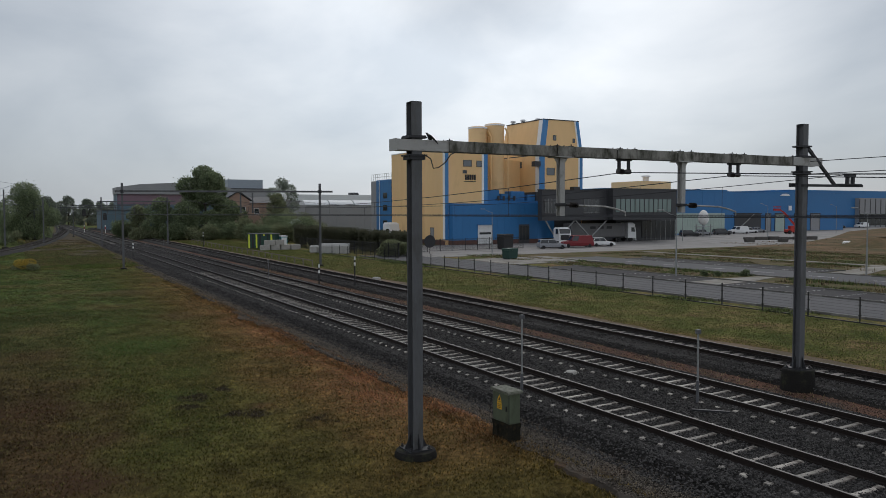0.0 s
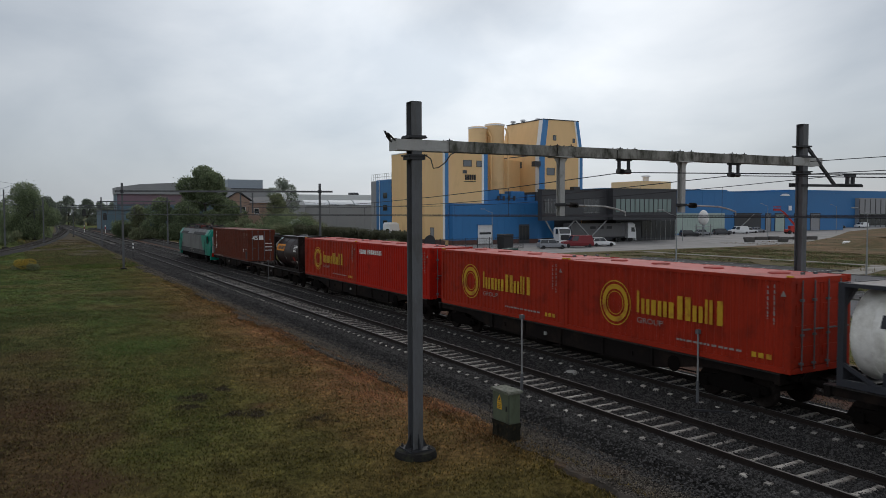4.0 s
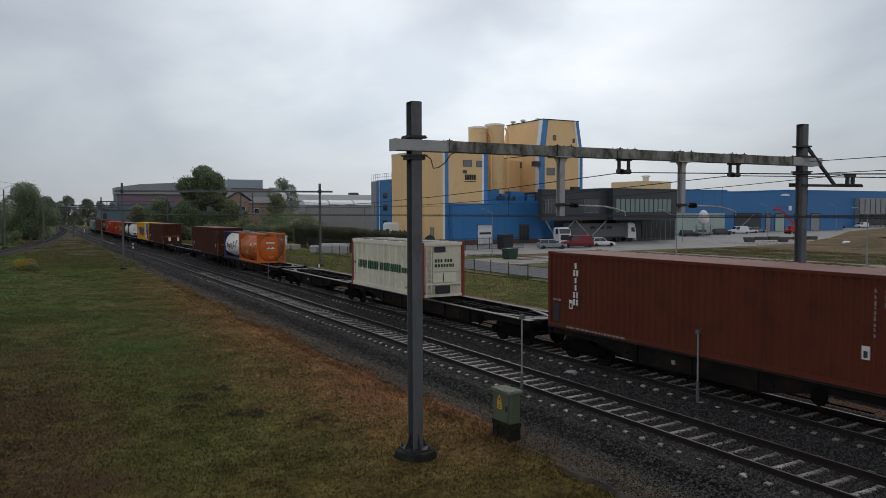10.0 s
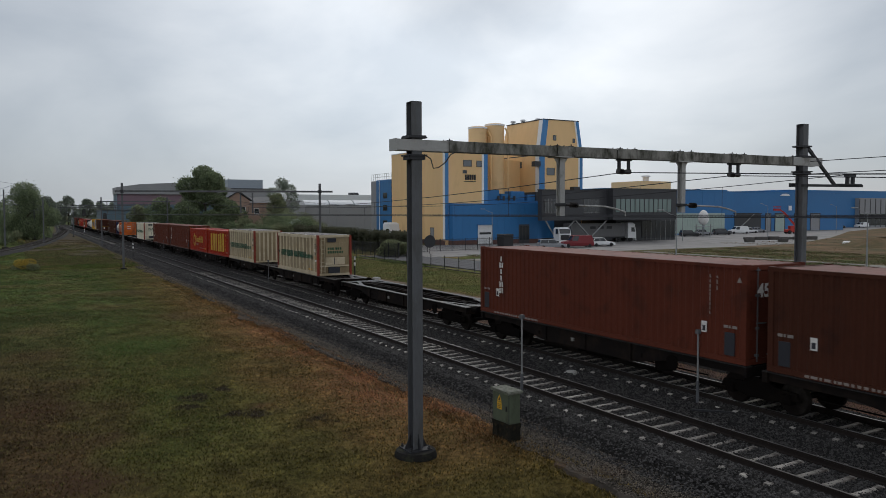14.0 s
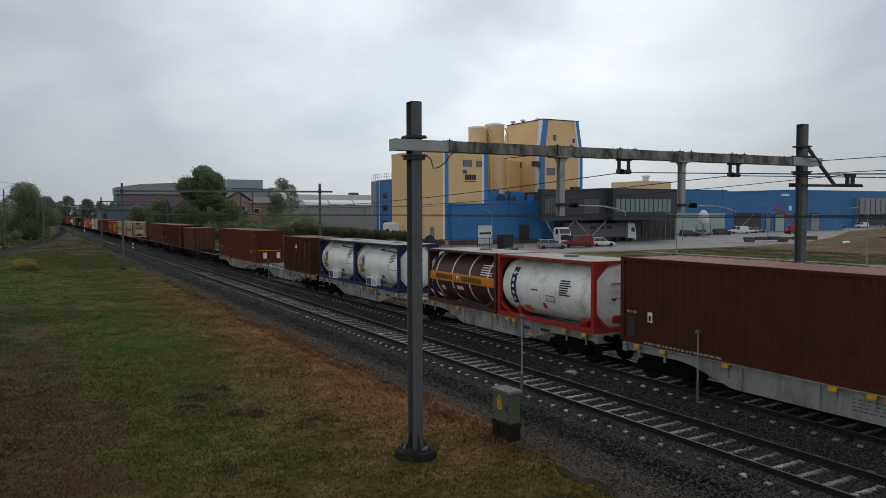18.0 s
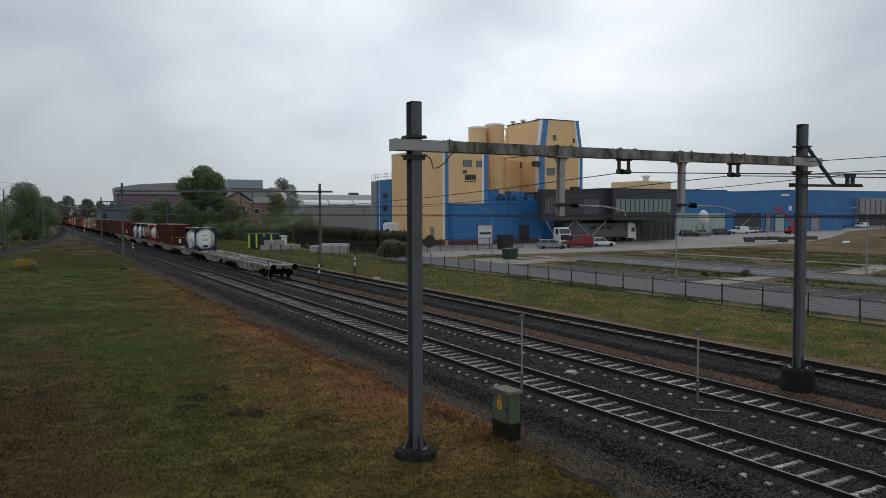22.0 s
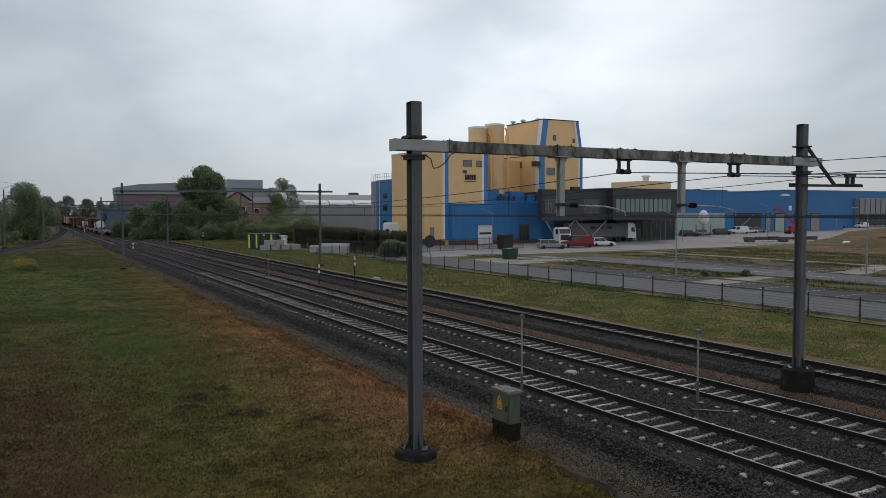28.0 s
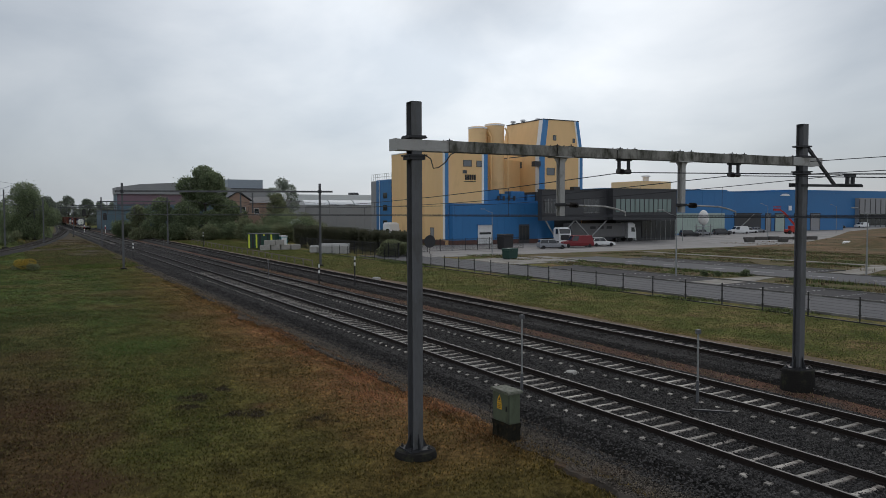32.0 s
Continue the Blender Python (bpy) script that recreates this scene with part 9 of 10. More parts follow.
def shrub(x, y, w, d, h, seed, label, leaves=2500, size=0.2, material=None, name="shrub", group="shrubs", trimmed=False):
    rng = random.Random(seed)
    t = thing(name, label, "shrub", Matrix.Translation((x, y, GROUND)), group)
    clumps = []
    for k in range(max(4, int(w * d / 3))):
        px, py = rng.uniform(-w / 2, w / 2) * 0.8, rng.uniform(-d / 2, d / 2) * 0.8
        hh = h * (0.97 if trimmed else rng.uniform(0.55, 1.0))
        r_ = 0.8 if trimmed else min(w, d, h) * rng.uniform(0.32, 0.5)
        if trimmed:
            clumps.append((px, py, h * 0.25, 0.8, 0.8, h * 0.24))
            clumps.append((px, py, h * 0.6, 0.8, 0.8, h * 0.3))
        clumps.append((px, py, hh - r_ * 0.8, r_, r_, r_ * 0.8))
        clumps.append((px, py, hh * 0.45, r_, r_, hh * 0.42))
        part("stem", S().tube((px * 0.5, py * 0.5, 0), (px, py, hh * 0.75), 0.06, 0.02, 5), bark_m, t)
    v_, f_ = leaf_cloud(clumps, int(leaves * 2.0), size * 0.66, seed, 0.45)
    part("foliage", raw_mesh("foliage", v_, f_, material or leaf_m), None, t, "dense leafy mass")
    return t


tree(38.2, 187, 17.4, 6.9, 31, "large round dark green broadleaf tree", 16000, 0.36, leaf_m, 0.45, 0.2)
tree(57.0, 187, 15.2, 4.4, 32, "airy tree with thin uneven crown", 3800, 0.3, leaf3_m, 0.3, 0.25)
tree(53.0, 178, 10.5, 3.8, 33, "smaller olive green tree", 3800, 0.28, leaf2_m, 0.25, 0.2)
tree(27.5, 182, 9.2, 4.2, 34, "dense low tree beside the line", 5200, 0.3, leaf_m, 0.3, 0.1)
tree(23.5, 190, 7.8, 3.4, 35, "bushy small tree beside the line", 3800, 0.28, leaf2_m, 0.25, 0.1)
tree(31.5, 178, 8.2, 3.6, 36, "bushy dark green tree", 4200, 0.28, leaf_m, 0.25, 0.1)
tree(42.5, 180, 9.0, 3.8, 37, "bushy dark green tree beside the house", 4200, 0.28, leaf_m, 0.25, 0.1)
tree(0.6, 200, 12.4, 6.6, 38, "round dark green tree beside the branch line", 15000, 0.27, leaf_m, 0.32, 0.12)
tree(-6.2, 172, 10.0, 4.4, 39, "dark green tree beside the branch line", 5500, 0.26, leaf_m, 0.3, 0.12)
tree(-10.5, 165, 9.5, 4.2, 40, "dark green tree beside the branch line", 5500, 0.26, leaf2_m, 0.3, 0.12)
k = 0
for x, y, h, sp_ in ((10.5, 430, 14.5, 9), (20, 436, 15.8, 10), (28, 420, 13.5, 9), (2, 470, 13, 10), (36, 440, 12, 9), (45, 470, 13, 9), (-12, 440, 14, 10), (14, 500, 14, 12), (-28, 420, 13, 10)):
    k += 1
    tree(x, y, h, sp_ * 0.62, 50 + k, "far tree with haze-paled leaf colour closing the view down the line", 3600, 0.55, leaf3_m, 0.4, 0.08)
hedge_m = leafy("dull_dark_hedge_leaves", (0.085, 0.088, 0.055), 0.3)
# shrubs along the far verge and the hedge
rngs = random.Random(8)
for k, (x, y, w_, d_, h_) in enumerate(((38.5, 172, 7, 4, 4.8), (43.5, 166, 7, 4, 5.6), (48.0, 160, 7, 5, 6.6), (46.0, 150, 6, 4, 4.6), (50.5, 150, 6, 4, 5.4), (34.5, 172, 6, 4, 4.0), (29, 176, 6, 4, 4.4), (24, 180, 6, 4, 3.8), (42, 156, 6, 4, 4.0), (54, 168, 7, 5, 7.0), (20.8, 192, 5, 4, 4.6), (60, 176, 7, 5, 6.0))):
    shrub(x, y, w_, d_, h_, 70 + k, "overgrown dark green shrub", 4200, 0.22, (leaf_m, leaf2_m)[k % 2])
for k in range(13):
    u = k / 12
    shrub(43.5 + 4.5 * u + rngs.uniform(-0.3, 0.3), 132 - 36 * u, 3.4, 3.6, 4.0 + rngs.uniform(-0.06, 0.06) - 0.7 * u, 90 + k, "tall trimmed dense dark hedge", 5200, 0.13, hedge_m, "hedge_shrub", "hedge", True)
for k in range(6):
    shrub(41.8 + 0.9 * k, 93.0 + rngs.uniform(-1, 1), 1.8, 1.8, 2.6 - 0.15 * k, 110 + k, "thin leafy shrub behind the bar fence", 1400, 0.14, leaf2_m, "hedge_shrub", "hedge")
for k in range(10):
    shrub(-7.5 + 0.9 * k + rngs.uniform(-1, 1), 150 + 7 * k + rngs.uniform(-3, 3), 3.5, 3, 2.2 + rngs.uniform(-0.5, 0.8), 120 + k, "low scrub beside the branch line", 1200, 0.2, leaf2_m)
t = shrub(0.0, 90.5, 2.6, 2.2, 1.15, 140, "wild shrub with yellow blossom", 1500, 0.10, leaf2_m, "flowering_shrub")
v_, f_ = leaf_cloud([(-0.4, 0, 0.85, 0.7, 0.7, 0.35), (0.4, 0.2, 0.8, 0.7, 0.7, 0.4), (0, -0.3, 0.6, 1.0, 0.6, 0.4)], 2200, 0.05, 141, 0.8)
part("blossom", raw_mesh("blossom", v_, f_, yellowflower_m), None, t, "small yellow flowers")
for k, (x, y) in enumerate(((-0.6, 170), (-4.4, 150), (-7.2, 131))):
    t = shrub(x, y, 1.6, 1.4, 0.9, 150 + k, "wild shrub with yellow blossom", 600, 0.1, leaf2_m, "flowering_shrub")
    v_, f_ = leaf_cloud([(0, 0, 0.6, 0.7, 0.7, 0.4)], 300, 0.06, 160 + k, 0.8)
    part("blossom", raw_mesh("blossom", v_, f_, yellowflower_m), None, t, "small yellow flowers")


def tufts(name, areas, count, size, material, seed, label):
    """Rough grass tufts as bunches of blades, joined."""
    rng = np.random.default_rng(seed)
    vs = []
    a = np.array(areas, float)
    ar = (a[:, 2] - a[:, 0]) * (a[:, 3] - a[:, 1])
    pick = rng.choice(len(a), count, p=ar / ar.sum())
    px = a[pick, 0] + (a[pick, 2] - a[pick, 0]) * rng.random(count)
    py = a[pick, 1] + (a[pick, 3] - a[pick, 1]) * rng.random(count)
    n = 7
    for k in range(n):
        an = rng.uniform(0, math.tau, count)
        h = size * rng.uniform(0.5, 1.2, count)
        lean = h * rng.uniform(0.1, 0.8, count)
        w_ = 0.022 * np.ones(count)
        bx, by = px + rng.normal(0, 0.12, count), py + rng.normal(0, 0.12, count)
        vs.append(np.stack([np.stack([bx - w_ * np.sin(an), by + w_ * np.cos(an), np.full(count, GROUND)], 1), np.stack([bx + w_ * np.sin(an), by - w_ * np.cos(an), np.full(count, GROUND)], 1), np.stack([bx + lean * np.cos(an), by + lean * np.sin(an), GROUND + h], 1)], 1))
    keep = np.array([noise.noise((a_ * 0.22, b_ * 0.22, seed)) > -0.02 for a_, b_ in zip(px, py)])
    verts = np.concatenate([q[keep] for q in vs]).reshape(-1, 3)
    return solid(name, raw_mesh(name, verts, np.arange(len(verts)).reshape(-1, 3), material), None, label, "weeds", "stuff")


field = [(52.6, 12, 58.2, 42), (52.6, 47, 58.2, 90), (66.3, 15, 77.5, 42), (70.2, 49, 78.6, 84), (80.8, 20, 100, 86)]
weed_m = mat("field_weed", (0.10, 0.125, 0.05), 0.9, var=0.6, island=1.3, spec=0.05)
tufts("field_weeds", field, 15000, 0.16, weed_m, 171, "rough green weeds on the unused plots")
tufts("field_straw", field, 15000, 0.18, straw_m, 172, "dry brown weeds on the unused plots")
tufts("tall_stalks", [(52.8, 14, 58, 42), (52.8, 47, 58, 56), (71, 12, 78, 60), (82, 40, 96, 84)], 320, 0.55, straw_m, 175, "sparse tall dry stalks on the unused plots")
tufts("kerb_weeds", [(52.5, 14, 53.6, 42), (57.0, 14, 58.3, 43), (52.5, 47, 53.8, 66), (57.2, 47, 58.3, 72), (66.3, 14, 67.6, 42), (76.2, 14, 78.0, 60)], 3800, 0.28, weed_m, 176, "rank green weeds crowding the kerb edges")
tufts("sand_weeds", [(97, 30, 112, 86), (112, 60, 150, 100)], 2600, 0.22, straw_m, 177, "dry brown weeds at the edge of the sand")
tufts("fence_weeds", [(37.7, 5, 39.6, 112)], 3800, 0.2, weed_m, 173, "weeds along the foot of the fence")
tufts("branch_weeds", [(-14, 100, -7, 130), (-12, 130, -5, 160), (-8, 160, -1, 200)], 2600, 0.3, weed_m, 174, "rough grass beside the branch line")
for k, (x, y) in enumerate(((53.9, 49.0), (54.8, 48.4), (57.0, 47.2))):
    shrub(x, y, 0.7, 0.6, 0.75, 180 + k, "dark weed clump on the kerb strip", 500, 0.09, leaf_m)
# ------------------------------------------------------------------ vehicles
tyre_m = mat("black_tyre", (0.015, 0.015, 0.016), 0.85, var=0.2)
rim_m = mat("alloy_rim", (0.35, 0.35, 0.36), 0.35, metal=0.8, var=0.1)
carglass_m = glass_mat("tinted_car_glass", (0.02, 0.024, 0.028), 0.06)
lampred_m = mat("red_lamp_lens", (0.35, 0.01, 0.01), 0.3, var=0.05)
lampwhite_m = mat("clear_lamp_lens", (0.6, 0.6, 0.6), 0.2, var=0.05)
car_paints = {n: mat(n + "_car_paint", c, 0.35, var=0.06, spec=0.35) for n, c in (("silver_grey", (0.22, 0.23, 0.25)), ("dark_red", (0.17, 0.012, 0.018)), ("white", (0.68, 0.69, 0.70)), ("black", (0.02, 0.021, 0.024)), ("dark_grey", (0.05, 0.053, 0.06)))}


def wheel(parent, x, y, r=0.32, w=0.22):
    sg = 1 if y > 0 else -1
    o = part("wheel", S().lathe([(r * 0.6, y - w / 2), (r, y - w * 0.4), (r, y + w * 0.4), (r * 0.6, y + w / 2)], "y", (x, 0, r), 20), tyre_m, parent)
    part("rim", S().lathe([(0.02, y + sg * w * 0.42), (r * 0.62, y + sg * w * 0.5), (r * 0.62, y + sg * w * 0.3)], "y", (x, 0, r), 16), rim_m, o)


def car(x, y, heading, colour, kind="hatchback"):
    """Nose along +x before turning."""
    paint_m = car_paints[colour]
    van = kind == "van"
    L_, W_, H_ = {"hatchback": (4.1, 1.75, 1.48), "estate": (4.6, 1.8, 1.5), "van": (5.2, 1.95, 1.98), "suv": (4.5, 1.85, 1.68)}[kind]
    t = thing("van" if van else "car", f"{colour.replace('_', ' ')} {kind} parked on the concrete yard", "van" if van else "car", pose(x, y, GROUND + 0.04, 0, 0, heading), "parked vehicles")
    a, b = -L_ / 2, L_ / 2
    belt = H_ * (0.56 if van else 0.6)

    def ring(xx, w, z0, z1):
        return [(xx, -w / 2, z0), (xx, -w / 2 - 0.0, z0 + (z1 - z0) * 0.6), (xx, -w / 2 + 0.07, z1), (xx, w / 2 - 0.07, z1), (xx, w / 2, z0 + (z1 - z0) * 0.6), (xx, w / 2, z0)]
    nose = 0.72 if not van else 0.95
    part("body", S().loft([ring(a, W_ * 0.86, 0.35, belt * 0.95), ring(a + 0.18, W_, 0.2, belt), ring(b - 1.2, W_, 0.2, belt), ring(b - 0.35, W_ * 0.97, 0.2, belt * (0.86 if not van else 0.9)), ring(b, W_ * 0.82, 0.3, nose * belt * 0.86)]), paint_m, t)
    r0, r1 = (a + 0.08, b - (1.45 if not van else 1.1))
    top0, top1 = (a + (0.55 if kind == "hatchback" else 0.35), b - (2.0 if not van else 1.75))
    part("cabin", S().loft([[(r0, -W_ / 2 + 0.05, belt - 0.02), (r1, -W_ / 2 + 0.05, belt - 0.02), (r1, W_ / 2 - 0.05, belt - 0.02), (r0, W_ / 2 - 0.05, belt - 0.02)], [(top0, -W_ / 2 + 0.2, H_), (top1, -W_ / 2 + 0.2, H_), (top1, W_ / 2 - 0.2, H_), (top0, W_ / 2 - 0.2, H_)]]), paint_m, t)
    for sy in (-1, 1):
        n = 1 if van else 2
        for k in range(n):
            f0, f1 = (0.05 + 0.47 * k, 0.49 + 0.47 * k) if not van else (0.68, 0.95)

            def at(f, g):
                xb, xt = r0 + (r1 - r0) * f, top0 + (top1 - top0) * f
                return (xb + (xt - xb) * g, sy * ((W_ / 2 - 0.05) + (-0.15) * g + 0.006), belt - 0.02 + (H_ - belt) * g)
            part("side_window", S().poly([at(f0, 0.04), at(f1, 0.04), at(f1, 0.9), at(f0, 0.9)]), carglass_m, t)
        part("headlight", S().slab(b - 0.14, sy * W_ * 0.33, belt * 0.68, 0.2, 0.32, 0.13, 0.02), lampwhite_m, t)
        part("tail_light", S().slab(a + 0.06, sy * W_ * 0.38, belt * 0.82, 0.12, 0.16, 0.26, 0.02), lampred_m, t)
        part("mirror", S().slab(r1 - 0.25, sy * (W_ / 2 + 0.08), belt + 0.06, 0.12, 0.16, 0.13, 0.02), paint_m, t)
        for wx in (a + 0.75, b - 0.8):
            wheel(t, wx, sy * (W_ / 2 - 0.1))
    g1, g2 = 0.08, 0.92
    part("windscreen", S().poly([(r1 + (top1 - r1) * g + 0.012, y_ * (W_ / 2 - 0.14 - 0.1 * g), belt - 0.02 + (H_ - belt) * g + 0.006) for g, y_ in ((g1, -1), (g1, 1), (g2, 1), (g2, -1))]), carglass_m, t)
    part("rear_window", S().poly([(r0 + (top0 - r0) * g - 0.012, y_ * (W_ / 2 - 0.2 - 0.08 * g), belt - 0.02 + (H_ - belt) * g + 0.006) for g, y_ in ((0.3, -1), (0.3, 1), (g2, 1), (g2, -1))]), carglass_m, t)
    part("bumper", S().slab(a + 0.03, 0, 0.45, 0.14, W_ * 0.9, 0.26, 0.05), paint_m, t)
    part("sill", S().box(a + 0.3, -W_ / 2 - 0.01, 0.18, b - 0.3, W_ / 2 + 0.01, 0.32), black_m, t, "dark lower sill")
    part("rear_plate", S().box(a - 0.05, -0.26, 0.55, a - 0.042, 0.26, 0.66), lampwhite_m, t, "plain plate")
    return t


for x, y, hd, c_, k_ in ((74.0, 98.6, -22, "silver_grey", "estate"), (80.6, 100.4, 160, "dark_red", "van"), (86.6, 101.1, -22, "white", "hatchback"), (86.5, 104.0, -20, "dark_red", "hatchback"), (138.6, 130.7, -24, "black", "estate"), (147.6, 134.6, -24, "silver_grey", "hatchback"), (155.3, 135.8, -20, "dark_grey", "estate"), (159.6, 138.8, -20, "black", "hatchback"), (166.0, 139.6, 160, "white", "van"), (174.6, 143.0, -20, "white", "hatchback"), (180.0, 144.7, -16, "silver_grey", "hatchback"), (226.0, 160.5, -14, "dark_grey", "estate"), (233.0, 162.0, -14, "white", "van"), (247.0, 165.5, -14, "dark_grey", "suv"), (263.0, 167.5, 168, "white", "van"), (300, 169, -14, "silver_grey", "estate")):
    car(x, y, hd, c_, k_)


def truck_cab(t, x0, paint_m, h=3.5):
    """Cab with its flat nose at x0, facing +x."""
    part("cab", S().loft([[(x0 - 2.1, -1.22, 0.75), (x0, -1.2, 0.6), (x0, 1.2, 0.6), (x0 - 2.1, 1.22, 0.75)], [(x0 - 2.1, -1.24, 2.0), (x0 + 0.02, -1.22, 1.9), (x0 + 0.02, 1.22, 1.9), (x0 - 2.1, 1.24, 2.0)], [(x0 - 2.1, -1.22, h - 0.3), (x0 - 0.3, -1.18, h - 0.3), (x0 - 0.3, 1.18, h - 0.3), (x0 - 2.1, 1.22, h - 0.3)], [(x0 - 2.0, -1.0, h), (x0 - 0.75, -0.95, h), (x0 - 0.75, 0.95, h), (x0 - 2.0, 1.0, h)]]), paint_m, t, "tall lorry cab")
    part("windscreen", S().poly([(x0 + 0.02, -1.08, 2.0), (x0 + 0.02, 1.08, 2.0), (x0 - 0.21, 1.04, 2.85), (x0 - 0.21, -1.04, 2.85)]), carglass_m, t)
    part("grille", S().box(x0, -0.9, 0.85, x0 + 0.04, 0.9, 1.75), darksteel_m, t, "dark grille")
    for sy in (-1, 1):
        part("side_window", S().poly([(x0 - 1.25, sy * 1.245, 1.95), (x0 - 0.25, sy * 1.235, 1.95), (x0 - 0.45, sy * 1.21, 2.8), (x0 - 1.25, sy * 1.235, 2.8)]), carglass_m, t)
        part("headlight", S().slab(x0 + 0.02, sy * 0.95, 0.78, 0.1, 0.36, 0.2, 0.02), lampwhite_m, t)
        part("mirror", S().slab(x0 - 0.1, sy * 1.4, 2.3, 0.12, 0.14, 0.6, 0.02), black_m, t)
        for wx in (x0 - 1.3, x0 - 4.7):
            wheel(t, wx, sy * 1.05, 0.5, 0.32)
    part("chassis", S().box(x0 - 5.8, -0.45, 0.7, x0 - 2.1, 0.45, 0.98), darksteel_m, t)
    part("bumper", S().slab(x0 + 0.0, 0, 0.45, 0.2, 2.4, 0.4, 0.05), paint_m, t)


# pale curtain toned down for the shade under the office block
trailer_m = mat("shaded_trailer_curtain", (0.12, 0.12, 0.122), 0.6, var=0.12, scale=0.6, stretch=(2, 1, 1))


def lorry(x, y, heading, trailer, label, tall=3.75):
    t = thing("lorry", label, "lorry", pose(x, y, GROUND + 0.04, 0, 0, heading), "lorries")
    truck_cab(t, 0.0, car_paints["white"], tall)
    if trailer:
        part("trailer_box", S().slab(-9.4, 0, 2.35, 13.2, 2.5, 2.6, 0.05), trailer_m, t, "pale curtain-sided trailer darkened for shade")
        part("trailer_frame", S().box(-15.9, -1.15, 0.82, -2.9, 1.15, 1.05), darksteel_m, t)
        part("side_guard", S().box(-12.0, -1.22, 0.45, -6.0, -1.16, 0.9), darksteel_m, t)
        for k in range(3):
            part("lettering", S().box(-11.5 + 2.0 * k, -1.262, 2.6, -10.2 + 2.0 * k, -1.252, 3.1), black_m, t, "dark lettering shown as plain bars")
        for wx in (-12.2, -13.5, -14.8):
            for sy in (-1, 1):
                wheel(t, wx, sy * 1.05, 0.5, 0.32)
    return t


lorry(106.6, 115.6, -1, True, "white articulated lorry, trailer darkened for shade under the office block")
lorry(85.2, 109.6, -100, False, "white tractor unit parked nose out", 3.1)
lorry(61.6, 131.0, -75, False, "white tractor unit behind the hedge", 4.0)

lift = thing("boom_lift", "red boom lift with raised arm", "boom lift", pose(177.2, 131.8, GROUND, 0, 0, -28))
liftred_m = mat("red_machine_paint", (0.40, 0.03, 0.025), 0.45, var=0.1)
part("chassis", S().slab(0, 0, 0.85, 3.4, 2.2, 0.8, 0.08), liftred_m, lift)
part("turret", S().slab(0.3, 0, 1.7, 2.2, 1.6, 0.9, 0.08), liftred_m, lift)
part("boom", S().bar((1.0, 0, 2.0), (-2.2, 0, 5.6), 0.35, 0.45).bar((-2.2, 0, 5.6), (-3.4, 0, 6.4), 0.28, 0.35), liftred_m, lift, "red telescopic boom")
part("basket", S().box(-4.9, -0.5, 6.1, -3.3, 0.5, 6.6), liftred_m, lift)
cage = S()
for cx_ in (-4.88, -4.1, -3.32):
    for cy_ in (-0.48, 0.48):
        cage.tube((cx_, cy_, 6.6), (cx_, cy_, 7.2), 0.05, n=5)
for cy_ in (-0.48, 0.48):
    cage.tube((-4.9, cy_, 7.2), (-3.3, cy_, 7.2), 0.05, n=5)
part("basket_rail", cage, liftred_m, lift)
for sx in (-1.1, 1.1):
    for sy in (-1, 1):
        wheel(lift, sx, sy * 0.95, 0.5, 0.4)
rngv = random.Random(3)
rubble_m = mat("old_barrier_concrete", (0.075, 0.07, 0.065), 0.9, var=0.3, fine=6, bump=0.3)
for k in range(6):
    solid("stone_block", S().slab(0, 0, 0.32, 2.0 + 0.5 * (k % 2), 1.0, 0.5 + 0.15 * (k % 3), 0.06), rubble_m, "dark concrete barrier block on the yard", "barrier", "", pose(131 + 2.4 * k, 107.5 - 1.1 * k, GROUND + 0.03, 0, 0, -24 + rngv.uniform(-6, 6)), "yard barriers")
for x, y in ((121.3, 99.4), (127.0, 96.4)):
    solid("stone_block", S().slab(0, 0, 0.32, 1.8, 0.8, 0.65, 0.06), rubble_m, "dark concrete barrier block on the yard", "barrier", "", pose(x, y, GROUND + 0.03, 0, 0, -20), "yard barriers")
t = thing("pipe_bundle", "white plastic pipes lying on the sand", "pipes", pose(131.5, 87.0, GROUND + 0.22, 0, 0, -60))
for k in range(3):
    part("pipe", S().tube((0.35 * k, -3.2, 0), (0.35 * k, 3.2, 0), 0.16, n=10), white_m, t)
# ------------------------------------------------------------------ bird
feather_m = mat("black_feathers", (0.012, 0.012, 0.014), 0.5, var=0.3, fine=40)


BIRD = 0.76       # size against a crow


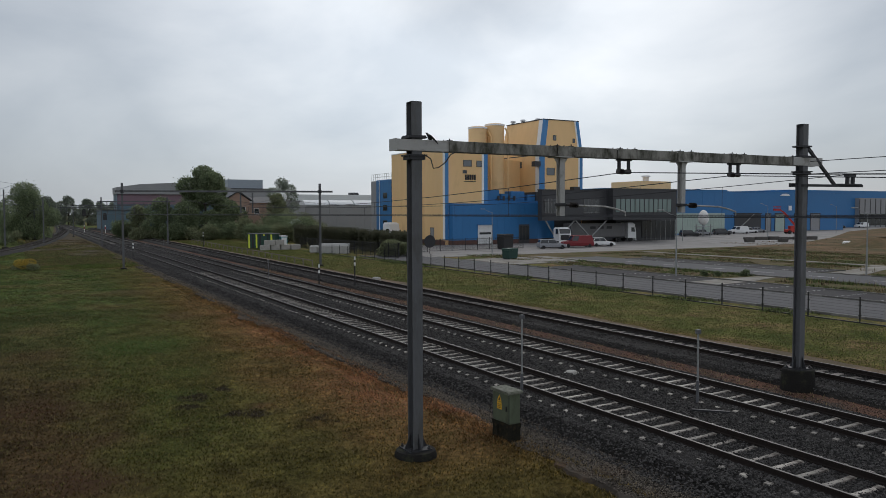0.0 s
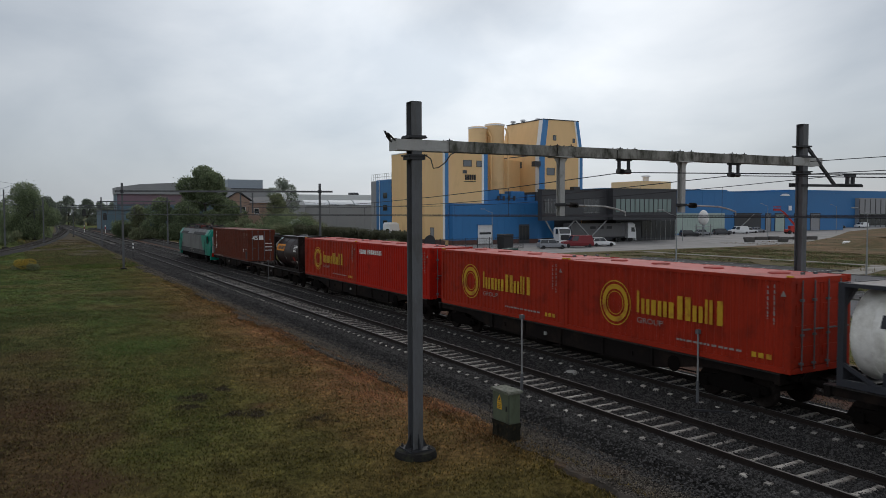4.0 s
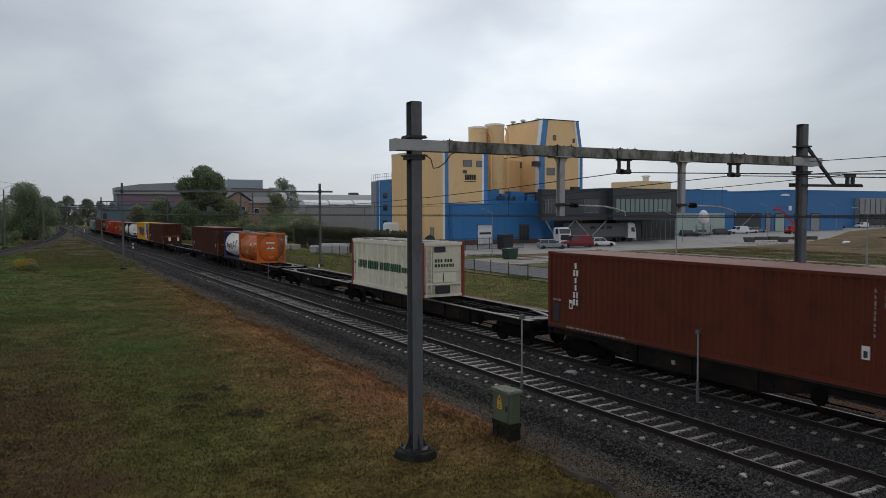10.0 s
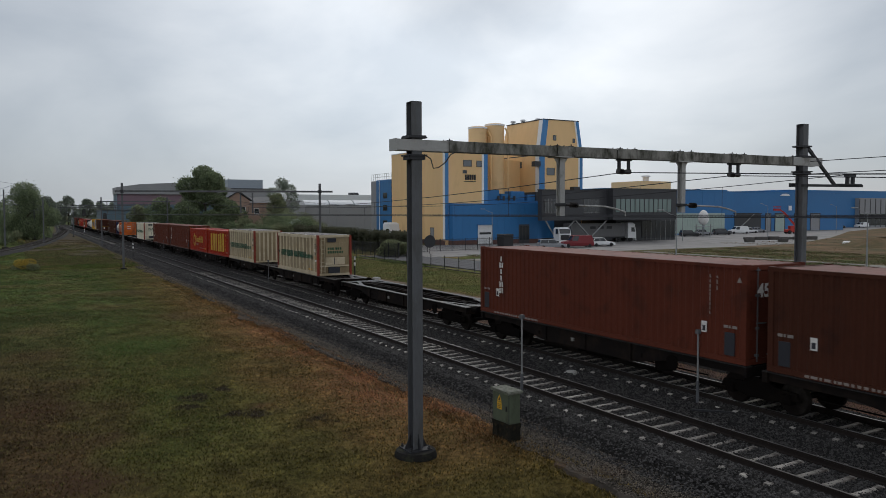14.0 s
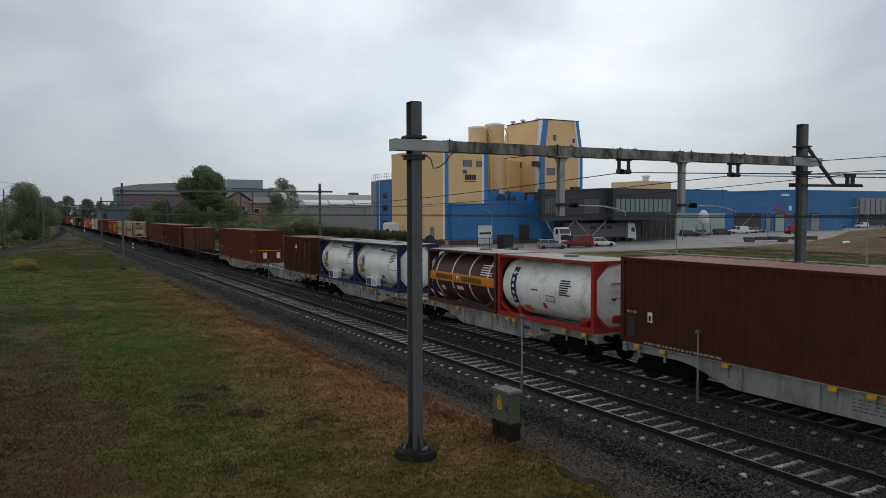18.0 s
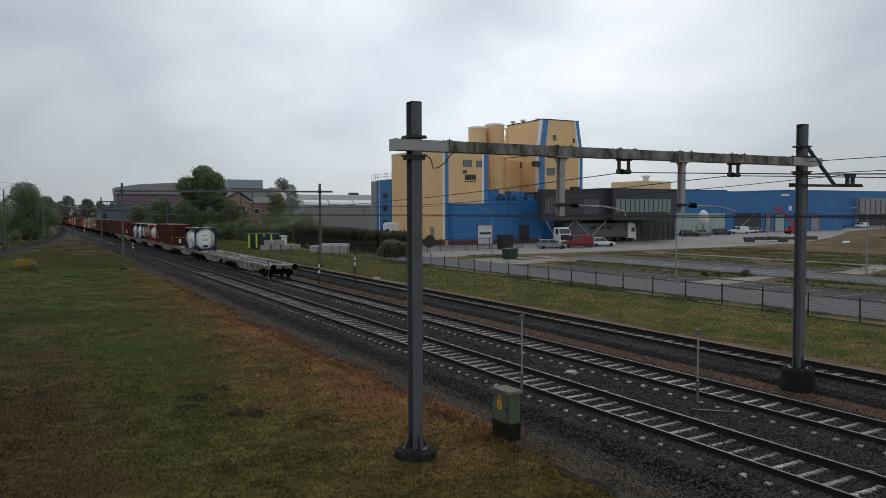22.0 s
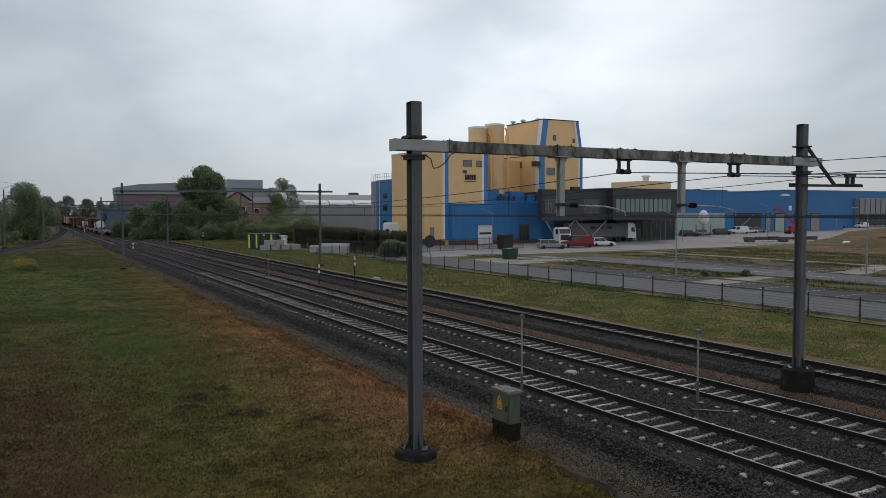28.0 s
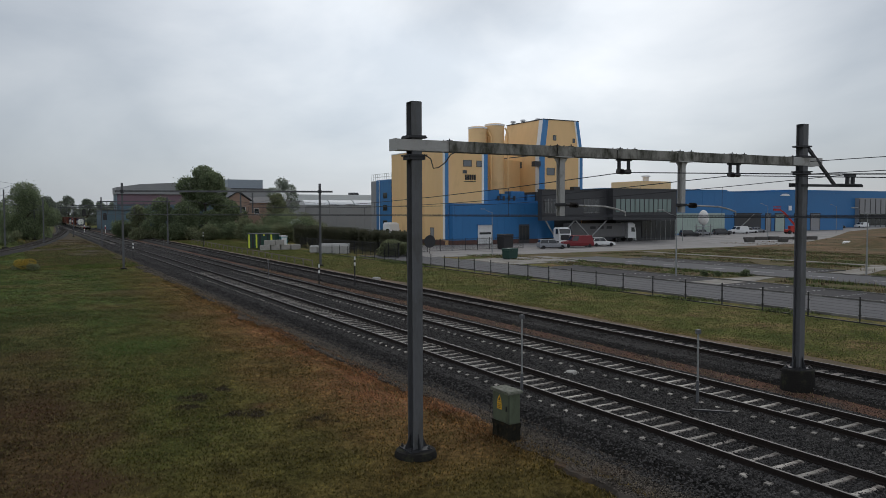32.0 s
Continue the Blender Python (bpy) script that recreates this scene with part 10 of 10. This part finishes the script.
def songbird():
    b = thing("songbird", "small black bird perched on the gantry beam, later flying off", "bird")
    prof = [(0.004, -0.13), (0.030, -0.10), (0.052, -0.05), (0.060, 0.0), (0.055, 0.05), (0.036, 0.09), (0.03, 0.11)]
    part("body", S().lathe(prof, "x", n=16), feather_m, b)
    part("head", S().lathe([(0.004, 0.085), (0.03, 0.10), (0.037, 0.125), (0.03, 0.152), (0.008, 0.17)], "x", (0, 0, 0.025), 14), feather_m, b)
    part("beak", S().tube((0.165, 0, 0.026), (0.215, 0, 0.018), 0.012, 0.002, 8), insul_m, b)
    part("tail", S().loft([[(-0.10, -0.02, 0.006), (-0.10, 0.02, 0.006), (-0.10, 0.02, -0.006), (-0.10, -0.02, -0.006)], [(-0.25, -0.05, 0.0), (-0.25, 0.05, 0.0), (-0.25, 0.05, -0.007), (-0.25, -0.05, -0.007)]]), feather_m, b)
    wings = []
    for sy in (-1, 1):
        pts = [(0.06, 0.0), (0.085, 0.14), (0.05, 0.30), (-0.02, 0.37), (-0.05, 0.30), (-0.075, 0.16), (-0.08, 0.0)]
        s = S().loft([[(x, sy * y, 0.006) for x, y in pts], [(x, sy * y, -0.006) for x, y in pts]])
        for k in range(5):
            y0 = 0.22 + 0.03 * k
            s.loft([[(0.0 - 0.012 * k, sy * y0, z), (-0.02 - 0.012 * k, sy * (y0 + 0.02), z), (-0.10 + 0.01 * k, sy * (y0 + 0.06), z)] for z in (-0.003, 0.003)])
        wings.append((part("wing", s, feather_m, b, "broad black wing"), sy))
    for sy in (-1, 1):
        part("leg", S().tube((0.0, sy * 0.02, -0.05), (0.01, sy * 0.022, -0.115), 0.005, n=6).tube((-0.01, sy * 0.022, -0.115), (0.035, sy * 0.022, -0.117), 0.004, n=5), insul_m, b)
    return b, wings


bird, bird_wings = songbird()
for ob in bird.children:
    ob.data.transform(Matrix.Scale(BIRD, 4))


# ------------------------------------------------------------------ what moves
def motions():
    times = (0, 4, 8, 12, 16, 20, 22, 24, 26, 28, 30, 32)
    # the train slows a little towards the end
    gone = {t: NOSE + SPEED * t - 0.3 * max(0, t - 22) ** 2 for t in times}
    for ob, s, z in moving:
        walk(ob, [(t, Matrix.Translation((T2, gone[t] - s, z))) for t in times])
    # the bird: along the beam, round the column to the beam's end, then away over the grass
    sit = 7.16
    perch = [(0, 8.52, 16.15, sit), (0.1, 8.48, 16.16, sit), (0.2, 8.40, 16.22, sit + 0.03), (0.3, 8.36, 16.36, sit + 0.04), (0.4, 8.34, 16.50, sit + 0.06), (0.5, 8.26, 16.58, 7.27), (0.6, 8.11, 16.52, 7.27), (0.7, 7.86, 16.30, 7.27), (0.8, 7.66, 16.2, 7.28), (0.9, 7.56, 16.2, 7.24), (1.0, 7.46, 16.2, 7.22), (1.1, 7.45, 16.2, sit), (2.0, 7.45, 16.2, sit), (4.0, 7.45, 16.2, sit), (6.9, 7.45, 16.2, sit), (7.0, 7.44, 16.2, sit + 0.01)]
    flight = [(7.1, 7.29, 15.97, 7.19), (7.2, 7.11, 16.07, 7.21), (7.3, 6.92, 16.18, 7.33), (7.4, 6.61, 16.23, 7.29), (7.5, 6.25, 16.43, 7.27), (7.6, 5.76, 16.59, 7.38), (7.7, 5.27, 16.86, 7.43), (7.8, 4.69, 17.06, 7.38), (7.9, 4.05, 17.31, 7.52), (8.0, 3.42, 17.65, 7.48), (8.1, 2.65, 17.85, 7.52), (8.2, 1.87, 18.05, 7.60), (8.3, 1.03, 18.28, 7.52), (8.4, 0.14, 18.54, 7.55), (8.5, -0.79, 18.83, 7.57), (8.7, -2.66, 19.86, 7.66), (9.5, -12.0, 24.0, 8.4), (12.0, -42.0, 36.0, 11.0), (32.0, -260.0, 120.0, 24.0)]
    rows = []
    for t, x, y, z in perch:
        up = -28 if t < 0.25 or 1.1 <= t <= 6.95 else -10
        rows.append((t, pose(x, y, z, 0, up, 185)))
    for t, x, y, z in flight:
        rows.append((t, pose(x, y, z, 0, -6, 160)))
    walk(bird, rows)
    for wing, sy in bird_wings:
        fold = pose(0.035, sy * 0.02, 0.02, sy * -20, 0, sy * 66)
        rows = [(0.0, fold), (0.15, fold)]
        up = True
        for k in range(3, 11):
            rows.append((k / 10, pose(0, sy * 0.017, 0.011, sy * (38 if up else -32), 0, sy * 12)))
            up = not up
        rows += [(1.1, fold), (6.95, fold)]
        for k in range(71, 87):
            rows.append((k / 10, pose(0, sy * 0.017, 0.011, sy * (36 if up else -34), 0, sy * 6)))
            up = not up
        for k in range(18, 65):
            rows.append((k * 0.5, pose(0, sy * 0.017, 0.011, sy * (30 if k % 2 else -20), 0, 0)))
        walk(wing, rows)


motions()
